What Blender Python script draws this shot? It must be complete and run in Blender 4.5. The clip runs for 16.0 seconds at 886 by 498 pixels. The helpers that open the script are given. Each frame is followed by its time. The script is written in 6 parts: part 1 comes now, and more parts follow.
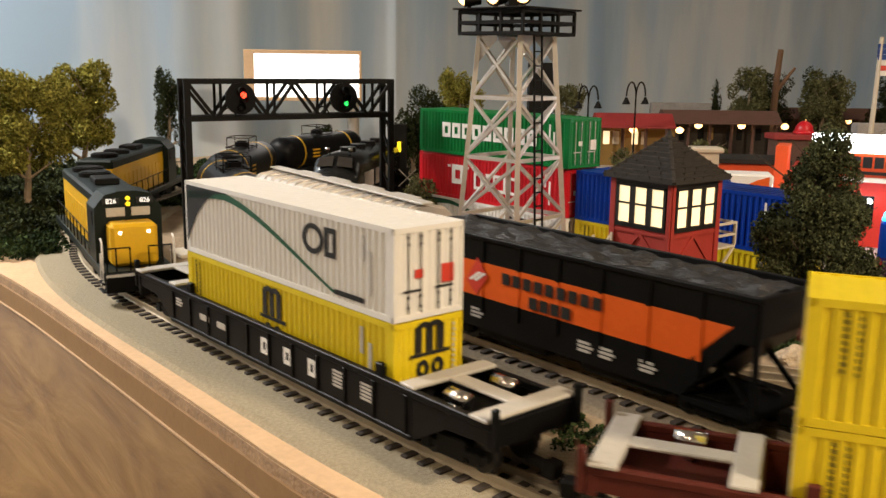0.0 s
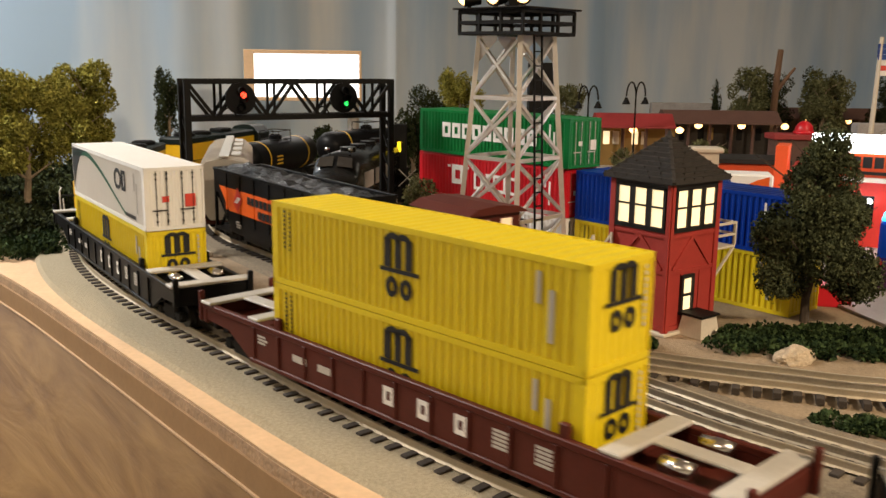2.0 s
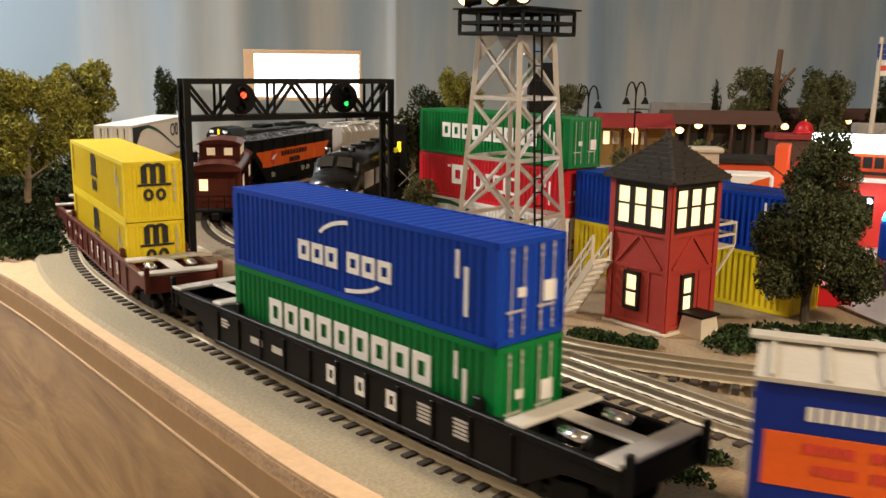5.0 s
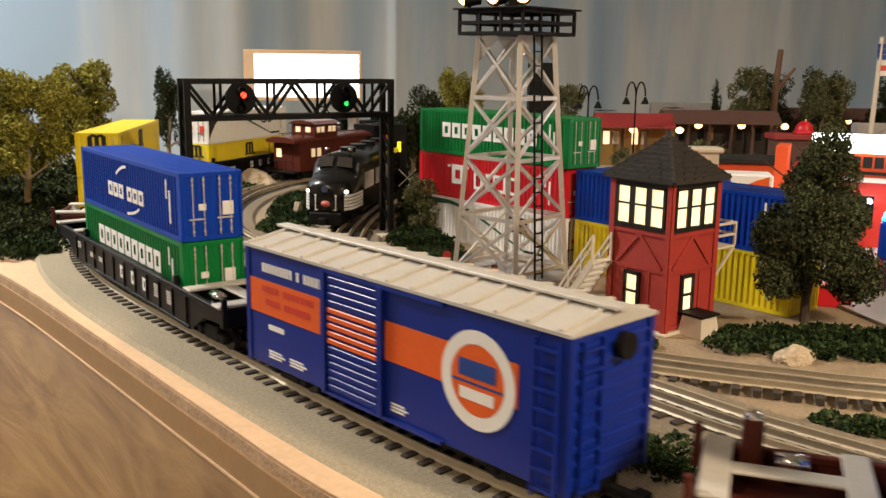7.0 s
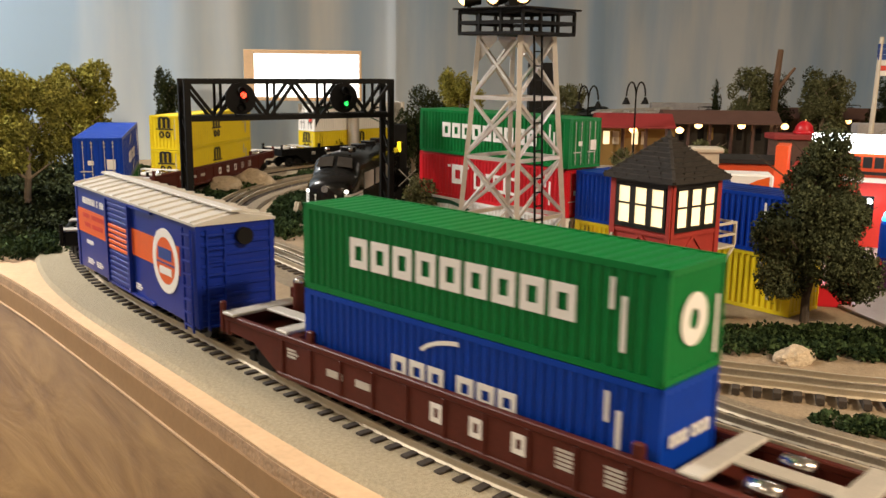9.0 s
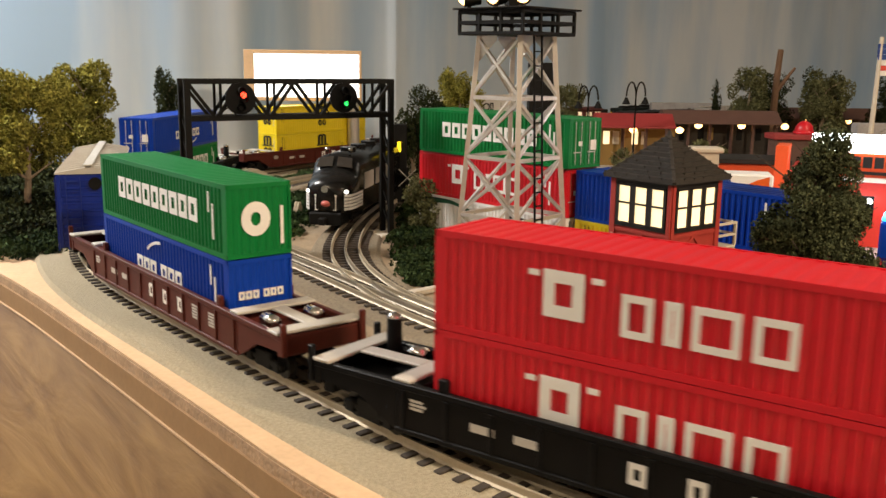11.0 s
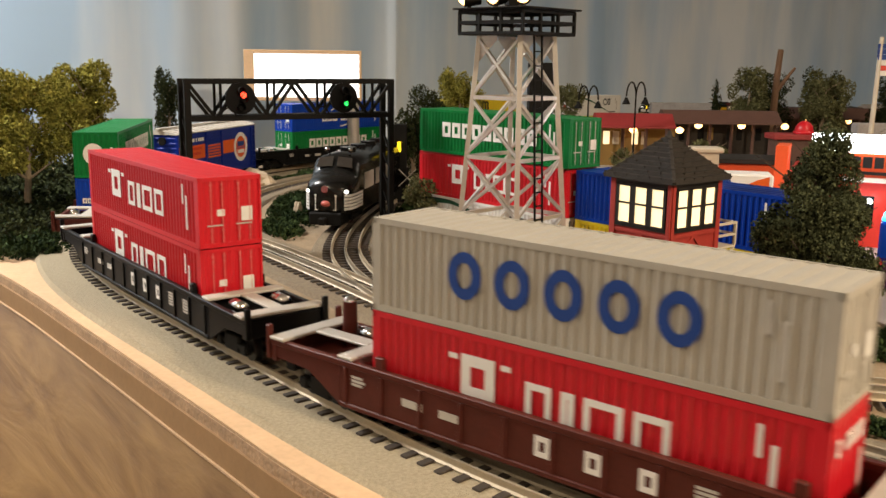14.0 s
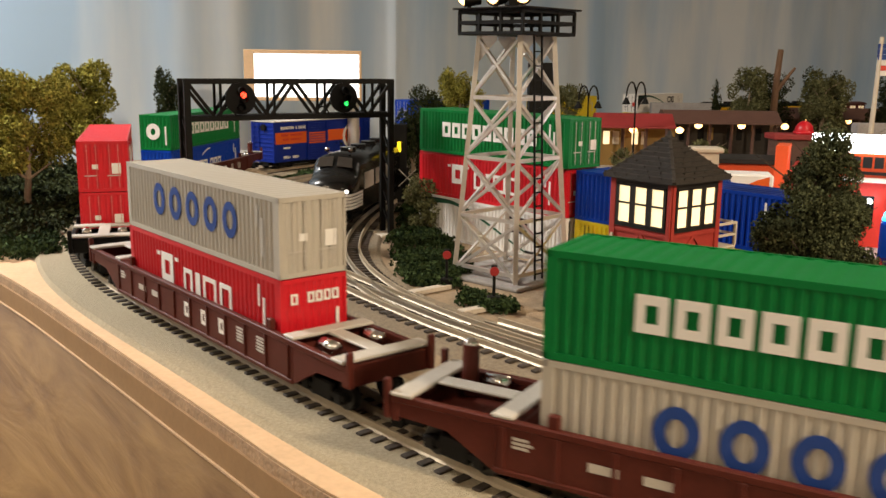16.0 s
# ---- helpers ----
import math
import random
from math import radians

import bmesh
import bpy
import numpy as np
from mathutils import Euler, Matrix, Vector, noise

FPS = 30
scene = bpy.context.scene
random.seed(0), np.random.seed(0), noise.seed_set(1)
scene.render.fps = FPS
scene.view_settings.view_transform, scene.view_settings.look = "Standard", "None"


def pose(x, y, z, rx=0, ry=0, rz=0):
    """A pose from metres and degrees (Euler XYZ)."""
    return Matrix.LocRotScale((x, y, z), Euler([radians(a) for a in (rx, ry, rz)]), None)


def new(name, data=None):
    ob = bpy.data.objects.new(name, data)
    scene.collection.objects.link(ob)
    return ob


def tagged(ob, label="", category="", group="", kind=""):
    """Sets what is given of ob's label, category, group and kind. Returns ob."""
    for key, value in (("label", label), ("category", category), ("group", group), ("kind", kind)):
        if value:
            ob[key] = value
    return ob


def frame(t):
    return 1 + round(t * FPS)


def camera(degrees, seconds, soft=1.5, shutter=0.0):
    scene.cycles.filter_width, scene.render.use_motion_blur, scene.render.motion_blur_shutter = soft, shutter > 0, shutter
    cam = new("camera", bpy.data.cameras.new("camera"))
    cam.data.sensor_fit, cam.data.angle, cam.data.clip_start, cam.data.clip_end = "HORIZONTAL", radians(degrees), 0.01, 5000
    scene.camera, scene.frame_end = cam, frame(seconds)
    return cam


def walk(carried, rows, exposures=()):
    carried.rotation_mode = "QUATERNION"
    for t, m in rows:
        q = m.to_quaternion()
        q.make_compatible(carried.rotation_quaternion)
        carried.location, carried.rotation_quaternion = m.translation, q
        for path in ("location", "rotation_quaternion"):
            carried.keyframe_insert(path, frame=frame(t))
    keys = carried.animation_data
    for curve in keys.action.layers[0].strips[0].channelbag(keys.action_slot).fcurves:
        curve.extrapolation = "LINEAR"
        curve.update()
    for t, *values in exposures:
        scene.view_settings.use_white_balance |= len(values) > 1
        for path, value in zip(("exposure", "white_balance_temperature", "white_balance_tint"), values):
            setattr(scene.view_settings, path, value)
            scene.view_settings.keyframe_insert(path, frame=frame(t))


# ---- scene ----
# ---------- camera ----------
CAM_Z = 0.2206
cam = camera(51.43, 16.0, soft=1.5, shutter=0.5)
stand = pose(0, 0, CAM_Z, 90 - 11.553, 0, 0) @ pose(0, 0, 0, 0, 0, 0.748)
walk(cam, [(0.0, stand), (16.0, stand)],
     [(0.0, -0.06), (1.5, -0.14), (3.0, -0.08), (5.0, -0.02), (7.0, 0.0), (9.0, 0.07), (12.5, 0.05), (14.5, 0.02), (16.0, 0.0)])

# ---------- light ----------
world = bpy.data.worlds.new("room_dark")
scene.world = world
world.use_nodes = True
world.node_tree.nodes["Background"].inputs[0].default_value = (0.9, 0.85, 0.8, 1)
world.node_tree.nodes["Background"].inputs[1].default_value = 0.03


def overhead_lamp(x, y, size, watts, colour):
    data = bpy.data.lights.new("unseen_overhead_light", "AREA")
    data.shape, data.size, data.energy, data.color = "DISK", size, watts, colour
    ob = new("unseen_overhead_light", data)
    ob.matrix_world = pose(x, y, 1.24)
    return ob


WARM = (1.0, 0.79, 0.55)
# Main room light, unseen; placed from the shading on tops and right ends.
overhead_lamp(1.3, -0.6, 0.25, 74.0, WARM)
# Added fill for the near left; no such lamp is known.
overhead_lamp(-0.9, -0.6, 0.3, 14.0, WARM)
# Added to brighten the backdrop cloth; no such lamp is known.
overhead_lamp(-1.35, 1.2, 0.3, 51.0, (1.0, 0.94, 0.87))
# Weak added fill over the right rear.
overhead_lamp(1.4, 1.5, 0.3, 4.0, (1.0, 0.86, 0.7))


# ---------- materials ----------
def mat(name, colour, rough=0.5, metal=0.0, vary=0.12, scale=60.0, bump=0.0, bump_scale=400.0, second=None, island=0.0, spec=0.5):
    m = bpy.data.materials.new(name)
    m.use_nodes = True
    nt = m.node_tree
    bsdf = nt.nodes["Principled BSDF"]
    bsdf.inputs["Roughness"].default_value = rough
    bsdf.inputs["Metallic"].default_value = metal
    bsdf.inputs["Specular IOR Level"].default_value = spec
    co = nt.nodes.new("ShaderNodeTexCoord")
    n1 = nt.nodes.new("ShaderNodeTexNoise")
    n1.inputs["Scale"].default_value = scale
    n1.inputs["Detail"].default_value = 6
    nt.links.new(co.outputs["Object"], n1.inputs["Vector"])
    n2 = nt.nodes.new("ShaderNodeTexNoise")
    n2.inputs["Scale"].default_value = scale * 7.3
    n2.inputs["Detail"].default_value = 3
    nt.links.new(co.outputs["Object"], n2.inputs["Vector"])
    add = nt.nodes.new("ShaderNodeMath")
    add.operation = "MULTIPLY_ADD"
    nt.links.new(n2.outputs["Fac"], add.inputs[0])
    add.inputs[1].default_value = 0.5
    half = nt.nodes.new("ShaderNodeMath")
    half.operation = "MULTIPLY"
    nt.links.new(n1.outputs["Fac"], half.inputs[0])
    half.inputs[1].default_value = 0.5
    nt.links.new(half.outputs[0], add.inputs[2])
    fac = add.outputs[0]
    if island:
        geo = nt.nodes.new("ShaderNodeNewGeometry")
        ia = nt.nodes.new("ShaderNodeMath")
        ia.operation = "MULTIPLY_ADD"
        nt.links.new(geo.outputs["Random Per Island"], ia.inputs[0])
        ia.inputs[1].default_value = island
        nt.links.new(fac, ia.inputs[2])
        ib = nt.nodes.new("ShaderNodeMath")
        ib.operation = "SUBTRACT"
        nt.links.new(ia.outputs[0], ib.inputs[0])
        ib.inputs[1].default_value = island / 2
        fac = ib.outputs[0]
    ramp = nt.nodes.new("ShaderNodeValToRGB")
    ramp.color_ramp.elements[0].position, ramp.color_ramp.elements[1].position = 0.3, 0.7
    dark = tuple(c * (1 - vary) for c in colour)
    light = second if second else tuple(min(1, c * (1 + vary)) for c in colour)
    ramp.color_ramp.elements[0].color = (*dark, 1)
    ramp.color_ramp.elements[1].color = (*light, 1)
    nt.links.new(fac, ramp.inputs[0])
    nt.links.new(ramp.outputs[0], bsdf.inputs["Base Color"])
    if bump:
        n3 = nt.nodes.new("ShaderNodeTexNoise")
        n3.inputs["Scale"].default_value = bump_scale
        n3.inputs["Detail"].default_value = 4
        nt.links.new(co.outputs["Object"], n3.inputs["Vector"])
        b = nt.nodes.new("ShaderNodeBump")
        b.inputs["Strength"].default_value = bump
        b.inputs["Distance"].default_value = 0.002
        nt.links.new(n3.outputs["Fac"], b.inputs["Height"])
        nt.links.new(b.outputs[0], bsdf.inputs["Normal"])
    return m


def glow(name, colour, strength):
    m = bpy.data.materials.new(name)
    m.use_nodes = True
    b = m.node_tree.nodes["Principled BSDF"]
    b.inputs["Base Color"].default_value = (*colour, 1)
    b.inputs["Emission Color"].default_value = (*colour, 1)
    b.inputs["Emission Strength"].default_value = strength
    return m


SAND = mat("sanded_ground", (0.33, 0.245, 0.155), 0.95, 0, 0.3, 45, 0.8, 900)
BALLAST = mat("grey_ballast", (0.40, 0.335, 0.22), 0.95, 0, 0.22, 420, 1.0, 1100, second=(0.56, 0.48, 0.335))
BED_BROWN = mat("brown_grey_ballast", (0.25, 0.195, 0.13), 0.95, 0, 0.35, 380, 1.0, 1000, second=(0.36, 0.29, 0.2))
EDGE_WOOD = mat("raw_board_edge", (0.62, 0.42, 0.25), 0.8, 0, 0.12, 30, 0.2, 300)
TIE = mat("dark_brown_tie", (0.042, 0.031, 0.023), 0.8, 0, 0.35, 200)
RAIL = mat("nickel_rail", (0.52, 0.44, 0.32), 0.5, 0.5, 0.12, 90)
RAIL_DARK = mat("blackened_rail", (0.36, 0.31, 0.235), 0.5, 0.5, 0.2, 90)
BLACK = mat("black_plastic", (0.005, 0.005, 0.0054), 0.42, 0, 0.2, 70, spec=0.13)
BLACK_FLAT = mat("flat_black_metal", (0.007, 0.0066, 0.0062), 0.6, 0, 0.25, 90, spec=0.15)
BROWN = mat("oxide_brown_plastic", (0.085, 0.018, 0.012), 0.45, 0, 0.15, 60, spec=0.2)
GREY_DECK = mat("light_grey_walkway", (0.5, 0.47, 0.42), 0.5, 0, 0.1, 90)
YELLOW = mat("yellow_plastic", (0.74, 0.57, 0.014), 0.35, 0, 0.06, 25)
WHITE = mat("white_plastic", (0.8, 0.78, 0.74), 0.38, 0, 0.03, 25)
GREEN = mat("green_plastic", (0.004, 0.165, 0.036), 0.36, 0, 0.08, 25, spec=0.22)
BLUE = mat("blue_plastic", (0.004, 0.044, 0.36), 0.36, 0, 0.08, 25, spec=0.2)
BOX_BLUE = mat("deep_blue_paint", (0.004, 0.021, 0.23), 0.35, 0, 0.1, 30, spec=0.35)
RED = mat("red_plastic", (0.58, 0.012, 0.022), 0.35, 0, 0.06, 25)
# Paler red for the lock rods of the red containers.
RED_PALE = mat("pale_red_plastic", (0.66, 0.16, 0.15), 0.4, 0, 0.1, 60)
GREY = mat("warm_grey_plastic", (0.45, 0.42, 0.36), 0.4, 0, 0.05, 25)
ORANGE = mat("orange_paint", (0.72, 0.11, 0.01), 0.42, 0, 0.08, 40)
INK = mat("black_print", (0.012, 0.012, 0.012), 0.5, 0, 0.2, 90)
INK_WHITE = mat("white_print", (0.8, 0.78, 0.74), 0.5, 0, 0.05, 90)
INK_BLUE = mat("blue_print", (0.01, 0.05, 0.25), 0.5, 0, 0.1, 90)
INK_GREEN = mat("dark_green_print", (0.008, 0.085, 0.04), 0.5, 0, 0.1, 90)
INK_RED = mat("red_print", (0.6, 0.05, 0.03), 0.5, 0, 0.1, 90)
CHROME = mat("chrome", (0.75, 0.72, 0.68), 0.18, 1.0, 0.05, 60)
SILVER = mat("silver_paint", (0.66, 0.62, 0.57), 0.34, 0.6, 0.08, 60)
ROOF_SILVER = mat("pale_silver_roof", (0.52, 0.49, 0.44), 0.45, 0.1, 0.08, 60)
COAL = mat("coal_load", (0.02, 0.02, 0.021), 0.4, 0, 0.5, 250, 0.8, 500)
DKGREEN = mat("dark_green_paint", (0.006, 0.011, 0.009), 0.48, 0, 0.15, 50, spec=0.2)
LOCO_YELLOW = mat("loco_yellow", (0.74, 0.43, 0.012), 0.38, 0, 0.06, 40)
WHEEL = mat("blackened_wheel", (0.03, 0.028, 0.026), 0.35, 0.6, 0.2, 90)
BRICK_RED = mat("barn_red_paint", (0.36, 0.035, 0.025), 0.6, 0, 0.12, 80)
SHINGLE = mat("dark_shingle", (0.026, 0.021, 0.017), 0.8, 0, 0.3, 120, 0.4, 500)
TRIM_BLACK = mat("black_window_frame", (0.014, 0.012, 0.011), 0.5, 0, 0.2, 80)
CREAM = mat("cream_plastic", (0.62, 0.55, 0.44), 0.55, 0, 0.08, 60)
DARK_BARK = mat("dark_bark", (0.07, 0.05, 0.035), 0.9, 0, 0.3, 150, 0.6, 300)
BARK = mat("bark", (0.33, 0.25, 0.17), 0.9, 0, 0.3, 150, 0.6, 300)
LEAF_OLIVE = mat("olive_leaf_foam", (0.19, 0.18, 0.032), 0.9, 0, 0.45, 40, 0, 400, second=(0.44, 0.41, 0.09), island=0.45, spec=0.1)
LEAF_GREEN = mat("green_leaf_foam", (0.095, 0.10, 0.042), 0.9, 0, 0.5, 50, 0, 400, second=(0.21, 0.21, 0.095), island=0.45, spec=0.1)
LEAF_DARK = mat("dark_leaf_foam", (0.018, 0.026, 0.012), 0.85, 0, 0.5, 60, 0, 400, second=(0.05, 0.062, 0.024), island=0.5, spec=0.1)
SHRUB = mat("shrub_foam", (0.016, 0.036, 0.014), 0.9, 0, 0.5, 60, 0, 400, second=(0.055, 0.085, 0.03), island=0.5, spec=0.1)
ROCK = mat("tan_rock", (0.5, 0.4, 0.28), 0.85, 0, 0.35, 70, 0.9, 260)
LIT_WINDOW = glow("lit_window", (1.0, 0.79, 0.46), 1.1)
DIM_WINDOW = glow("dim_window", (1.0, 0.78, 0.5), 0.35)
LIT_WHITE = glow("lit_white_panel", (1.0, 0.97, 0.95), 2.2)
LIT_COOL = glow("lit_cool_white", (0.88, 0.94, 1.0), 9.0)
BULB = glow("warm_bulb", (1.0, 0.55, 0.2), 5.0)
RED_LAMP = glow("red_signal_lamp", (1.0, 0.05, 0.02), 5.0)
GREEN_LAMP = glow("green_signal_lamp", (0.03, 1.0, 0.12), 2.5)
YELLOW_LAMP = glow("yellow_signal_lamp", (1.0, 0.7, 0.02), 1.6)
HEADLAMP = glow("headlamp", (1.0, 0.93, 0.82), 4.0)
NUMBER_GLOW = glow("number_glow", (1.0, 0.97, 0.9), 1.3)


# ---------- builders ----------
def bm_box(bm, x0, x1, y0, y1, z0, z1, bevel=0.0, m=None):
    v = [bm.verts.new((x, y, z)) for x in (x0, x1) for y in (y0, y1) for z in (z0, z1)]
    f = [(0, 1, 3, 2), (4, 6, 7, 5), (0, 4, 5, 1), (2, 3, 7, 6), (0, 2, 6, 4), (1, 5, 7, 3)]
    fs = [bm.faces.new([v[i] for i in q]) for q in f]
    out = list(v)
    if bevel:
        es = list({e for fc in fs for e in fc.edges})
        r = bmesh.ops.bevel(bm, geom=es, offset=bevel, segments=1, affect="EDGES", profile=0.5)
        out = list({w for fc in r["faces"] for w in fc.verts} | {w for w in v if w.is_valid})
    if m is not None:
        for w in out:
            w.co = m @ w.co
    return out


def bm_beam(bm, a, b, w, h=None, up=(0, 0, 1)):
    """A square bar from a to b."""
    a, b = Vector(a), Vector(b)
    h = w if h is None else h
    d = (b - a).normalized()
    s = d.cross(Vector(up))
    s = s.normalized() if s.length > 1e-4 else Vector((1, 0, 0))
    u = s.cross(d)
    v = [bm.verts.new(p + s * i * w / 2 + u * j * h / 2) for p in (a, b) for i, j in ((-1, -1), (1, -1), (1, 1), (-1, 1))]
    for q in ((0, 1, 5, 4), (1, 2, 6, 5), (2, 3, 7, 6), (3, 0, 4, 7), (3, 2, 1, 0), (4, 5, 6, 7)):
        bm.faces.new([v[i] for i in q])


def bm_tube(bm, a, b, r0, r1=None, n=10, cap=True):
    a, b = Vector(a), Vector(b)
    r1 = r0 if r1 is None else r1
    d = (b - a).normalized()
    s = d.cross(Vector((0, 0, 1)))
    s = s.normalized() if s.length > 1e-4 else Vector((1, 0, 0))
    u = s.cross(d)
    rings = []
    for p, r in ((a, r0), (b, r1)):
        rings.append([bm.verts.new(p + (s * math.cos(t) + u * math.sin(t)) * r) for t in (2 * math.pi * i / n for i in range(n))])
    for i in range(n):
        bm.faces.new((rings[0][i], rings[0][(i + 1) % n], rings[1][(i + 1) % n], rings[1][i]))
    if cap:
        bm.faces.new(rings[0][::-1])
        bm.faces.new(rings[1])


def bm_ball(bm, c, r, n=2, squash=1.0):
    bmesh.ops.create_icosphere(bm, subdivisions=n, radius=r, matrix=Matrix.Translation(c) @ Matrix.Diagonal((1, 1, squash, 1)))


def bm_loft(bm, rings, cap=True):
    """Joins rings of equal length, each a list of points."""
    vs = [[bm.verts.new(p) for p in ring] for ring in rings]
    n = len(vs[0])
    for a, b in zip(vs, vs[1:]):
        for i in range(n):
            bm.faces.new((a[i], a[(i + 1) % n], b[(i + 1) % n], b[i]))
    if cap:
        bm.faces.new(vs[0][::-1])
        bm.faces.new(vs[-1])


def mesh(bm, name, material, smooth=False):
    bmesh.ops.recalc_face_normals(bm, faces=bm.faces)
    me = bpy.data.meshes.new(name)
    bm.to_mesh(me)
    bm.free()
    me.materials.append(material)
    if smooth:
        me.polygons.foreach_set("use_smooth", [True] * len(me.polygons))
    return me


def part(name, bm, material, parent=None, label="", smooth=False, m=None):
    ob = new(name, mesh(bm, name, material, smooth))
    if parent:
        ob.parent = parent
    if m is not None:
        ob.matrix_basis = m
    if label:
        ob["label"] = label
    return ob


def islands(bm):
    """The connected pieces of a bmesh, each as lists of points and faces."""
    bm.verts.index_update()
    seen, out = set(), []
    for v in bm.verts:
        if v.index in seen:
            continue
        group, todo = [], [v]
        seen.add(v.index)
        while todo:
            w = todo.pop()
            group.append(w)
            for e in w.link_edges:
                q = e.other_vert(w)
                if q.index not in seen:
                    seen.add(q.index)
                    todo.append(q)
        order = {w.index: i for i, w in enumerate(group)}
        faces = {f for w in group for f in w.link_faces}
        out.append(([tuple(w.co) for w in group], sorted([order[w.index] for w in f.verts] for f in faces)))
    return out


def piece_meshes(name, bm, material):
    made = []
    for pts, faces in islands(bm):
        piece = bmesh.new()
        vs = [piece.verts.new(p) for p in pts]
        for f in faces:
            piece.faces.new([vs[i] for i in f])
        made.append(mesh(piece, name, material))
    bm.free()
    return made


def loose(name, bm, material, parent, m=None):
    """Links each connected piece of a bmesh as a part of its own."""
    obs = [shared(name, me, parent, m or Matrix()) for me in piece_meshes(name, bm, material)]
    return obs[0]


def shared(name, me, parent, m):
    ob = new(name, me)
    ob.parent = parent
    ob.matrix_basis = m
    return ob


def thing(name, label, category, m=None, group="", kind=""):
    ob = new(name)
    ob.empty_display_size = 0.02
    if m is not None:
        ob.matrix_basis = m
    return tagged(ob, label, category, group, kind)


def box_part(name, x0, x1, y0, y1, z0, z1, material, parent, bevel=0.0006, label="", m=None):
    bm = bmesh.new()
    bm_box(bm, x0, x1, y0, y1, z0, z1, bevel)
    return part(name, bm, material, parent, label, m=m)


# ---------- the railway lines ----------
def bend_line(x0, y0, heading, s_first, step, bends, s_start, s_end, ds=0.01):
    """A line whose curvature is given at even steps; sampled points and headings."""
    def bend(s):
        q = (s - s_first) / step
        i = int(math.floor(q))
        if i < 0:
            return bends[0]
        if i >= len(bends) - 1:
            return bends[-1]
        return bends[i] + (bends[i + 1] - bends[i]) * (q - i)
    pts = {}
    for sign, end in ((1, s_end), (-1, s_start)):
        x, y, h, s = x0, y0, heading, 0.0
        pts[0.0] = (x, y)
        while s * sign < end * sign:
            h += bend(s + sign * ds / 2) * ds * sign
            x += math.cos(h) * ds * sign
            y += math.sin(h) * ds * sign
            s += ds * sign
            pts[round(s, 4)] = (x, y)
    keys = sorted(pts)
    return np.array(keys), np.array([pts[k] for k in keys])


def smooth_line(points, ds=0.01):
    """A curve through given points, sampled evenly, with its length along it."""
    p = [2 * Vector(points[0]) - Vector(points[1])] + [Vector(q) for q in points] + [2 * Vector(points[-1]) - Vector(points[-2])]
    raw = []
    for i in range(1, len(p) - 2):
        for j in range(20):
            t = j / 20
            a, b, c, d = p[i - 1], p[i], p[i + 1], p[i + 2]
            raw.append(0.5 * (2 * b + (c - a) * t + (2 * a - 5 * b + 4 * c - d) * t * t + (3 * b - a - 3 * c + d) * t ** 3))
    raw.append(p[-2])
    raw = np.array([tuple(q) for q in raw])
    for _ in range(30):
        raw[1:-1] = (raw[:-2] + 2 * raw[1:-1] + raw[2:]) / 4
    s = np.concatenate([[0], np.cumsum(np.hypot(*np.diff(raw, axis=0).T))])
    k = np.arange(0, s[-1], ds)
    return k, np.column_stack([np.interp(k, s, raw[:, 0]), np.interp(k, s, raw[:, 1])])


def spot(line, s):
    k, p = line
    if s > k[-1]:
        d = (p[-1] - p[-4]) / np.hypot(*(p[-1] - p[-4]))
        return Vector(p[-1] + d * (s - k[-1]))
    if s < k[0]:
        d = (p[3] - p[0]) / np.hypot(*(p[3] - p[0]))
        return Vector(p[0] + d * (s - k[0]))
    return Vector((np.interp(s, k, p[:, 0]), np.interp(s, k, p[:, 1])))


def heading(line, s):
    d = spot(line, s + 0.02) - spot(line, s - 0.02)
    return math.atan2(d.y, d.x)


BENDS = [-0.068, -0.546, -1.913, -0.624, 0.178, -0.749, -1.665, -0.953, -0.891, -1.257, -1.171, -0.489,
         0.461, 0.287, -0.235, -0.150, 0.069, -0.268, -1.000, -0.900, -0.600, -0.300]
OUTER = bend_line(0.1007, 0.4008, 2.4904, -0.5, 0.22, BENDS, -1.7, 5.6)
INNER = smooth_line([(0.62, 0.17), (0.40, 0.33), (0.204, 0.503), (0.152, 0.561), (0.089, 0.637), (0.026, 0.712), (-0.006, 0.752), (-0.071, 0.845),
                     (-0.132, 0.936), (-0.196, 1.027), (-0.25, 1.10), (-0.298, 1.212), (-0.320, 1.346), (-0.314, 1.487),
                     (-0.268, 1.640), (-0.185, 1.779), (-0.07, 1.92), (0.07, 2.06), (0.22, 2.20), (0.38, 2.35), (0.55, 2.50), (0.80, 2.68), (1.2, 2.87), (1.9, 3.14)])
SIDING = smooth_line([(0.62, 0.56), (0.45, 0.565), (0.296, 0.588), (0.244, 0.606), (0.207, 0.618), (0.151, 0.641), (0.093, 0.674), (0.053, 0.715), (0.01, 0.762)])
SPUR = smooth_line([(0.0, 0.752), (-0.036, 0.80), (-0.088, 0.92), (-0.113, 1.04), (-0.116, 1.17), (-0.105, 1.3), (-0.085, 1.43), (-0.045, 1.58), (0.03, 1.75)])
RAIL_TOP = 0.0108
BED_TOP = 0.0045
GAUGE = 0.0318


def ribbon(bm, line, s0, s1, offsets, step=0.015):
    """Sweeps a cross-section of (sideways, up) points along a line."""
    n = max(2, int((s1 - s0) / step))
    rings = []
    for i in range(n + 1):
        s = s0 + (s1 - s0) * i / n
        p, h = spot(line, s), heading(line, s)
        rings.append([(p.x - math.sin(h) * o, p.y + math.cos(h) * o, z) for o, z in offsets])
    bm_loft(bm, rings)


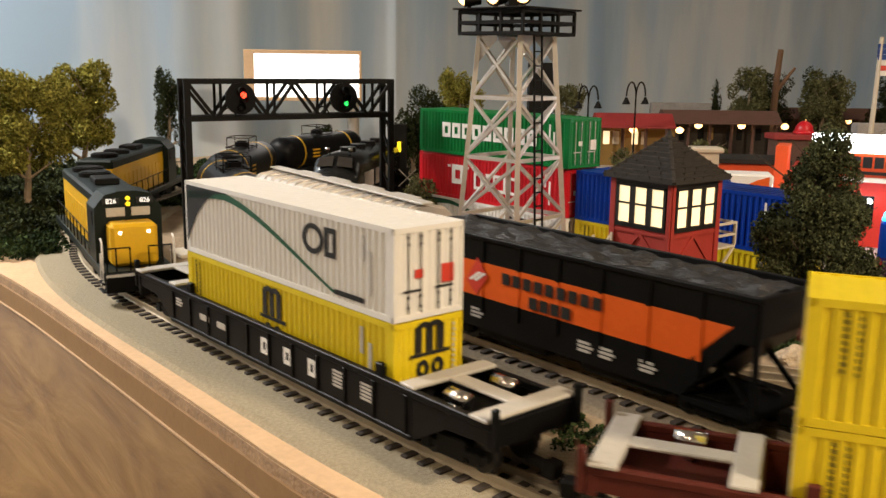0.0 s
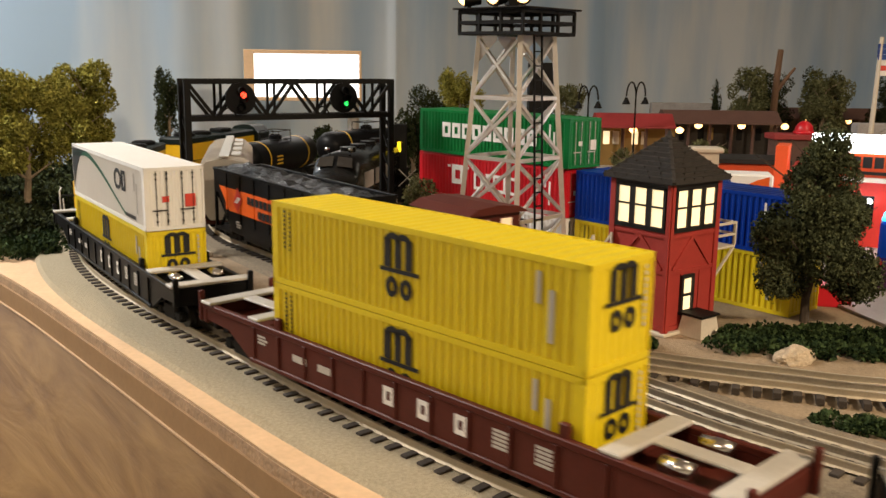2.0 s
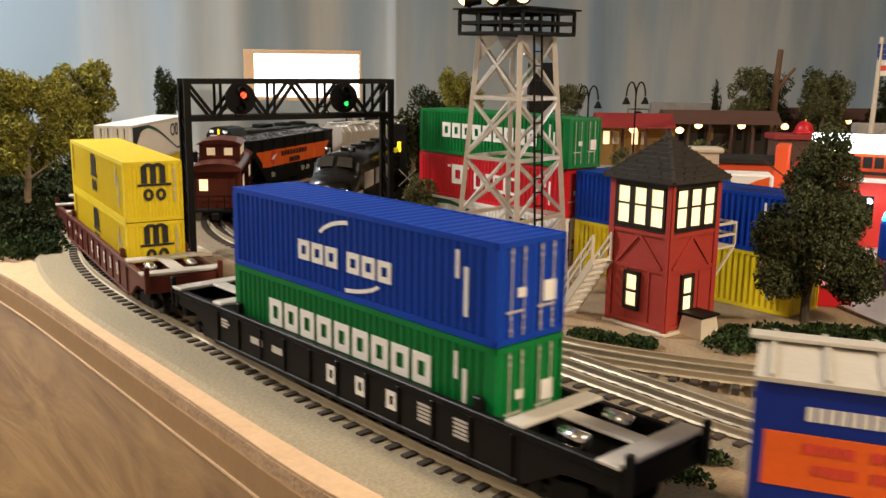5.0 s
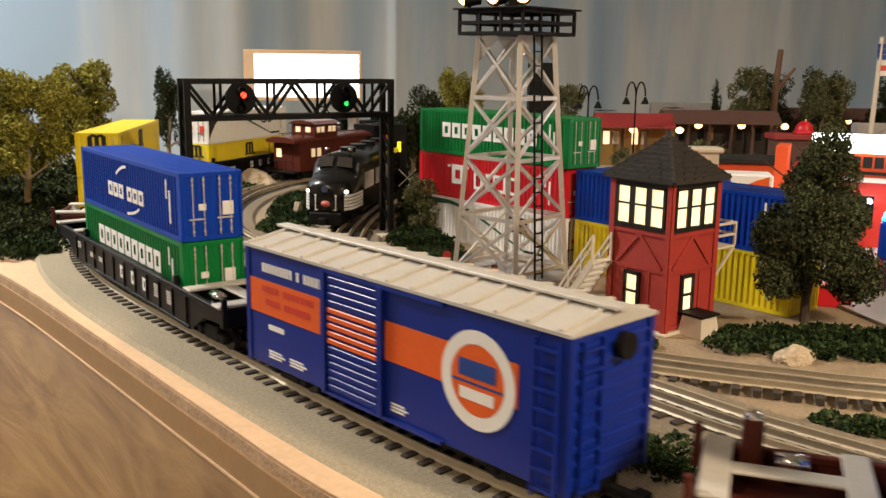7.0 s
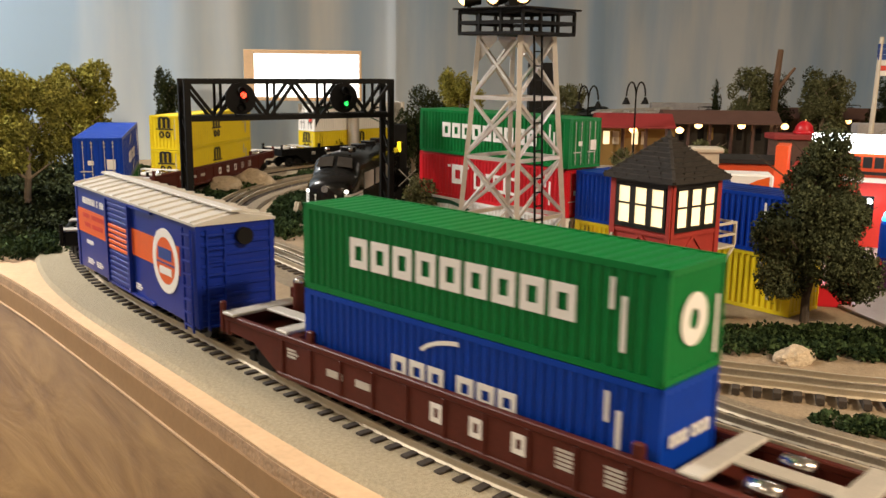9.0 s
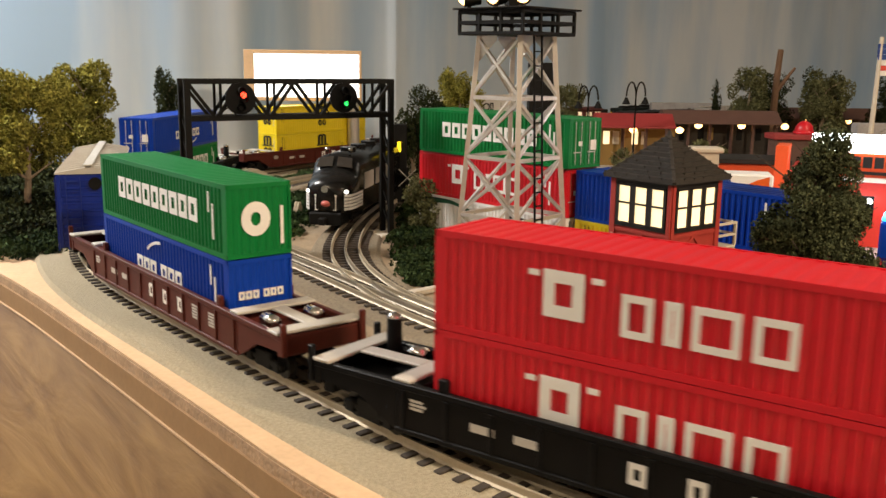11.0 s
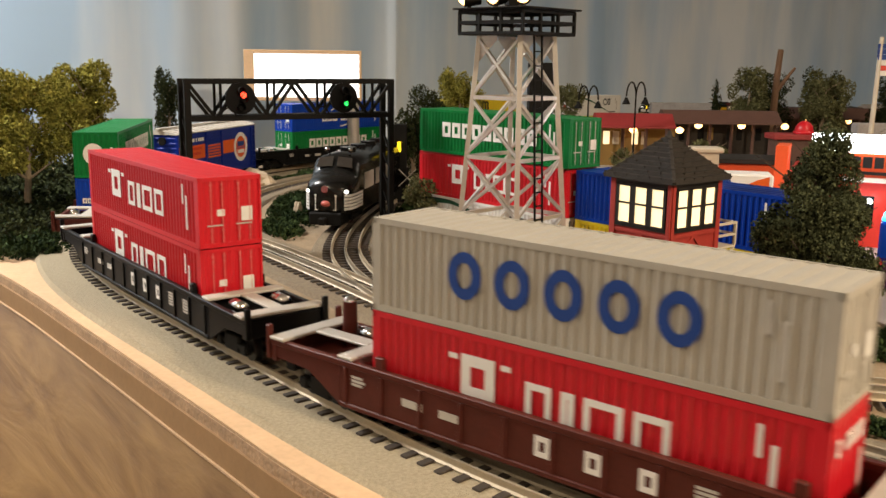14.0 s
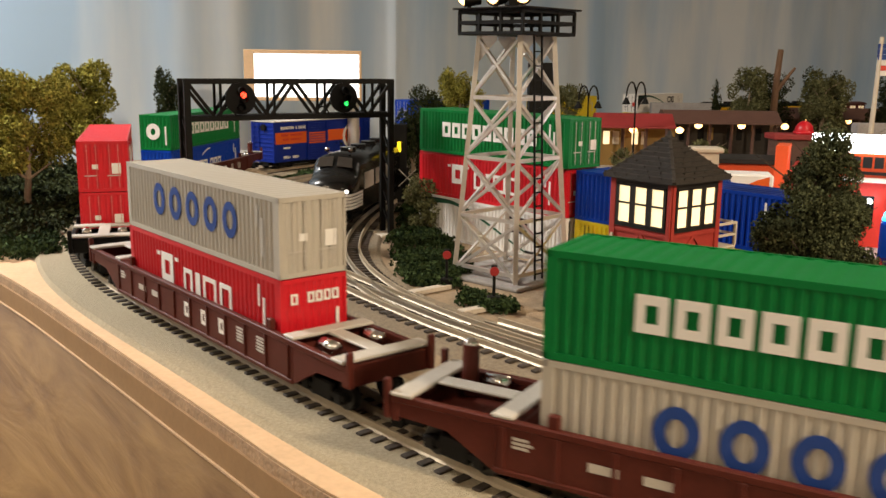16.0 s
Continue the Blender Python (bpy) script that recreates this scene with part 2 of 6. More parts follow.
def railway(label, line, s0, s1, bed, near, bed_z=BED_TOP, bed_material=None):
    root = thing("railway_track", label, "railway track", kind="structure")
    if bed:
        bm = bmesh.new()
        ribbon(bm, line, s0, s1, [(-bed - 0.006, -0.001), (-bed, bed_z), (bed, bed_z), (bed + 0.006, -0.001)], 0.02)
        part("ballast_bed", bm, bed_material or BALLAST, root, "grey-beige ballast strip")
    for o, m_ in ((-GAUGE / 2, RAIL), (0, RAIL_DARK), (GAUGE / 2, RAIL)):
        bm = bmesh.new()
        z = RAIL_TOP
        ribbon(bm, line, s0, s1, [(o - 0.0017, 0.0055), (o - 0.0006, 0.0068), (o - 0.0006, z - 0.0015), (o - 0.0009, z - 0.0012), (o - 0.0009, z),
                                  (o + 0.0009, z), (o + 0.0009, z - 0.0012), (o + 0.0006, z - 0.0015), (o + 0.0006, 0.0068), (o + 0.0017, 0.0055)])
        part("rail", bm, m_, root)
    bm = bmesh.new()
    bm_box(bm, -0.0027, 0.0027, -0.0265, 0.0265, 0.001, 0.0058, 0.0004)
    tie = mesh(bm, "tie", TIE)
    pitch, rest = 0.0135, bmesh.new()
    rng = random.Random(5)
    for i in range(int((s1 - s0) / pitch)):
        s = s0 + i * pitch
        p, h = spot(line, s), heading(line, s)
        m = Matrix.Translation((p.x, p.y, 0)) @ Matrix.Rotation(h + rng.uniform(-0.02, 0.02), 4, "Z")
        if near[0] < s < near[1]:
            shared("tie", tie, root, m)
        else:
            bm_box(rest, -0.0027, 0.0027, -0.0265, 0.0265, 0.001, 0.0058, 0, m)
    if len(rest.verts):
        tagged(part("tie_row", rest, TIE, root), kind="stuff")
    else:
        rest.free()
    return root


railway("three-rail model track with dark ties on grey ballast", OUTER, -0.9, 5.4, 0.057, (-0.15, 1.3))
railway("inner three-rail model track curving through sand", INNER, 0.0, INNER[0][-1], 0.042, (0.2, 1.9), bed_z=0.004, bed_material=BED_BROWN)
railway("siding of three-rail track joining at a turnout", SIDING, 0.0, SIDING[0][-1] - 0.03, 0, (0, 2))
railway("spur track under the parked black locomotive", SPUR, 0.03, SPUR[0][-1], 0.036, (0, 2), bed_z=0.0035, bed_material=BED_BROWN)
# ---------- setting ----------
def slab(name, x0, x1, y0, y1, z0, z1, material, label, category):
    bm = bmesh.new()
    bm_box(bm, x0, x1, y0, y1, z0, z1)
    return tagged(part(name, bm, material), label, category, kind="structure")


# the board's edge bends along the outer line, then runs out to the left
rim = [Vector(p) for p in smooth_line([(0.62, 0.01), (0.4, 0.105), (0.2, 0.225), (0.06, 0.338), (-0.012, 0.398), (-0.069, 0.453), (-0.127, 0.524), (-0.176, 0.584), (-0.242, 0.666), (-0.327, 0.77),
                                       (-0.384, 0.839), (-0.454, 0.919), (-0.6, 1.075), (-0.8, 1.25), (-1.3, 1.6), (-2.2, 2.2)], 0.03)[1]]
ground_outline = rim + [Vector((-2.4, 4.0)), Vector((3.4, 4.0)), Vector((3.4, -0.5)), Vector((1.6, -0.36)), Vector((0.95, -0.12))]
bm = bmesh.new()
bm.faces.new([bm.verts.new((p.x, p.y, 0.0)) for p in ground_outline])
bmesh.ops.triangulate(bm, faces=bm.faces)
tagged(part("ground", bm, SAND), "sandy tan layout board under the tracks", "ground", kind="structure")


def rim_strip(name, profile, material, label, category):
    """Sweeps a profile of (outward, z) along the board's edge."""
    bm = bmesh.new()
    rings = []
    for i, p in enumerate(rim):
        d = (rim[min(i + 1, len(rim) - 1)] - rim[max(i - 1, 0)]).normalized()
        n = Vector((-d.y, d.x))
        rings.append([(p.x + n.x * o, p.y + n.y * o, z) for o, z in profile])
    bm_loft(bm, rings)
    return tagged(part(name, bm, material), label, category, kind="structure")


PLANK = bpy.data.materials.new("wood_grain_skirt")
PLANK.use_nodes = True
nt = PLANK.node_tree
b = nt.nodes["Principled BSDF"]
b.inputs["Roughness"].default_value = 0.45
co = nt.nodes.new("ShaderNodeTexCoord")
mp = nt.nodes.new("ShaderNodeMapping")
mq = nt.nodes.new("ShaderNodeMapping")
mq.inputs["Rotation"].default_value = (0, 0, radians(-126))
mp.inputs["Scale"].default_value = (1.6, 8, 8)
nt.links.new(co.outputs["Object"], mq.inputs[0])
nt.links.new(mq.outputs[0], mp.inputs[0])
wv = nt.nodes.new("ShaderNodeTexNoise")
wv.inputs["Scale"].default_value = 2.0
wv.inputs["Detail"].default_value = 8
wv.inputs["Distortion"].default_value = 3.2
nt.links.new(mp.outputs[0], wv.inputs["Vector"])
fine = nt.nodes.new("ShaderNodeMapping")
fine.inputs["Scale"].default_value = (2.0, 38, 38)
nt.links.new(mq.outputs[0], fine.inputs[0])
wf = nt.nodes.new("ShaderNodeTexNoise")
wf.inputs["Scale"].default_value = 2.0
wf.inputs["Detail"].default_value = 6
wf.inputs["Distortion"].default_value = 0.8
nt.links.new(fine.outputs[0], wf.inputs["Vector"])
blend = nt.nodes.new("ShaderNodeMix")
blend.inputs[0].default_value = 0.18
nt.links.new(wv.outputs["Fac"], blend.inputs[2])
nt.links.new(wf.outputs["Fac"], blend.inputs[3])
rise = nt.nodes.new("ShaderNodeBump")
rise.inputs["Strength"].default_value = 0.35
rise.inputs["Distance"].default_value = 0.004
nt.links.new(blend.outputs[0], rise.inputs["Height"])
nt.links.new(rise.outputs[0], b.inputs["Normal"])
rp = nt.nodes.new("ShaderNodeValToRGB")
rp.color_ramp.elements[0].position, rp.color_ramp.elements[0].color = 0.34, (0.155, 0.078, 0.024, 1)
rp.color_ramp.elements[1].position, rp.color_ramp.elements[1].color = 0.68, (0.32, 0.19, 0.072, 1)
nt.links.new(blend.outputs[0], rp.inputs[0])
nt.links.new(rp.outputs[0], b.inputs["Base Color"])
FASCIA = mat("brown_fascia_board", (0.36, 0.215, 0.10), 0.6, 0, 0.1, 25, 0.15, 200)
SPLIT = mat("split_board_edge", (0.4, 0.26, 0.15), 0.85, 0, 0.35, 60, 0.8, 260)
rim_strip("board_top", [(-0.045, 0.0), (-0.045, 0.0012), (0.0, 0.0012), (0.0, 0.0)], EDGE_WOOD, "pale raw board rim along the layout", "board")
rim_strip("board_edge", [(-0.01, -0.0085), (-0.01, -0.0005), (0.001, -0.0005), (0.0015, -0.0085)], SPLIT, "split brown edge of the layout board", "board")
rim_strip("fascia_rail", [(-0.01, -0.027), (-0.01, -0.0086), (0.003, -0.0086), (0.003, -0.027)], FASCIA, "flat brown fascia rail under the board", "fascia")
rim_strip("fascia_ledge", [(0.0, -0.0288), (0.0, -0.0272), (0.0042, -0.0272), (0.0042, -0.0288)], EDGE_WOOD, "thin pale edge line below the fascia", "trim")
rim_strip("skirt_panel", [(-0.02, -0.6), (-0.02, -0.029), (0.0025, -0.029), (0.29, -0.6)], PLANK, "wood-grained panel below the fascia", "panel")

# backdrop cloth with soft folds, and the closed room
CLOTH = bpy.data.materials.new("sky_blue_cloth")
CLOTH.use_nodes = True
nt = CLOTH.node_tree
b = nt.nodes["Principled BSDF"]
b.inputs["Roughness"].default_value = 0.9
co = nt.nodes.new("ShaderNodeTexCoord")
mp = nt.nodes.new("ShaderNodeMapping")
mp.inputs["Scale"].default_value = (2.2, 2.2, 0.35)
nt.links.new(co.outputs["Object"], mp.inputs[0])
n1 = nt.nodes.new("ShaderNodeTexNoise")
n1.inputs["Scale"].default_value = 2.4
n1.inputs["Detail"].default_value = 5
nt.links.new(mp.outputs[0], n1.inputs["Vector"])
rp = nt.nodes.new("ShaderNodeValToRGB")
rp.color_ramp.elements[0].position, rp.color_ramp.elements[0].color = 0.36, (0.44, 0.62, 0.84, 1)
rp.color_ramp.elements[1].position, rp.color_ramp.elements[1].color = 0.66, (0.80, 0.87, 0.94, 1)
nt.links.new(n1.outputs["Fac"], rp.inputs[0])
nt.links.new(rp.outputs[0], b.inputs["Base Color"])
bm = bmesh.new()
cols = []
hang = smooth_line([(-2.8, 1.45), (-1.6, 1.62), (-1.0, 1.78), (-0.66, 2.0), (-0.40, 2.26), (-0.1, 2.56), (0.3, 2.95), (0.7, 3.28), (1.2, 3.56), (1.7, 3.74), (2.4, 3.84), (3.6, 3.9)], 0.016)
for i, (x, y) in enumerate(hang[1]):
    s_ = hang[0][i]
    f = 0.009 * math.sin(s_ * 6 + 2 * math.sin(s_ * 2.3)) + 0.0016 * math.sin(s_ * 31 + 3 * math.sin(s_ * 5)) + 0.012 * math.exp(-((s_ - 2.98) / 0.012) ** 2)
    cols.append((bm.verts.new((x + f * 0.5, y - f, -0.2)), bm.verts.new((x + f * 0.5, y - f, 1.3))))
for a, c in zip(cols, cols[1:]):
    bm.faces.new((a[0], c[0], c[1], a[1]))
back = tagged(part("backdrop", bm, CLOTH, smooth=True), "pale blue-grey cloudy cloth hanging behind the layout", "backdrop", kind="structure")
PLASTER = mat("plain_wall_paint", (0.5, 0.47, 0.43), 0.9, 0, 0.05, 3)
CARPET = mat("dark_floor_carpet", (0.08, 0.07, 0.06), 0.95, 0, 0.2, 200)
slab("wall_north", -2.9, 3.7, 3.96, 4.06, -0.95, 1.3, PLASTER, "plain room wall behind the cloth", "wall")
slab("wall_south", -2.9, 3.7, -2.1, -2.0, -0.95, 1.3, PLASTER, "plain room wall", "wall")
slab("wall_west", -3.0, -2.9, -2.1, 4.06, -0.95, 1.3, PLASTER, "plain room wall", "wall")
slab("wall_east", 3.7, 3.8, -2.1, 4.06, -0.95, 1.3, PLASTER, "plain room wall", "wall")
slab("floor", -3.0, 3.8, -2.1, 4.06, -1.05, -0.95, CARPET, "dark carpeted room floor", "floor")
slab("ceiling", -3.0, 3.8, -2.1, 4.06, 1.3, 1.4, PLASTER, "plain pale room ceiling", "ceiling")


# ---------- rolling stock ----------
BOX_L, BOX_W, BOX_H = 0.2555, 0.0508, 0.0534


def corrugated(material, name="body"):
    """A container's shell with folded long sides; x along, y across, z up."""
    bm = bmesh.new()
    n, d = 40, 0.0011
    L, W, H = BOX_L / 2, BOX_W / 2, BOX_H
    for side in (-1, 1):
        xs = []
        p = (2 * L - 0.012) / n
        for i in range(n):
            x = -L + 0.006 + i * p
            xs += [(x, 0), (x + p * 0.2, d), (x + p * 0.5, d), (x + p * 0.7, 0)]
        xs.append((L - 0.006, 0))
        low = [bm.verts.new((x, side * (W - 0.0002 - q), 0.0035)) for x, q in xs]
        top = [bm.verts.new((x, side * (W - 0.0002 - q), H - 0.003)) for x, q in xs]
        for i in range(len(xs) - 1):
            bm.faces.new((low[i], low[i + 1], top[i + 1], top[i]))
        bm_box(bm, -L, L, side * W - 0.0015 * (side > 0), side * W + 0.0015 * (side < 0), 0, 0.0036)
        bm_box(bm, -L, L, side * W - 0.0015 * (side > 0), side * W + 0.0015 * (side < 0), H - 0.0034, H)
        for e in (-1, 1):
            bm_box(bm, e * L - 0.0062 * (e > 0), e * L + 0.0062 * (e < 0), side * W - 0.0016 * (side > 0), side * W + 0.0016 * (side < 0), 0.0036, H - 0.0034)
    # folded roof sheet, floor and folded ends
    n = 28
    p = (2 * L - 0.006) / n
    rows = []
    for i in range(n):
        x = -L + 0.003 + i * p
        rows += [(x, 0.0009), (x + p * 0.25, 0.0003), (x + p * 0.6, 0.0003), (x + p * 0.85, 0.0009)]
    rows.append((L - 0.003, 0.0009))
    low = [bm.verts.new((x, -W + 0.0012, H - q)) for x, q in rows]
    top = [bm.verts.new((x, W - 0.0012, H - q)) for x, q in rows]
    for i in range(len(rows) - 1):
        bm.faces.new((low[i], low[i + 1], top[i + 1], top[i]))
    bm_box(bm, -L + 0.001, L - 0.001, -W + 0.0015, W - 0.0015, 0, 0.001)
    for e in (-1, 1):
        rows, n, p = [], 8, (2 * W - 0.002) / 8
        for i in range(n):
            y = -W + 0.001 + i * p
            rows += [(y, 0.0012), (y + p * 0.2, 0.0003), (y + p * 0.55, 0.0003), (y + p * 0.75, 0.0012)]
        rows.append((W - 0.001, 0.0012))
        low = [bm.verts.new((e * (L - q), y, 0.001)) for y, q in rows]
        top = [bm.verts.new((e * (L - q), y, H - 0.001)) for y, q in rows]
        for i in range(len(rows) - 1):
            bm.faces.new((low[i], low[i + 1], top[i + 1], top[i]))
        bm_box(bm, *sorted((e * (L - 0.003), e * L)), -W, W, H - 0.0034, H - 0.0002)
        bm_box(bm, *sorted((e * (L - 0.003), e * L)), -W, W, 0.0002, 0.0034)
    made = []
    for me in piece_meshes(name, bm, material):
        co = np.array([tuple(v.co) for v in me.vertices])
        dx, dy, dz = co.max(axis=0) - co.min(axis=0)
        if dx > 0.1:
            me.name = "side_panel" if dz > 0.03 else ("rail" if dy < 0.01 else ("roof_panel" if co[:, 2].max() > 0.03 else "floor"))
        else:
            me.name = "end_rail" if dz < 0.01 else ("end_panel" if dy > 0.03 else "corner_post")
        made.append(me)
    return made


SHELLS = {k: corrugated(m_) for k, m_ in (("yellow", YELLOW), ("white", WHITE), ("green", GREEN), ("blue", BLUE), ("red", RED), ("grey", GREY))}


def flat_sign(bm, pts):
    """A thin raised plate: pts are (along, up) corners on a plane facing -y, 0.3 mm thick."""
    a = [bm.verts.new((x, 0.0, z)) for x, z in pts]
    c = [bm.verts.new((x, -0.0003, z)) for x, z in pts]
    n = len(pts)
    bm.faces.new(c)
    for i in range(n):
        bm.faces.new((a[i], a[(i + 1) % n], c[(i + 1) % n], c[i]))


def sign_rect(bm, x, z, w, h, slant=0.0):
    flat_sign(bm, [(x, z), (x + w, z), (x + w + slant, z + h), (x + slant, z + h)])


def sign_ring(bm, x, z, rx, rz, t, a0=0.0, a1=360.0, n=20):
    """A flat ring or arc in one piece."""
    full = a1 - a0 >= 359.9
    cols = []
    for i in range(n if full else n + 1):
        u = radians(a0 + (a1 - a0) * i / n)
        c, q = math.cos(u), math.sin(u)
        cols.append([bm.verts.new((x + c * r0, y, z + q * r1)) for r0, r1, y in ((rx, rz, 0.0), (rx, rz, -0.0003), (rx - t, rz - t, -0.0003), (rx - t, rz - t, 0.0))])
    for i in range(n):
        p, q = cols[i], cols[(i + 1) % len(cols)]
        for j in range(3):
            bm.faces.new((p[j], q[j], q[j + 1], p[j + 1]))


def sign_frame(bm, x, z, w, h, t):
    """A hollow upright rectangle in one piece, the plain stand-in for one letter."""
    cols = []
    for cx, cz in ((0, 0), (1, 0), (1, 1), (0, 1)):
        o, i_ = (x + w * cx, z + h * cz), (x + (w - t if cx else t), z + (h - t if cz else t))
        cols.append([bm.verts.new(p) for p in ((o[0], 0, o[1]), (o[0], -0.0003, o[1]), (i_[0], -0.0003, i_[1]), (i_[0], 0, i_[1]))])
    for k in range(4):
        p, q = cols[k], cols[(k + 1) % 4]
        for j in range(3):
            bm.faces.new((p[j], q[j], q[j + 1], p[j + 1]))


def sign_blocks(bm, x, z, w, h, n, gap=0.2, low=()):
    """A brand word as plain blocks, one for each letter."""
    p = w / n
    for i in range(n):
        if i in low:
            continue
        sign_rect(bm, x + i * p, z, p * (1 - gap), h)


def sign_m_badge(bm, x, z, k):
    """The arched badge of the yellow containers: three stems, arches, a wave line and three small blocks."""
    for i in range(3):
        sign_rect(bm, x - 0.011 * k + i * 0.0085 * k, z + 0.003 * k, 0.0052 * k, 0.016 * k)
    for i in range(2):
        sign_ring(bm, x - 0.0042 * k + i * 0.0085 * k, z + 0.0165 * k, 0.0068 * k, 0.0055 * k, 0.0035 * k, 0, 180, 8)
    sign_rect(bm, x - 0.0145 * k, z + 0.0005 * k, 0.031 * k, 0.0022 * k)
    sign_ring(bm, x - 0.005 * k, z - 0.0075 * k, 0.0048 * k, 0.0058 * k, 0.003 * k, 0, 360, 12)
    sign_ring(bm, x + 0.0065 * k, z - 0.0075 * k, 0.0048 * k, 0.0058 * k, 0.003 * k, 0, 360, 12)


def code_bars(bm, x, z, rows, w, h):
    """Small unreadable writing as bars."""
    for i in range(rows):
        sign_rect(bm, x, z - i * h * 1.6, w * (1.0 if i % 2 else 0.8), h)


def container(kind, colour, label, m, turned=False):
    root = thing("shipping_container", label, "container", m)
    for me in SHELLS[colour]:
        shared(me.name.split(".")[0], me, root, Matrix())
    L, W, H = BOX_L / 2, BOX_W / 2, BOX_H
    # the frames of reference of the four faces: near side (-y), far side (+y), rear (+x), front (-x)
    faces = {"near": Matrix.Translation((0, -W - 0.0001, 0)), "far": Matrix.Translation((0, W + 0.0001, 0)) @ Matrix.Rotation(math.pi, 4, "Z"),
             "rear": Matrix.Translation((L + 0.0003, 0, 0)) @ Matrix.Rotation(math.pi / 2, 4, "Z"),
             "front": Matrix.Translation((-L - 0.0003, 0, 0)) @ Matrix.Rotation(-math.pi / 2, 4, "Z")}

    def sign(face, ink, draw, name="marking"):
        bm_ = bmesh.new()
        draw(bm_)
        ob = part(name, bm_, ink, root, m=faces[face])
        if name == "code_panel":
            tagged(ob, kind="stuff")
    for face in ("near", "far"):
        if kind == "badge":
            sign(face, INK, lambda b_: sign_m_badge(b_, -0.004, 0.0262, 1.05))
            sign(face, INK, lambda b_: [code_bars(b_, -0.114, 0.047 - i * 0.0001, 9, 0.0016, 0.0018) or code_bars(b_, -0.1085, 0.046, 9, 0.0013, 0.0018) for i in range(1)], "code_panel")
            sign(face, GREY, lambda b_: [sign_rect(b_, 0.104, 0.012, 0.0035, 0.026), sign_rect(b_, 0.096, 0.03, 0.003, 0.016)], "data_plate")
        elif kind == "blocks_nine":
            for i in range(9):
                sign(face, INK_WHITE, lambda b_: sign_frame(b_, -0.083 + i * 0.0184, 0.0205, 0.0152, 0.0178, 0.0046))
        elif kind == "arcs":
            for i in (0, 1, 2, 3.5, 4.5, 5.5):
                sign(face, INK_WHITE, lambda b_: sign_frame(b_, -0.047 + i * 0.0146, 0.017, 0.0122, 0.0125, 0.0035))
            sign(face, INK_WHITE, lambda b_: sign_ring(b_, 0.012, 0.03, 0.04, 0.018, 0.0025, 100, 155, 10), "arc")
            sign(face, INK_WHITE, lambda b_: sign_ring(b_, -0.01, 0.02, 0.05, 0.016, 0.0025, 285, 335, 10), "arc")
        elif kind == "blocks_five":
            sign(face, INK_WHITE, lambda b_: sign_frame(b_, -0.062, 0.0185, 0.022, 0.0235, 0.0062), "emblem")
            for q in (-0.0705, -0.036):
                sign(face, INK_WHITE, lambda b_: sign_rect(b_, q, 0.038, 0.006, 0.003), "small_bar")
            for i in range(4):
                sign(face, INK_WHITE, lambda b_: sign_frame(b_, (-0.0205, 0.0005, 0.0135, 0.0405)[i], 0.0155, (0.0155, 0.0078, 0.0215, 0.0185)[i], 0.0205, 0.0036))
        elif kind == "rings":
            for i in range(5):
                x = -0.061 + i * 0.0302
                a = (0, 360)
                sign(face, INK_BLUE, lambda b_: sign_ring(b_, x, 0.03, 0.0108, 0.0128, 0.0058, a[0], a[1], 22))
        elif kind == "swoosh":
            def curve(b_):
                n = 40
                for i in range(n):
                    def f(t):
                        x = -0.125 + 0.195 * t
                        return x, 0.040 + 0.006 * math.sin(t * 4.2) - 0.045 * max(0, t - 0.3) ** 1.25
                    (x0, z0), (x1, z1) = f(i / n), f((i + 1) / n)
                    w = 0.0058 - 0.0042 * i / n
                    flat_sign(b_, [(x0, z0), (x1, z1), (x1, z1 + w), (x0, z0 + w)])
            sign(face, INK_GREEN, curve, "stripe")
            sign(face, INK, lambda b_: flat_sign(b_, [(-0.125, 0.008), (-0.119, 0.018), (-0.108, 0.031), (-0.095, 0.0415), (-0.08, 0.048), (-0.06, 0.0505), (-0.125, 0.0505)]), "dark_panel")
            sign(face, INK, lambda b_: [sign_ring(b_, 0.0470, 0.036, 0.0115, 0.0095, 0.0033, 0, 360, 18), sign_rect(b_, 0.0600, 0.027, 0.012, 0.0032),
                                         sign_rect(b_, 0.0600, 0.0418, 0.012, 0.0032), sign_rect(b_, 0.0600, 0.0302, 0.0034, 0.0116), sign_rect(b_, 0.0686, 0.0302, 0.0034, 0.0116)])
            sign(face, INK, lambda b_: sign_rect(b_, 0.07, 0.006, 0.03, 0.003), "code_panel")
        if kind != "badge":
            ink = INK_WHITE if colour != "grey" and colour != "white" else GREY_DECK
            sign(face, ink, lambda b_: [sign_rect(b_, 0.1045, 0.012, 0.0028, 0.026), sign_rect(b_, 0.098, 0.031, 0.0024, 0.015)], "data_plate")
    # doors at the rear end, with lock rods, keepers and plates
    door_face = "rear" if kind in ("swoosh", "rings", "arcs", "blocks_nine", "blocks_five") else "front"
    if turned:
        door_face = "front"
    rod_ink = ROOF_SILVER if colour in ("blue", "green") else (INK if colour == "white" else (RED_PALE if colour == "red" else GREY_DECK))
    for k in range(4):
        bm_ = bmesh.new()
        y = (-0.0155, -0.0065, 0.0065, 0.0155)[k]
        sign_rect(bm_, y - 0.00035, 0.004, 0.0007, 0.046)
        for z in (0.007, 0.013, 0.043, 0.047):
            sign_rect(bm_, y - 0.0009, z, 0.0018, 0.0013)
        part("lock_rod", bm_, rod_ink, root, m=faces[door_face])
    sign(door_face, INK_WHITE if colour != "white" else INK_RED, lambda b_: [sign_rect(b_, 0.0085, 0.019, 0.009, 0.011), sign_rect(b_, -0.011, 0.024, 0.006, 0.005)], "door_plate")
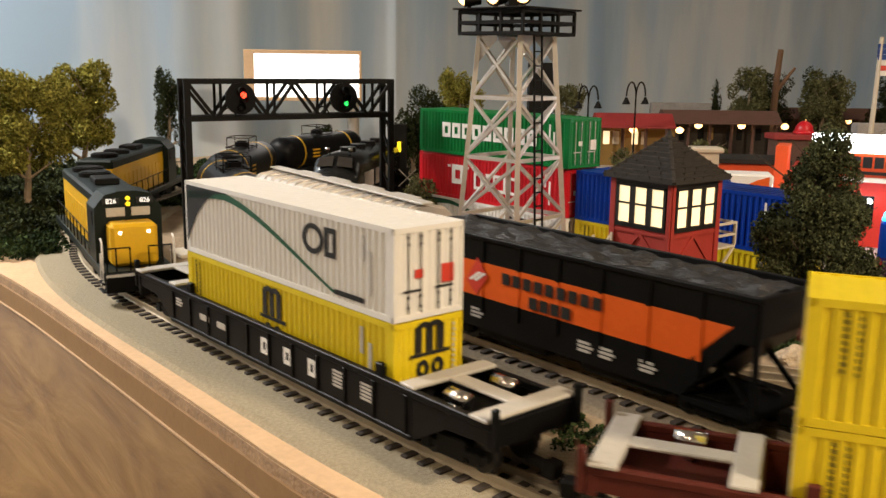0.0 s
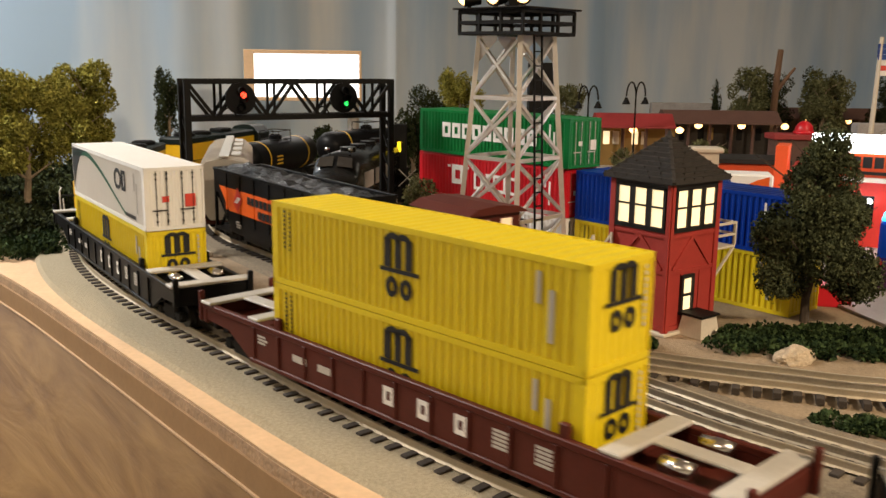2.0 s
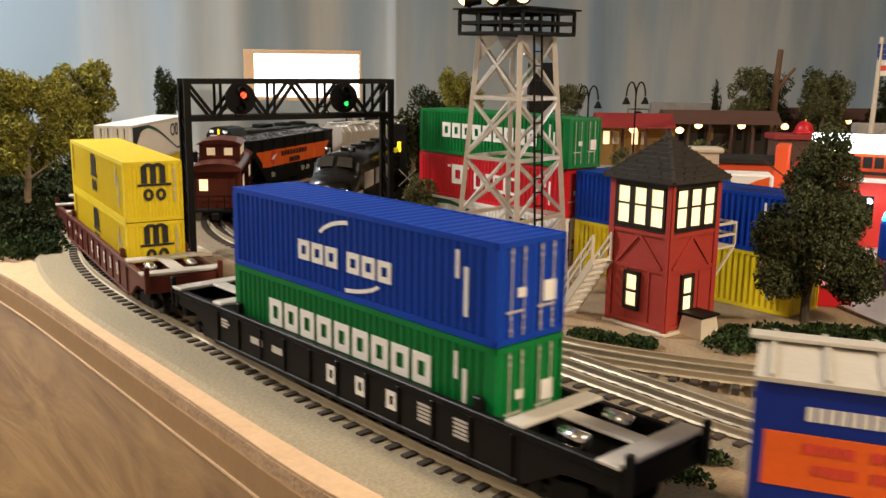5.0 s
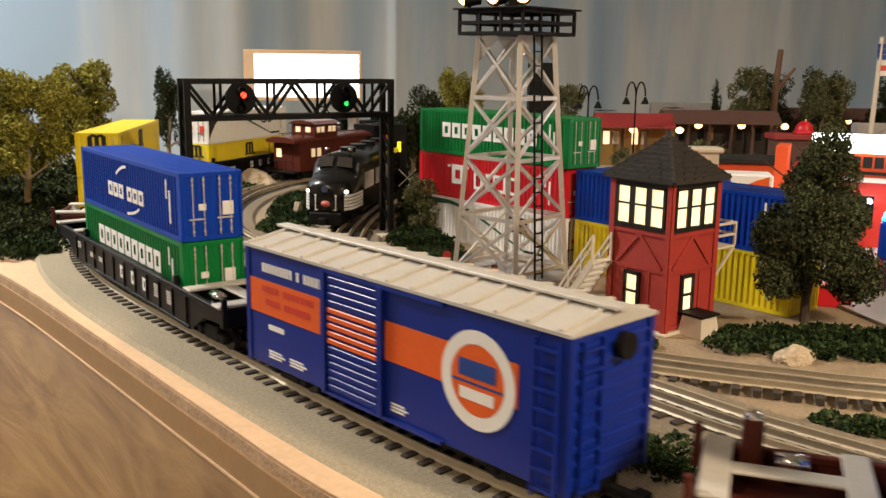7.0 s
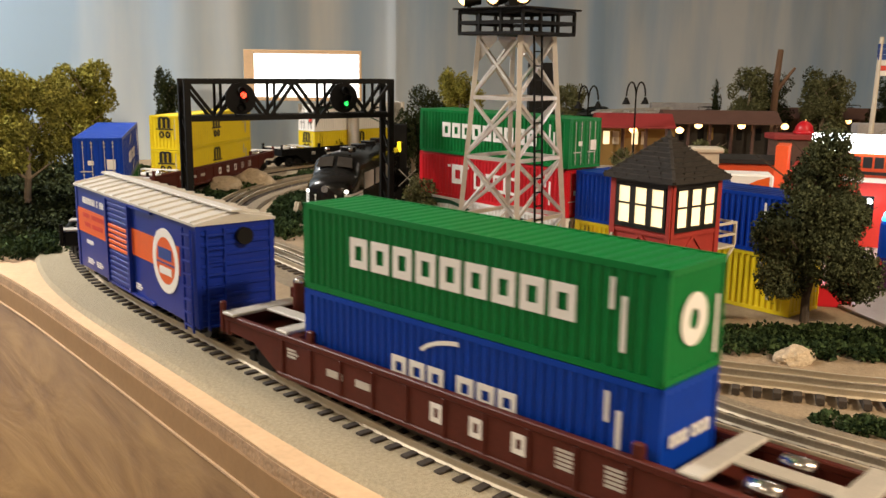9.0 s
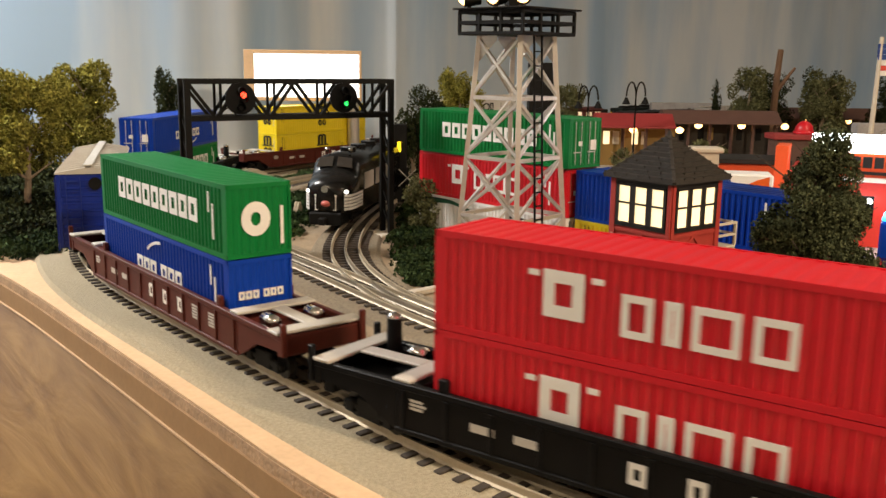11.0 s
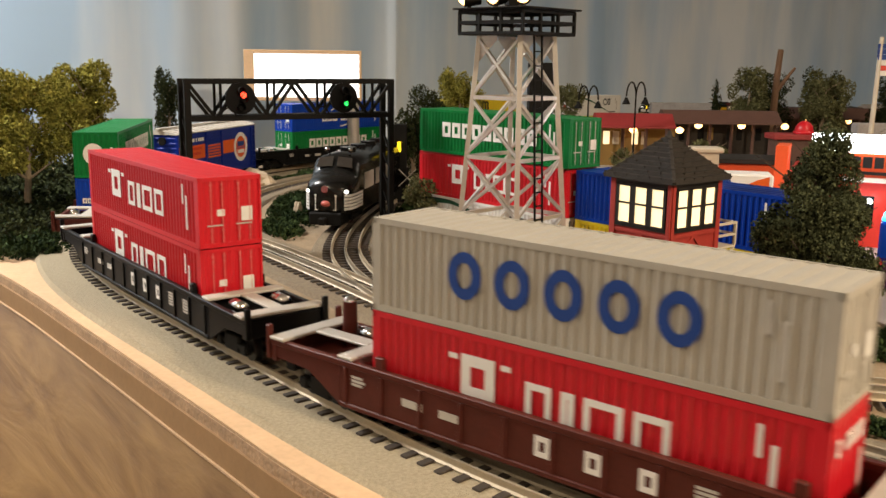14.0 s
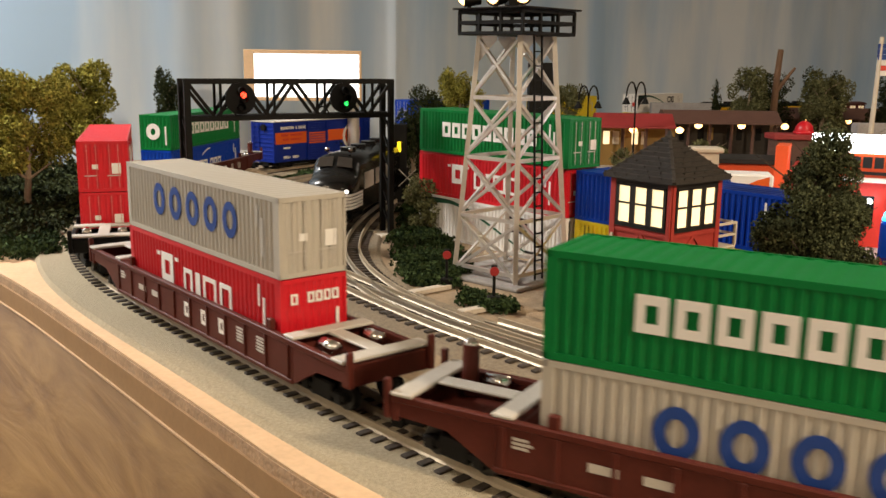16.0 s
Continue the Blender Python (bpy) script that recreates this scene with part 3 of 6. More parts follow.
    sign(door_face, ROOF_SILVER if colour != "white" else INK, lambda b_: [sign_rect(b_, -0.019, 0.0165, 0.013, 0.0012), sign_rect(b_, 0.004, 0.0165, 0.013, 0.0012)], "handle_bar")
    plain = "front" if door_face == "rear" else "rear"
    if kind == "badge":
        sign(plain, INK, lambda b_: sign_m_badge(b_, 0.0, 0.031, 0.95))
        sign(plain, GREY_DECK, lambda b_: code_bars(b_, 0.0175, 0.046, 10, 0.0018, 0.002), "code_panel")
    elif kind in ("blocks_nine",):
        sign(plain, INK_WHITE, lambda b_: sign_ring(b_, -0.003, 0.028, 0.0115, 0.0125, 0.0075, 0, 360, 20), "emblem")
        sign(plain, INK_WHITE, lambda b_: sign_rect(b_, 0.0165, 0.008, 0.0025, 0.028), "data_plate")
    elif kind == "arcs":
        for i in (0, 1, 2, 3.5, 4.5, 5.5):
            sign(plain, INK_WHITE, lambda b_: sign_frame(b_, -0.018 + i * 0.0056, 0.024, 0.0047, 0.006, 0.0016))
    elif kind == "blocks_five":
        for i in (0, 2, 3, 4, 5):
            sign(plain, INK_WHITE, lambda b_: sign_frame(b_, -0.018 + i * 0.0063, 0.036, 0.0052, 0.0075, 0.0016))
        sign(plain, INK_WHITE, lambda b_: sign_rect(b_, 0.0165, 0.008, 0.0025, 0.022), "data_plate")
    return root


def wheel_truck(parent, x, name="wheel_truck", r=0.0088, wb=0.036):
    """A two-axle truck as a part that swings under its car."""
    bm = bmesh.new()
    for s in (-1, 1):
        y = s * 0.0215
        bm_box(bm, -wb / 2 - 0.006, wb / 2 + 0.006, y - 0.002, y + 0.002, 0.0075, 0.0115, 0.0006)
        bm_box(bm, -wb * 0.3, wb * 0.3, y - 0.0022, y + 0.0022, 0.004, 0.0165, 0.001)
        for e in (-1, 1):
            bm_box(bm, e * wb / 2 - 0.004, e * wb / 2 + 0.004, y - 0.003, y + 0.003, 0.005, 0.0125, 0.0008)
        for q in (-0.004, 0, 0.004):
            bm_tube(bm, (q, y, 0.006), (q, y, 0.0145), 0.0016, n=6)
    bm_box(bm, -0.006, 0.006, -0.021, 0.021, 0.009, 0.016, 0.001)
    truck = part(name, bm, BLACK_FLAT, parent, m=Matrix.Translation((x, 0, RAIL_TOP)))
    for e in (-1, 1):
        for s in (-1, 1):
            bm = bmesh.new()
            y = s * GAUGE / 2
            bm_tube(bm, (0, y - 0.002, 0), (0, y + 0.002, 0), r, n=18)
            bm_tube(bm, (0, y - s * 0.003, 0), (0, y - s * 0.002, 0), r + 0.0012, n=18)
            part("wheel", bm, WHEEL, truck, m=Matrix.Translation((e * wb / 2, 0, r)))
    return truck


def coupler(parent, x, sx):
    bm = bmesh.new()
    bm_box(bm, 0, 0.018, -0.0025, 0.0025, 0.019, 0.023, 0.0005)
    bm_box(bm, 0.013, 0.022, -0.0045, 0.0045, 0.016, 0.025, 0.001)
    part("coupler", bm, BLACK_FLAT, parent, m=Matrix.Translation((x, 0, 0)) @ (Matrix.Rotation(math.pi, 4, "Z") if sx < 0 else Matrix()))


TRUCKS = []
SILL_TOP = 0.0475


def well_car(colour, label, floor, braked=True):
    """Double-stack well car, x along the car: +x is its rear end."""
    root = thing("well_car", label, "freight car")
    m_ = BLACK if colour == "black" else BROWN
    for s in (-1, 1):
        bm = bmesh.new()
        y0, y1 = sorted((s * 0.0275, s * 0.0305))
        bm_box(bm, -0.150, 0.150, y0, y1, 0.0185, SILL_TOP - 0.002, 0.0005)
        box_part("sill_rail", -0.212, 0.212, *sorted((s * 0.027, s * 0.0315)), SILL_TOP - 0.004, SILL_TOP, m_, root)
        box_part("sill_flange", -0.15, 0.15, *sorted((s * 0.0275, s * 0.0316)), 0.0183, 0.0215, m_, root)
        for e in (-1, 1):
            # sill sweeps up over the truck
            pts = [(0.15, 0.0185), (0.15, SILL_TOP - 0.003), (0.212, SILL_TOP - 0.003), (0.212, 0.036), (0.178, 0.034)]
            ya, yb = s * 0.0278, s * 0.0303
            va = [bm.verts.new((e * x, ya, z)) for x, z in pts]
            vb = [bm.verts.new((e * x, yb, z)) for x, z in pts]
            bm.faces.new(va)
            bm.faces.new(vb[::-1])
            for i in range(5):
                bm.faces.new((va[i], vb[i], vb[(i + 1) % 5], va[(i + 1) % 5]))
        part("side_sill", bm, m_, root)
        for i in range(11):
            x = -0.145 + i * 0.029
            box_part("rib", x - 0.0012, x + 0.0012, *sorted((s * 0.0304, s * 0.0317)), 0.0214, SILL_TOP - 0.004, m_, root, 0.0003)
        face = Matrix.Translation((0, -0.0306, 0)) if s < 0 else Matrix.Translation((0, 0.0306, 0)) @ Matrix.Rotation(math.pi, 4, "Z")
        for x in (-0.0105, 0.0185, 0.0475):
            bm = bmesh.new()
            sign_frame(bm, x, 0.028, 0.009, 0.011, 0.0028)
            part("marking", bm, INK_WHITE, root, m=face)
        bm = bmesh.new()
        sign_rect(bm, -0.1, 0.031, 0.015, 0.0045)
        sign_rect(bm, -0.073, 0.031, 0.014, 0.0045)
        for x in (0.075, 0.1035):
            code_bars(bm, x, 0.038, 5, 0.013, 0.0014)
        code_bars(bm, -0.14, 0.038, 3, 0.011, 0.0014)
        tagged(part("code_panel", bm, GREY_DECK, root, m=face), kind="stuff")
    box_part("well_floor", -0.14, 0.14, -0.0275, 0.0275, floor - 0.003, floor, m_, root)
    for e in (-1, 1):
        box_part("bulkhead", *sorted((e * 0.139, e * 0.142)), -0.0275, 0.0275, floor, SILL_TOP - 0.003, m_, root)
        box_part("end_deck", *sorted((e * 0.142, e * 0.207)), -0.026, 0.026, 0.034, 0.037, m_, root)
        box_part("end_beam", *sorted((e * 0.207, e * 0.212)), -0.031, 0.031, 0.033, SILL_TOP - 0.001, m_, root)
        box_part("walkway", *sorted((e * 0.140, e * 0.152)), -0.031, 0.031, SILL_TOP, SILL_TOP + 0.0022, GREY_DECK, root, label="light grey tread plate")
        box_part("walkway", *sorted((e * 0.152, e * 0.198)), -0.0055, 0.0055, SILL_TOP, SILL_TOP + 0.002, GREY_DECK, root)
        box_part("walkway", *sorted((e * 0.198, e * 0.211)), -0.033, 0.033, SILL_TOP, SILL_TOP + 0.0022, GREY_DECK, root)
        for s in (-1, 1):
            box_part("stake", *sorted((e * 0.2125, e * 0.216)), s * 0.03 - 0.002, s * 0.03 + 0.002, 0.034, 0.056, m_, root)
            box_part("corner_guide", *sorted((e * 0.116, e * 0.122)), *sorted((s * 0.0262, s * 0.03)), SILL_TOP - 0.001, SILL_TOP + 0.007, m_, root)
        for y in ((-0.017, 0.017) if e > 0 else (0.018,)):
            bm = bmesh.new()
            bm_tube(bm, (e * 0.172, y, 0.037), (e * 0.172, y, 0.044), 0.0035, 0.0045, 12)
            bm_tube(bm, (e * 0.166, y, 0.0465), (e * 0.180, y, 0.0465), 0.0048, n=14)
            part("air_reservoir", bm, CHROME, root, "chrome air reservoir", True)
        if e < 0 and braked:
            bm = bmesh.new()
            bm_tube(bm, (-0.190, 0.0175, 0.037), (-0.190, 0.0175, 0.066), 0.0052, 0.0046, 14)
            stand = part("brake_stand", bm, m_, root)
            bm = bmesh.new()
            bm_ball(bm, (-0.190, 0.0175, 0.0665), 0.0046, 2, 0.7)
            part("cap", bm, CHROME, stand, "metal cap", True)
        coupler(root, e * 0.208, e)
        TRUCKS.append((root, wheel_truck(root, e * 0.172), e * 0.172))
    return root


def stack(colours, kinds, labels, car_colour, car_label, turned=(False, False)):
    floor = 0.0237 if colours[0] == "yellow" else 0.0268
    car = well_car(car_colour, car_label, floor, car_colour == "black" or colours[0] != "yellow")
    low = container(kinds[0], colours[0], labels[0], Matrix(), turned[0])
    top = container(kinds[1], colours[1], labels[1], Matrix(), turned[1])
    return car, [(low, floor + 0.0003), (top, floor + BOX_H + 0.0008)]
def box_car(label):
    root = thing("box_car", label, "freight car")
    L, W, z0, z1 = 0.136, 0.031, 0.024, 0.101
    bm = bmesh.new()
    bm_box(bm, -L, L, -W, W, z0, z1, 0.0008)
    for e in (-1, 1):
        for s in (-1, 1):
            bm_box(bm, *sorted((e * (L - 0.003), e * (L + 0.0016))), *sorted((s * (W - 0.003), s * (W + 0.0008))), z0, z1)
    loose("body", bm, BOX_BLUE, root)
    for e in (-1, 1):
        for i in range(9):
            z = z0 + 0.005 + i * 0.0080
            box_part("end_rib", *sorted((e * (L - 0.0002), e * (L + 0.0012))), -W + 0.003, W - 0.003, z, z + 0.0034, BOX_BLUE, root, 0.0006)
    bm = bmesh.new()
    pts = [(-W - 0.002, z1), (-W - 0.002, z1 + 0.0018), (0, z1 + 0.0075), (W + 0.002, z1 + 0.0018), (W + 0.002, z1)]
    bm_loft(bm, [[(x, y, z) for y, z in pts] for x in (-L - 0.002, L + 0.002)])
    part("roof", bm, ROOF_SILVER, root, "pale silver ribbed roof")
    for i in range(14):
        x = -L + 0.004 + i * (2 * L - 0.008) / 13
        for s in (-1, 1):
            bm = bmesh.new()
            bm_beam(bm, (x, s * (W + 0.0015), z1 + 0.0026), (x, s * 0.001, z1 + 0.008), 0.0018)
            part("roof_rib", bm, ROOF_SILVER, root)
    bm = bmesh.new()
    bm_box(bm, -L - 0.006, L + 0.006, -0.0045, 0.0045, z1 + 0.0085, z1 + 0.0103, 0.0003)
    part("running_board", bm, ROOF_SILVER, root)
    for s in (-1, 1):
        face = Matrix.Translation((0, -W - 0.0001, 0)) if s < 0 else Matrix.Translation((0, W + 0.0001, 0)) @ Matrix.Rotation(math.pi, 4, "Z")
        k = 1 if s < 0 else -1
        bm = bmesh.new()
        sign_rect(bm, -L, 0.0585, 2 * L - 0.03, 0.0225)
        part("stripe", bm, ORANGE, root, "orange band", m=face)
        bm = bmesh.new()
        bm_box(bm, -0.047, 0.003, -0.0012, -0.0002, 0.026, 0.099)
        door = part("door", bm, BOX_BLUE, root, m=face)
        for i in range(15):
            z = 0.028 + i * 0.0047
            bm = bmesh.new()
            bm_box(bm, -0.045, 0.001, -0.0024, -0.0011, z, z + 0.003, 0.0004)
            part("slat", bm, ORANGE if 6 <= i < 11 else BOX_BLUE, door)
        bm = bmesh.new()
        for q in (-0.05, 0.003):
            bm_box(bm, q, q + 0.004, -0.0035, 0, 0.025, 0.1)
        bm_box(bm, -0.05, 0.055, -0.0026, 0, 0.024, 0.0262)
        bm_box(bm, -0.05, 0.055, -0.0026, 0, 0.0985, 0.1005)
        part("door_track", bm, BOX_BLUE, root, m=face)
        bm = bmesh.new()
        sign_ring(bm, 0.079, 0.0655, 0.0258, 0.0258, 0.007, 0, 360, 32)
        part("emblem", bm, INK_WHITE, root, "white ring emblem", m=face @ Matrix.Translation((0, -0.0004, 0)))
        bm = bmesh.new()
        sign_ring(bm, 0.079, 0.0655, 0.0186, 0.0186, 0.0185, 0, 360, 28)
        part("emblem", bm, ORANGE, root, m=face @ Matrix.Translation((0, -0.0004, 0)))
        bm = bmesh.new()
        sign_rect(bm, 0.066, 0.0665, 0.026, 0.009)
        sign_rect(bm, 0.061, 0.063, 0.036, 0.0012)
        part("emblem", bm, INK_BLUE, root, m=face @ Matrix.Translation((0, -0.0008, 0)))
        bm = bmesh.new()
        sign_rect(bm, 0.067, 0.0545, 0.024, 0.006)
        part("emblem", bm, INK_WHITE, root, m=face @ Matrix.Translation((0, -0.0008, 0)))
        bm = bmesh.new()
        sign_blocks(bm, -0.118, 0.0865, 0.066, 0.0058, 17, 0.34, (9, 11))
        part("marking", bm, INK_WHITE, root, m=face)
        bm = bmesh.new()
        for i in range(2):
            sign_blocks(bm, -0.118 + 0.004 * i, 0.0735 - i * 0.0085, 0.058 - 0.008 * i, 0.0042, 12, 0.25, (4,))
        part("marking", bm, INK_RED, root, m=face @ Matrix.Translation((0, -0.0004, 0)))
        bm = bmesh.new()
        code_bars(bm, -0.112, 0.049, 1, 0.022, 0.0035)
        code_bars(bm, -0.112, 0.034, 3, 0.018, 0.0012)
        code_bars(bm, -0.088, 0.034, 3, 0.018, 0.0012)
        code_bars(bm, 0.012, 0.034, 3, 0.014, 0.0012)
        tagged(part("code_panel", bm, INK_WHITE, root, m=face), kind="stuff")
        # ladder at the rear corner
        bm = bmesh.new()
        for q in (0.117, 0.131):
            bm_box(bm, q, q + 0.0014, -0.003, -0.0014, 0.02, 0.098)
        for i in range(8):
            bm_box(bm, 0.117, 0.1324, -0.0034, -0.0018, 0.024 + i * 0.0098, 0.0254 + i * 0.0098)
        loose("ladder_bar", bm, BOX_BLUE, root, face)
    bm = bmesh.new()
    for q in (-0.024, -0.010):
        bm_box(bm, L + 0.0012, L + 0.003, q, q + 0.0014, 0.022, 0.098)
    for i in range(8):
        bm_box(bm, L + 0.0016, L + 0.0032, -0.024, -0.0086, 0.024 + i * 0.0098, 0.0254 + i * 0.0098)
    loose("ladder_bar", bm, BOX_BLUE, root)
    bm = bmesh.new()
    bm_tube(bm, (L + 0.0012, 0.006, 0.091), (L + 0.006, 0.006, 0.091), 0.0065, n=16)
    part("brake_wheel", bm, BLACK_FLAT, root)
    box_part("underframe", -0.135, 0.135, -0.012, 0.012, 0.016, 0.0245, BLACK_FLAT, root)
    for e in (-1, 1):
        coupler(root, e * 0.139, e)
        TRUCKS.append((root, wheel_truck(root, e * 0.1), e * 0.1))
    return root


def diesel(label):
    """Hood diesel with its cab at the +x end."""
    root = thing("diesel_locomotive", label, "locomotive")
    box_part("frame", -0.168, 0.172, -0.031, 0.031, 0.027, 0.035, DKGREEN, root)
    box_part("fuel_tank", -0.04, 0.04, -0.026, 0.026, 0.017, 0.028, BLACK, root, 0.003)
    box_part("hood", -0.150, 0.082, -0.0225, 0.0225, 0.035, 0.086, LOCO_YELLOW, root, 0.0015, "yellow long hood")
    bm = bmesh.new()
    bm_box(bm, -0.151, 0.083, -0.0232, 0.0232, 0.080, 0.0925, 0.0025)
    part("hood_top", bm, DKGREEN, root, "dark green hood roof")
    for s in (-1, 1):
        bm = bmesh.new()
        for i in range(12):
            bm_box(bm, -0.14 + i * 0.018, -0.1255 + i * 0.018, *sorted((s * 0.0224, s * 0.0231)), 0.038, 0.07, 0.0003)
        loose("hood_door", bm, LOCO_YELLOW, root)
        bm = bmesh.new()
        for i in range(10):
            x = -0.155 + i * 0.026
            bm_tube(bm, (x, s * 0.0295, 0.035), (x, s * 0.0295, 0.055), 0.0006, n=5)
        bm_tube(bm, (-0.155, s * 0.0295, 0.055), (0.08, s * 0.0295, 0.055), 0.0006, n=5)
        part("handrail", bm, BLACK_FLAT, root)
    for x in (-0.11, -0.06):
        bm = bmesh.new()
        bm_tube(bm, (x, 0, 0.0925), (x, 0, 0.097), 0.017, n=20)
        bm_tube(bm, (x, 0, 0.097), (x, 0, 0.098), 0.014, n=20)
        part("roof_fan", bm, BLACK_FLAT, root)
    box_part("exhaust", -0.015, 0.02, -0.012, 0.012, 0.0925, 0.099, BLACK_FLAT, root, 0.001)
    # cab
    bm = bmesh.new()
    prof = [(-0.03, 0.035), (-0.03, 0.085), (-0.02, 0.097), (-0.008, 0.1), (0.008, 0.1), (0.02, 0.097), (0.03, 0.085), (0.03, 0.035)]
    bm_loft(bm, [[(x, y, z) for y, z in prof] for x in (0.083, 0.126)])
    cab = part("cab", bm, DKGREEN, root, "dark green cab")
    for s in (-1, 1):
        bm = bmesh.new()
        bm_box(bm, 0.1262, 0.1272, *sorted((s * 0.003, s * 0.0195)), 0.077, 0.085)
        part("windscreen", bm, ROOF_SILVER, cab)
        bm = bmesh.new()
        bm_box(bm, 0.1262, 0.128, *sorted((s * 0.0075, s * 0.0225)), 0.0885, 0.094)
        part("number_board", bm, INK, cab)
        cu = bpy.data.curves.new("number", "FONT")
        cu.body, cu.size, cu.align_x, cu.align_y, cu.extrude = "826", 0.0062, "CENTER", "CENTER", 0.0001
        tx = new("number", cu)
        dg = bpy.context.evaluated_depsgraph_get()
        me = bpy.data.meshes.new_from_object(tx.evaluated_get(dg))
        bpy.data.objects.remove(tx)
        me.materials.clear()
        me.materials.append(NUMBER_GLOW)
        shared("number", me, cab, Matrix.Translation((0.1282, s * 0.015, 0.0912)) @ Matrix.Rotation(math.pi / 2, 4, "Z") @ Matrix.Rotation(math.pi / 2, 4, "X"))
        bm = bmesh.new()
        bm_box(bm, 0.092, 0.116, *sorted((s * 0.03, s * 0.0306)), 0.068, 0.082)
        part("side_window", bm, BLACK, cab)
    bm = bmesh.new()
    for z in (0.0882, 0.0935):
        bm_ball(bm, (0.1275, 0, z), 0.0021, 2)
    part("headlight", bm, YELLOW_LAMP, cab, smooth=True)
    bm = bmesh.new()
    bm_box(bm, 0.126, 0.153, -0.0205, 0.0205, 0.035, 0.0735, 0.003)
    nose = part("nose", bm, LOCO_YELLOW, root, "yellow short nose")
    bm = bmesh.new()
    for s in (-1, 1):
        bm_ball(bm, (0.1525, s * 0.0125, 0.066), 0.0018, 2)
    part("ditch_light", bm, HEADLAMP, nose, smooth=True)
    # end rails, steps, pilot
    bm = bmesh.new()
    for y in (-0.028, -0.02, -0.008, 0.008, 0.02, 0.028):
        bm_tube(bm, (0.171, y, 0.035), (0.171, y, 0.056), 0.0007, n=5)
    for a, c in ((-0.028, -0.008), (0.008, 0.028)):
        bm_tube(bm, (0.171, a, 0.056), (0.171, c, 0.056), 0.0007, n=5)
    loose("end_rail", bm, BLACK_FLAT, root)
    for s in (-1, 1):
        bm = bmesh.new()
        bm_tube(bm, (0.168, s * 0.031, 0.02), (0.168, s * 0.031, 0.061), 0.0009, n=6)
        bm_tube(bm, (0.168, s * 0.031, 0.061), (0.162, s * 0.031, 0.064), 0.0009, n=6)
        bm_tube(bm, (0.154, s * 0.031, 0.02), (0.158, s * 0.031, 0.05), 0.0009, n=6)
        part("grab_rail", bm, INK_WHITE, root, "white grab rail")
        for z in (0.0165, 0.024):
            box_part("step", 0.155, 0.172, *sorted((s * 0.024, s * 0.033)), z, z + 0.0015, BLACK_FLAT, root)
    box_part("pilot", 0.170, 0.175, -0.03, 0.03, 0.0165, 0.034, BLACK, root)
    box_part("pilot_edge", 0.1751, 0.1757, -0.03, 0.03, 0.031, 0.0335, INK_WHITE, root)
    for e in (-1, 1):
        coupler(root, e * 0.17, e)
        TRUCKS.append((root, wheel_truck(root, e * 0.105, wb=0.046, r=0.0105), e * 0.105))
    return root


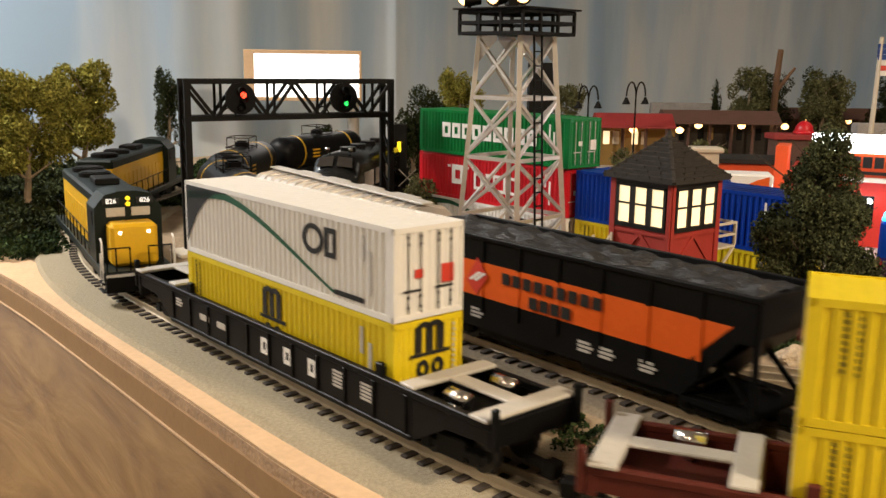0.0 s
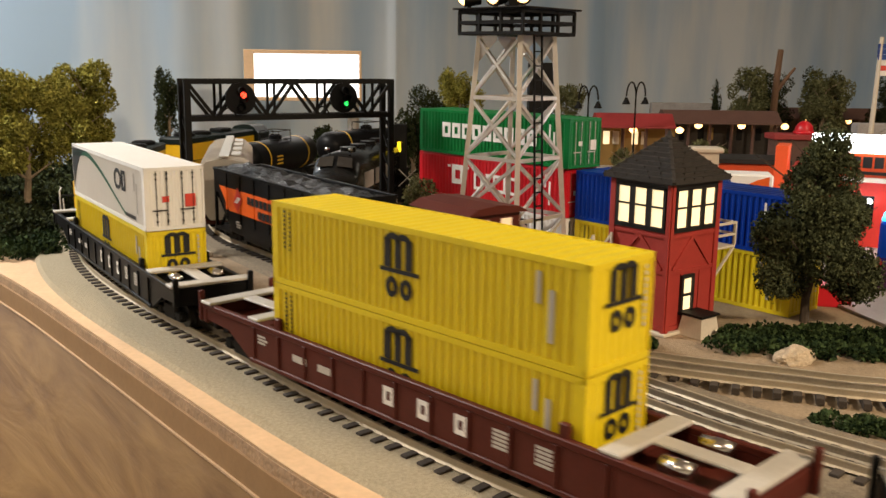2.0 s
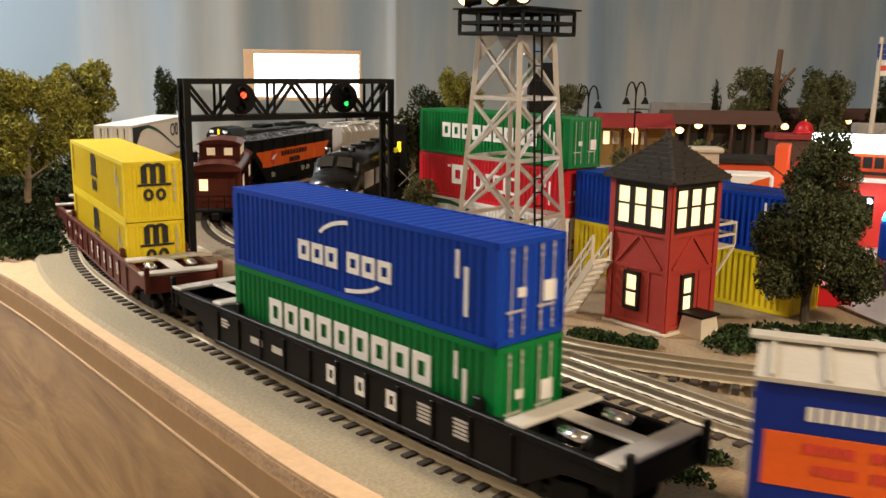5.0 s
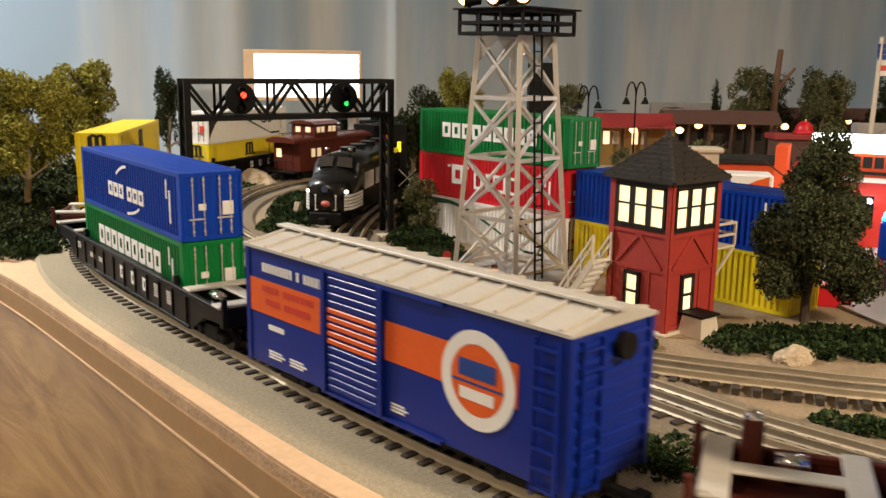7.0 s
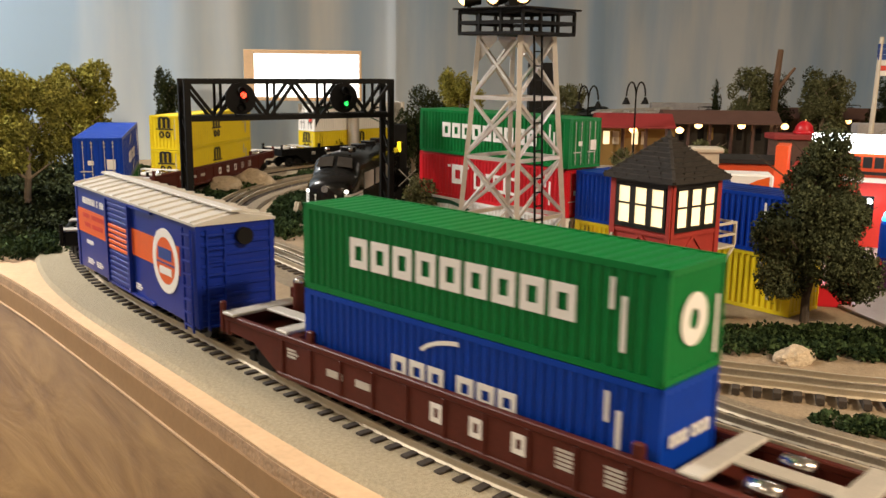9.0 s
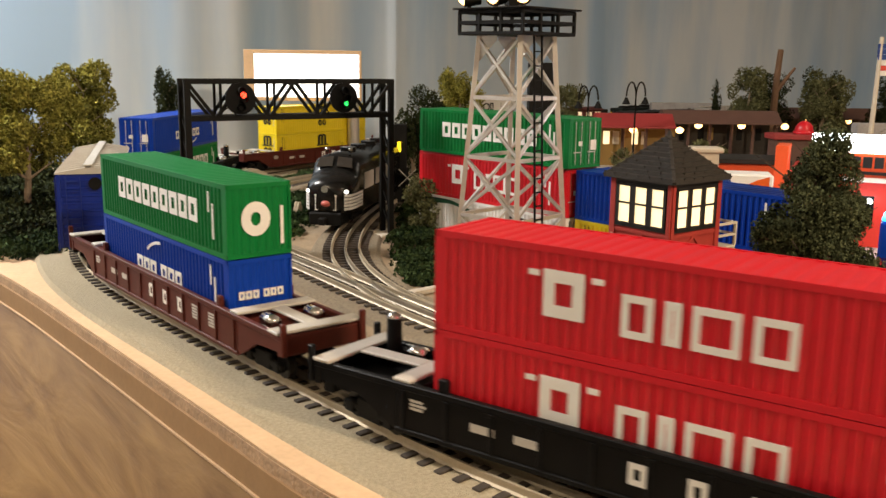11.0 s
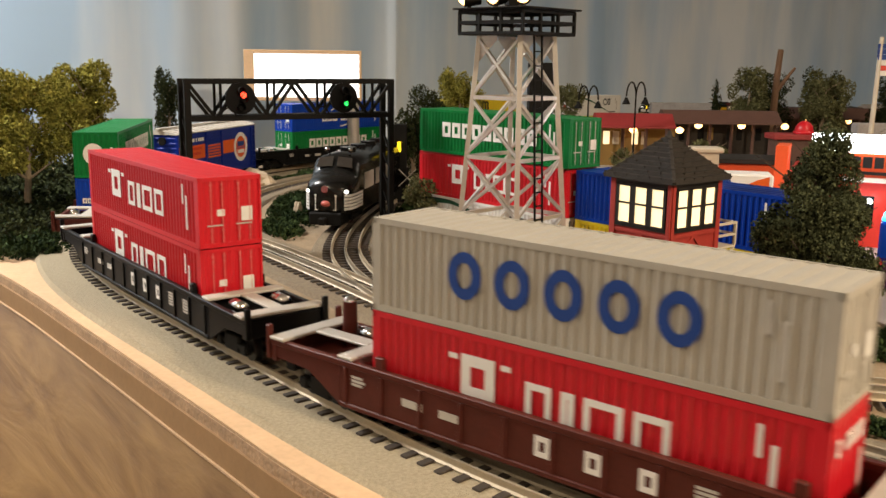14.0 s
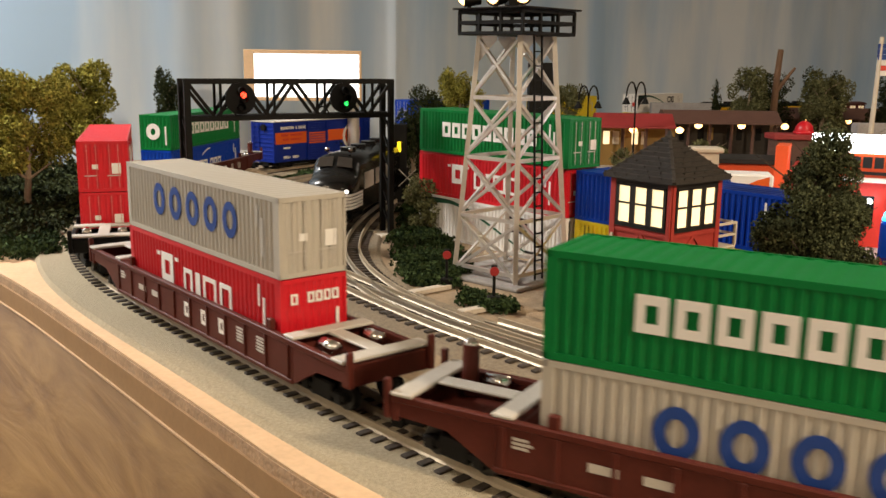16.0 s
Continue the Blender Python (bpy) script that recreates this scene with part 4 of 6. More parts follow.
def open_hopper(label):
    root = thing("hopper_car", label, "freight car")
    L, W = 0.148, 0.031
    bm = bmesh.new()
    for s in (-1, 1):
        bm_box(bm, -L, L, *sorted((s * (W - 0.0015), s * W)), 0.062, 0.087)
        pts = [(-L + 0.012, 0.062), (L - 0.012, 0.062), (0.1, 0.024), (-0.1, 0.024)]
        va = [bm.verts.new((x, s * (W - 0.0015), z)) for x, z in pts]
        vb = [bm.verts.new((x, s * W, z)) for x, z in pts]
        bm.faces.new(va)
        bm.faces.new(vb)
        for i in range(4):
            bm.faces.new((va[i], vb[i], vb[(i + 1) % 4], va[(i + 1) % 4]))
        bm_box(bm, -L, L, *sorted((s * (W - 0.002), s * (W + 0.0015))), 0.085, 0.088, 0.0004)
    for e in (-1, 1):
        bm_box(bm, *sorted((e * (L - 0.0015), e * L)), -W, W, 0.066, 0.087)
        bm_box(bm, *sorted((e * (L - 0.002), e * (L + 0.001))), -W, W, 0.085, 0.088)
        for s in (-1, 1):
            bm_box(bm, *sorted((e * (L - 0.003), e * L)), *sorted((s * (W - 0.003), s * W)), 0.022, 0.086)
            bm_beam(bm, (e * (L - 0.002), s * W * 0.8, 0.024), (e * 0.105, s * W * 0.8, 0.062), 0.0025)
        bm_box(bm, *sorted((e * 0.1, e * L)), -W, W, 0.0215, 0.0245)
    for x in (-0.05, 0.05):
        bm_box(bm, x - 0.035, x + 0.035, -0.024, 0.024, 0.016, 0.026, 0.002)
    # sloping end sheets
    for e in (-1, 1):
        v = [bm.verts.new(p) for p in ((e * L, -W, 0.066), (e * L, W, 0.066), (e * 0.1, W, 0.026), (e * 0.1, -W, 0.026))]
        bm.faces.new(v)
    loose("body_panel", bm, BLACK, root)
    bm = bmesh.new()
    nx, ny = 60, 14
    g = [[bm.verts.new((-L + 0.002 + (2 * L - 0.004) * i / nx, -W + 0.002 + (2 * W - 0.004) * j / ny,
                        0.0835 + 0.006 * math.sin(math.pi * j / ny) + 0.0045 * noise.noise((i * 0.35, j * 0.35, 3)) + 0.002 * noise.noise((i * 1.3, j * 1.3, 7)))) for j in range(ny + 1)] for i in range(nx + 1)]
    for i in range(nx):
        for j in range(ny):
            bm.faces.new((g[i][j], g[i + 1][j], g[i + 1][j + 1], g[i][j + 1]))
    part("coal_load", bm, COAL, root, "heaped glossy black coal")
    for s in (-1, 1):
        face = Matrix.Translation((0, -W - 0.0001, 0)) if s < 0 else Matrix.Translation((0, W + 0.0001, 0)) @ Matrix.Rotation(math.pi, 4, "Z")
        bm = bmesh.new()
        flat_sign(bm, [(-0.132, 0.07), (-0.105, 0.046), (0.105, 0.046), (0.132, 0.07)])
        part("stripe", bm, ORANGE, root, "broad orange band", m=face)
        for i in range(7):
            x = -0.111 + i * 0.037
            bm = bmesh.new()
            bm_box(bm, x - 0.0016, x + 0.0016, -0.0010, 0, 0.0695, 0.086)
            bm_box(bm, x - 0.0016, x + 0.0016, -0.0010, 0, 0.036, 0.0465)
            rib = loose("rib", bm, BLACK, root, face)
            bm = bmesh.new()
            bm_box(bm, x - 0.0016, x + 0.0016, -0.0010, 0, 0.0466, 0.0694)
            part("rib_band", bm, ORANGE, rib)
        bm = bmesh.new()
        sign_blocks(bm, -0.052, 0.0592, 0.094, 0.0075, 9, 0.3)
        sign_blocks(bm, -0.025, 0.048, 0.04, 0.0075, 4, 0.22)
        part("marking", bm, INK, root, m=face @ Matrix.Translation((0, -0.0013, 0)))
        bm = bmesh.new()
        flat_sign(bm, [(-0.09, 0.056), (-0.079, 0.047), (-0.067, 0.061), (-0.078, 0.073)])
        part("emblem", bm, INK_RED, root, "tilted red badge", m=face @ Matrix.Translation((0, -0.0013, 0)))
        bm = bmesh.new()
        for q in (-0.0005, 0.0045):
            flat_sign(bm, [(-0.086 + q, 0.057), (-0.083 + q, 0.0565), (-0.073 + q, 0.063), (-0.076 + q, 0.0635)])
        part("emblem", bm, INK_WHITE, root, m=face @ Matrix.Translation((0, -0.0017, 0)))
        bm = bmesh.new()
        for x in (-0.085, 0.02, 0.038, 0.07):
            code_bars(bm, x, 0.036, 3, 0.013, 0.0016)
        tagged(part("code_panel", bm, GREY_DECK, root, m=face @ Matrix.Translation((0, -0.0004, 0))), kind="stuff")
    for ob in root.children_recursive:
        ob.data.transform(Matrix.Diagonal((1.02, 1, 1.09, 1)))
    for e in (-1, 1):
        coupler(root, e * 0.146, e)
        TRUCKS.append((root, wheel_truck(root, e * 0.118), e * 0.118))
    return root


def covered_hopper(label):
    root = thing("covered_hopper", label, "freight car")
    L, W = 0.15, 0.031
    bm = bmesh.new()
    prof = [(-0.018, 0.024), (-W, 0.042), (-W, 0.088), (-W * 0.7, 0.097), (0, 0.101), (W * 0.7, 0.097), (W, 0.088), (W, 0.042), (0.018, 0.024)]
    bm_loft(bm, [[(x, y, z) for y, z in prof] for x in (-L, L)])
    part("body", bm, SILVER, root)
    for i in range(17):
        x = -L + 0.006 + i * (2 * L - 0.012) / 16
        bm = bmesh.new()
        for s in (-1, 1):
            bm_beam(bm, (x, s * (W + 0.0006), 0.042), (x, s * (W + 0.0006), 0.088), 0.002)
            bm_beam(bm, (x, s * W, 0.0885), (x, s * W * 0.7, 0.0978), 0.002)
            bm_beam(bm, (x, s * W * 0.7, 0.0978), (x, 0, 0.1015), 0.002)
        part("rib", bm, SILVER, root)
    box_part("running_board", -L - 0.004, L + 0.004, -0.006, 0.006, 0.1025, 0.1045, ROOF_SILVER, root)
    for i in range(4):
        box_part("hatch", -0.12 + i * 0.065, -0.08 + i * 0.065, 0.008, 0.02, 0.0995, 0.1025, ROOF_SILVER, root)
    for s in (-1, 1):
        box_part("side_skirt", -L + 0.002, L - 0.002, *sorted((s * (W - 0.002), s * (W + 0.0004))), 0.028, 0.056, BROWN, root, 0.0004, "oxide brown lower side")
    box_part("underframe", -L, L, -0.029, 0.029, 0.02, 0.026, BROWN, root)
    for x in (-0.05, 0.05):
        bm = bmesh.new()
        bm_loft(bm, [[(x - a, -b_, z), (x + a, -b_, z), (x + a, b_, z), (x - a, b_, z)] for a, b_, z in ((0.045, 0.026, 0.042), (0.015, 0.015, 0.017))])
        part("outlet", bm, BROWN, root)
    for e in (-1, 1):
        coupler(root, e * 0.148, e)
        TRUCKS.append((root, wheel_truck(root, e * 0.118), e * 0.118))
    return root


def tank_car(label):
    root = thing("tank_car", label, "freight car")
    bm = bmesh.new()
    rings, R = [], 0.029
    for x, k in ((-0.122, 0.2), (-0.12, 0.55), (-0.114, 0.82), (-0.105, 0.97), (-0.098, 1), (0.098, 1), (0.105, 0.97), (0.114, 0.82), (0.12, 0.55), (0.122, 0.2)):
        rings.append([(x, math.cos(a) * R * k, 0.059 + math.sin(a) * R * k) for a in (2 * math.pi * i / 28 for i in range(28))])
    bm_loft(bm, rings)
    part("tank", bm, BLACK, root, "glossy black tank", True)
    for x in (-0.07, 0.07):
        bm = bmesh.new()
        bm_loft(bm, [[(x + q, math.cos(a) * r, 0.059 + math.sin(a) * r) for a in (2 * math.pi * i / 28 for i in range(28))] for q, r in ((-0.0012, R), (-0.001, R + 0.0004), (0.001, R + 0.0004), (0.0012, R))])
        part("band", bm, LOCO_YELLOW, root, "yellow band")
    bm = bmesh.new()
    bm_tube(bm, (0, 0, 0.085), (0, 0, 0.094), 0.011, n=16)
    bm_tube(bm, (0, 0, 0.094), (0, 0, 0.096), 0.008, n=16)
    part("dome", bm, BLACK, root)
    bm = bmesh.new()
    for x in (-0.022, 0.022):
        for y in (-0.017, 0.017):
            bm_tube(bm, (x, y, 0.082), (x, y, 0.102), 0.0008, n=5)
    for a, c in (((-0.022, -0.017), (0.022, -0.017)), ((-0.022, 0.017), (0.022, 0.017)), ((-0.022, -0.017), (-0.022, 0.017)), ((0.022, -0.017), (0.022, 0.017))):
        bm_tube(bm, (*a, 0.102), (*c, 0.102), 0.0008, n=5)
        bm_box(bm, min(a[0], c[0]) - 0.002, max(a[0], c[0]) + 0.002, min(a[1], c[1]) - 0.002, max(a[1], c[1]) + 0.002, 0.0865, 0.0878)
    part("platform_rail", bm, BLACK_FLAT, root)
    bm = bmesh.new()
    for i in range(3):
        sign_rect(bm, -0.05, 0.062 - i * 0.006, 0.02, 0.0025)
    part("marking", bm, LOCO_YELLOW, root, m=Matrix.Translation((0, R + 0.0002, 0)) @ Matrix.Rotation(math.pi, 4, "Z"))
    box_part("underframe", -0.13, 0.13, -0.014, 0.014, 0.022, 0.032, BLACK_FLAT, root)
    for e in (-1, 1):
        coupler(root, e * 0.128, e)
        TRUCKS.append((root, wheel_truck(root, e * 0.095), e * 0.095))
    return root


def caboose(label):
    root = thing("caboose", label, "freight car")
    L, W = 0.098, 0.03
    box_part("body", -L, L, -W, W, 0.026, 0.078, BROWN, root, 0.0008)
    bm = bmesh.new()
    n = 10
    prof = [(-W - 0.003, 0.077)] + [((W + 0.003) * -math.cos(math.pi * i / n), 0.079 + 0.0085 * math.sin(math.pi * i / n)) for i in range(n + 1)] + [(W + 0.003, 0.077)]
    bm_loft(bm, [[(x, y, z) for y, z in prof] for x in (-L - 0.018, L + 0.018)])
    part("roof", bm, BROWN, root, "curved oxide brown roof")
    box_part("cupola", -0.014, 0.052, -0.027, 0.027, 0.084, 0.107, BROWN, root)
    bm = bmesh.new()
    prof = [(-0.031, 0.1065), (-0.02, 0.1115), (0, 0.1135), (0.02, 0.1115), (0.031, 0.1065)]
    bm_loft(bm, [[(x, y, z) for y, z in prof] for x in (-0.019, 0.057)])
    part("cupola_roof", bm, BROWN, root)
    for s in (-1, 1):
        for x in (-0.078, -0.062, 0.045, 0.062):
            box_part("window", x - 0.005, x + 0.005, *sorted((s * W, s * (W + 0.0008))), 0.05, 0.065, DIM_WINDOW, root, 0, "lit pale window")
        for x in (-0.003, 0.009, 0.03, 0.042):
            box_part("window", x - 0.0045, x + 0.0045, *sorted((s * 0.027, s * 0.0276)), 0.092, 0.102, DIM_WINDOW, root, 0)
        for y in (-0.017, 0.006):
            box_part("window", *sorted((0.052, 0.0526) if s > 0 else (-0.014, -0.0146)), y, y + 0.011, 0.092, 0.102, DIM_WINDOW, root, 0)
        box_part("end_window", *sorted((s * L, s * (L + 0.0006))), -0.023, -0.012, 0.05, 0.065, LIT_WINDOW, root, 0, "yellow lit end window")
        box_part("end_door", *sorted((s * L, s * (L + 0.0006))), -0.007, 0.007, 0.03, 0.066, BROWN, root, 0)
        bm = bmesh.new()
        for i in range(23):
            x = -L + 0.004 + i * 0.0085
            bm_box(bm, x, x + 0.0007, *sorted((s * W, s * (W + 0.0005))), 0.027, 0.077)
        part("siding", bm, BROWN, root)
        bm = bmesh.new()
        bm_tube(bm, (-0.09, s * 0.024, 0.09), (0.09, s * 0.024, 0.09), 0.0007, n=5)
        for x in (-0.08, -0.04, 0.03, 0.08):
            bm_tube(bm, (x, s * 0.024, 0.083), (x, s * 0.024, 0.09), 0.0006, n=5)
        part("grab_rail", bm, BLACK_FLAT, root)
    for e in (-1, 1):
        box_part("platform", *sorted((e * L, e * (L + 0.018))), -W, W, 0.024, 0.0275, BLACK_FLAT, root)
        bm = bmesh.new()
        for y in (-0.026, -0.01, 0.01, 0.026):
            bm_tube(bm, (e * (L + 0.016), y, 0.027), (e * (L + 0.016), y, 0.045 if abs(y) < 0.02 else 0.077), 0.0008, n=5)
        bm_tube(bm, (e * (L + 0.016), -0.026, 0.045), (e * (L + 0.016), 0.026, 0.045), 0.0008, n=5)
        loose("end_rail", bm, BLACK_FLAT, root)
        coupler(root, e * 0.112, e)
        TRUCKS.append((root, wheel_truck(root, e * 0.07, wb=0.03), e * 0.07))
    box_part("underframe", -L, L, -0.02, 0.02, 0.019, 0.0262, BLACK_FLAT, root)
    return root


# ---------- the outer train, from its head ----------
D_WELL, D_BOX, OUT_SPEED, S_START = 0.4652, 0.3158, 0.17243, 0.2787
# the train runs a little unevenly: seconds and metres ahead of an even run
DRIFT = ((0, 1.5, 3, 4.5, 6.5, 8, 9.5, 11.5, 13, 14.5, 16), (0, -0.0038, -0.0039, -0.0039, -0.0093, -0.0088, 0.0003, 0.0030, -0.0003, -0.0018, -0.0016))


def gone(t):
    return OUT_SPEED * t + float(np.mean([np.interp(t + q, *DRIFT) for q in (-0.5, 0, 0.5)]))



HUE = {"yellow": "yellow", "white": "white", "green": "green", "blue": "blue", "red": "red", "grey": "grey"}
MARKS = {"badge": "black arched badge", "swoosh": "dark swoosh stripe", "blocks_nine": "white block lettering", "arcs": "white blocks and arcs", "blocks_five": "white serif blocks",
         "rings": "dark blue ring lettering"}


def stacked_car(car_colour, low, top, turned=(False, False)):
    tag = f"{car_colour if car_colour == 'black' else 'oxide brown'} well car carrying a {HUE[low[1]]} and a {HUE[top[1]]} container"
    names = [f"ribbed {HUE[c]} container with {MARKS[k]} {w}" for (k, c), w in ((low, "in a well car"), (top, "stacked on top"))]
    return stack((low[1], top[1]), (low[0], top[0]), names, car_colour, tag, turned)


TRAIN = []
for centre, args in ((-0.0002, ("black", ("badge", "yellow"), ("swoosh", "white"))),
                     (-0.0012 - D_WELL, ("brown", ("badge", "yellow"), ("badge", "yellow"))),
                     (-0.0007 - 2 * D_WELL, ("black", ("blocks_nine", "green"), ("arcs", "blue"))),
                     (0.0005 - 3 * D_WELL - D_BOX, ("brown", ("arcs", "blue"), ("blocks_nine", "green"), (True, True))),
                     (-0.0019 - 4 * D_WELL - D_BOX, ("black", ("blocks_five", "red"), ("blocks_five", "red"))),
                     (-0.0002 - 5 * D_WELL - D_BOX, ("brown", ("blocks_five", "red"), ("rings", "grey"), (True, False))),
                     (-6 * D_WELL - D_BOX, ("brown", ("rings", "grey"), ("blocks_nine", "green")))):
    car, load = stacked_car(*args)
    TRAIN.append((OUTER, S_START + centre, 0.170, car, load))
TRAIN.append((OUTER, S_START + 0.0040 - 2.5 * D_WELL - D_BOX / 2, 0.1, box_car("blue box car with an orange band and silver roof"), []))
loco = diesel("yellow and dark green hood diesel with lit number boards")
TRAIN.append((OUTER, S_START + D_WELL / 2 + 0.203, 0.105, loco, []))
lead = FLIPPED = diesel("leading yellow and dark green hood diesel")
TRAIN.append((OUTER, S_START + D_WELL / 2 + 0.58, 0.105, lead, []))

# ---------- the inner train ----------
IN_START, IN_SPEED = 0.69, 0.2165


def inner_gone(t):
    return IN_SPEED * t



TRAIN.append((INNER, IN_START, 0.118, open_hopper("black hopper car with orange band and coal load"), []))
TRAIN.append((INNER, IN_START - 0.283, 0.07, caboose("oxide brown caboose with lit windows"), []))
TRAIN.append((INNER, IN_START + 0.335, 0.118, covered_hopper("weathered silver covered hopper car"), []))
for i in range(3):
    TRAIN.append((INNER, IN_START + 0.645 + i * 0.285, 0.095, tank_car("glossy black tank car with yellow bands"), []))


def place_on(line, s, half):
    a, c = spot(line, s + half), spot(line, s - half)
    d = c - a
    mid = (a + c) / 2
    return Matrix.Translation((mid.x, mid.y, 0)) @ Matrix.Rotation(math.atan2(d.y, d.x), 4, "Z")


FACING = {True: Matrix.Rotation(math.pi, 4, "Z"), False: Matrix()}


def motions():
    times = [i * 0.5 for i in range(33)]
    for line, s0, half, car, load in TRAIN:
        way = gone if line is OUTER else inner_gone
        walk(car, [(t, place_on(line, s0 + way(t), half) @ FACING[car is FLIPPED]) for t in times])
        for box, z in load:
            walk(box, [(t, place_on(line, s0 + way(t), half) @ Matrix.Translation((0, 0, z))) for t in times])
        for owner, truck, x in TRUCKS:
            if owner is car:
                rows = []
                for t in times:
                    s = s0 + way(t) - (-x if car is FLIPPED else x)
                    d = spot(line, s - 0.015) - spot(line, s + 0.015)
                    body = place_on(line, s0 + way(t), half).to_euler().z
                    turn = math.atan2(d.y, d.x) - body
                    turn = (turn + math.pi) % (2 * math.pi) - math.pi
                    rows.append((t, Matrix.Translation((x, 0, RAIL_TOP)) @ Matrix.Rotation(turn, 4, "Z")))
                walk(truck, rows)
# ---------- foliage ----------
def foliage(points, size, seed):
    """Many small ragged foam tufts, each a crumpled clump of four facets."""
    rng = np.random.default_rng(seed)
    p = np.asarray(points)
    n = len(p)
    q = rng.normal(size=(n, 5, 3))
    q /= np.linalg.norm(q, axis=2)[:, :, None]
    q *= (size * rng.uniform(0.55, 1.35, (n, 1, 1))) * rng.uniform(0.5, 1.1, (n, 5, 1))
    verts = (p[:, None, :] + q).reshape(-1, 3)
    tri = np.array([[0, 1, 2], [0, 2, 3], [0, 3, 4], [1, 4, 2]])
    faces = (np.arange(n)[:, None, None] * 5 + tri[None]).reshape(-1, 3)
    me = bpy.data.meshes.new("foliage")
    me.from_pydata(verts.tolist(), [], faces.tolist())
    return me


def lumpy_points(n, centre, radii, seed, lumps=14, cone=0.0):
    """Points in the shells of the lumps that make up a crown."""
    rng = np.random.default_rng(seed)
    cs, rs = [], []
    while len(cs) < lumps:
        q = rng.uniform(-1, 1, 3)
        w = 1 - cone * (q[2] + 1) / 2
        if np.hypot(q[0], q[1]) < 0.74 * w and abs(q[2]) < 0.82:
            cs.append(q)
            rs.append(rng.uniform(0.24, 0.4) * (1 - 0.5 * cone * (q[2] + 1) / 2))
    cs, rs = np.array(cs), np.array(rs)
    k = rng.choice(lumps, n, p=rs ** 2 / np.sum(rs ** 2))
    d = rng.normal(size=(n, 3))
    d /= np.linalg.norm(d, axis=1)[:, None]
    ripple = 1 + 0.12 * np.sin(d[:, :1] * 9 + k[:, None]) * np.sin(d[:, 2:] * 8 + 2 * k[:, None])
    return np.asarray(centre) + (cs[k] + d * rs[k][:, None] * ripple * rng.uniform(0.6, 1.06, (n, 1))) * np.asarray(radii)


def tree(name, label, x, y, base, height, radius, leaf, seed, n=2600, size=0.006, cone=0.0, lean=0.0, trunk=0.006, bark=None):
    root = thing(name, label, "tree", Matrix.Translation((x, y, 0)))
    rng = random.Random(seed)
    bm = bmesh.new()
    prev, pr = Vector((0, 0, -0.002)), trunk
    top = height * 0.8
    for i in range(1, 7):
        q = Vector((lean * i / 6 + rng.uniform(-0.004, 0.004), rng.uniform(-0.004, 0.004), top * i / 6))
        r = trunk * (1 - 0.13 * i)
        bm_tube(bm, prev, q, pr, r, 8)
        if i >= 2:
            for k in range(3):
                a = rng.uniform(0, 6.28)
                tip = q + Vector((math.cos(a), math.sin(a), 0.7)) * radius * rng.uniform(0.5, 0.85)
                bm_tube(bm, q, tip, r * 0.5, r * 0.15, 5)
        prev, pr = q, r
    part("trunk", bm, bark or BARK, root)
    c = (lean * 0.8, 0, (base + height) / 2)
    n, size = (int(n * 4.2), size * 0.5) if n < 8000 else (n, size)
    me = foliage(lumpy_points(n, c, (radius, radius, (height - base) / 2), seed, 30, cone), size, seed)
    me.materials.append(leaf)
    shared("crown", me, root, Matrix())
    return root


def shrub_bed(label, corners, n, size, seed, height=0.014, material=None):
    """Shrubs on a patch of ground bounded by four corners."""
    rng = np.random.default_rng(seed)
    a, b_, c, d = [np.array(q) for q in corners]
    n, size = int(n * 1.9), size * 0.78
    hills = [(rng.uniform(), rng.uniform(), rng.uniform(0.35, 1.0)) for _ in range(int(8 + n / 75))]
    pts = []
    for i in range(n):
        u, v, k = hills[rng.integers(len(hills))]
        p = (a * (1 - u) + b_ * u) * (1 - v) + (d * (1 - u) + c * u) * v
        q = rng.normal(size=3)
        q /= np.linalg.norm(q)
        r = height * (0.4 + 0.6 * k)
        pts.append((p[0] + q[0] * r * 1.2, p[1] + q[1] * r * 1.2, 0.002 + abs(q[2]) * r * rng.uniform(0.75, 1.1)))
    me = foliage(pts, size, seed)
    me.materials.append(material or SHRUB)
    return tagged(new("shrub_bed", me), label, "shrubs", kind="stuff")


TREE_GREEN = mat("grey_green_leaf_foam", (0.045, 0.056, 0.026), 0.9, 0, 0.5, 50, 0, 400, second=(0.12, 0.135, 0.065), island=0.45, spec=0.1)
tree("tree", "olive-yellow model tree with bare branching trunk", -0.575, 1.262, 0.068, 0.2, 0.064, LEAF_OLIVE, 1, 5600, 0.0056)
tree("tree", "green-yellow model tree behind the curve", -0.583, 1.5, 0.07, 0.204, 0.062, LEAF_OLIVE, 2, 5600, 0.006)
tree("tree", "dark green tree at the layout's edge", -0.69, 1.32, 0.02, 0.16, 0.05, LEAF_DARK, 3, 2000, 0.006)
tree("tree", "dark slender tree behind the signal bridge", -0.525, 1.76, 0.06, 0.192, 0.026, LEAF_DARK, 4, 1500, 0.005)
tree("tree", "dark green bushy tree by the curve", -0.66, 1.12, 0.01, 0.12, 0.05, LEAF_DARK, 31, 1800, 0.006)
tree("tree", "yellow-green rounded tree behind the containers", 0.035, 2.05, 0.09, 0.205, 0.05, LEAF_OLIVE, 5, 2000, 0.006)
tree("tree", "dark green tree behind the containers", -0.045, 1.95, 0.03, 0.165, 0.05, LEAF_DARK, 6, 1800, 0.006)
tree("tree", "dark green tree behind the light tower", 0.27, 2.05, 0.05, 0.17, 0.04, LEAF_GREEN, 7, 1500, 0.006)
tree("bush", "rounded dark olive bush beside the spur", -0.012, 1.19, 0.006, 0.074, 0.042, LEAF_GREEN, 8, 3600, 0.0042)
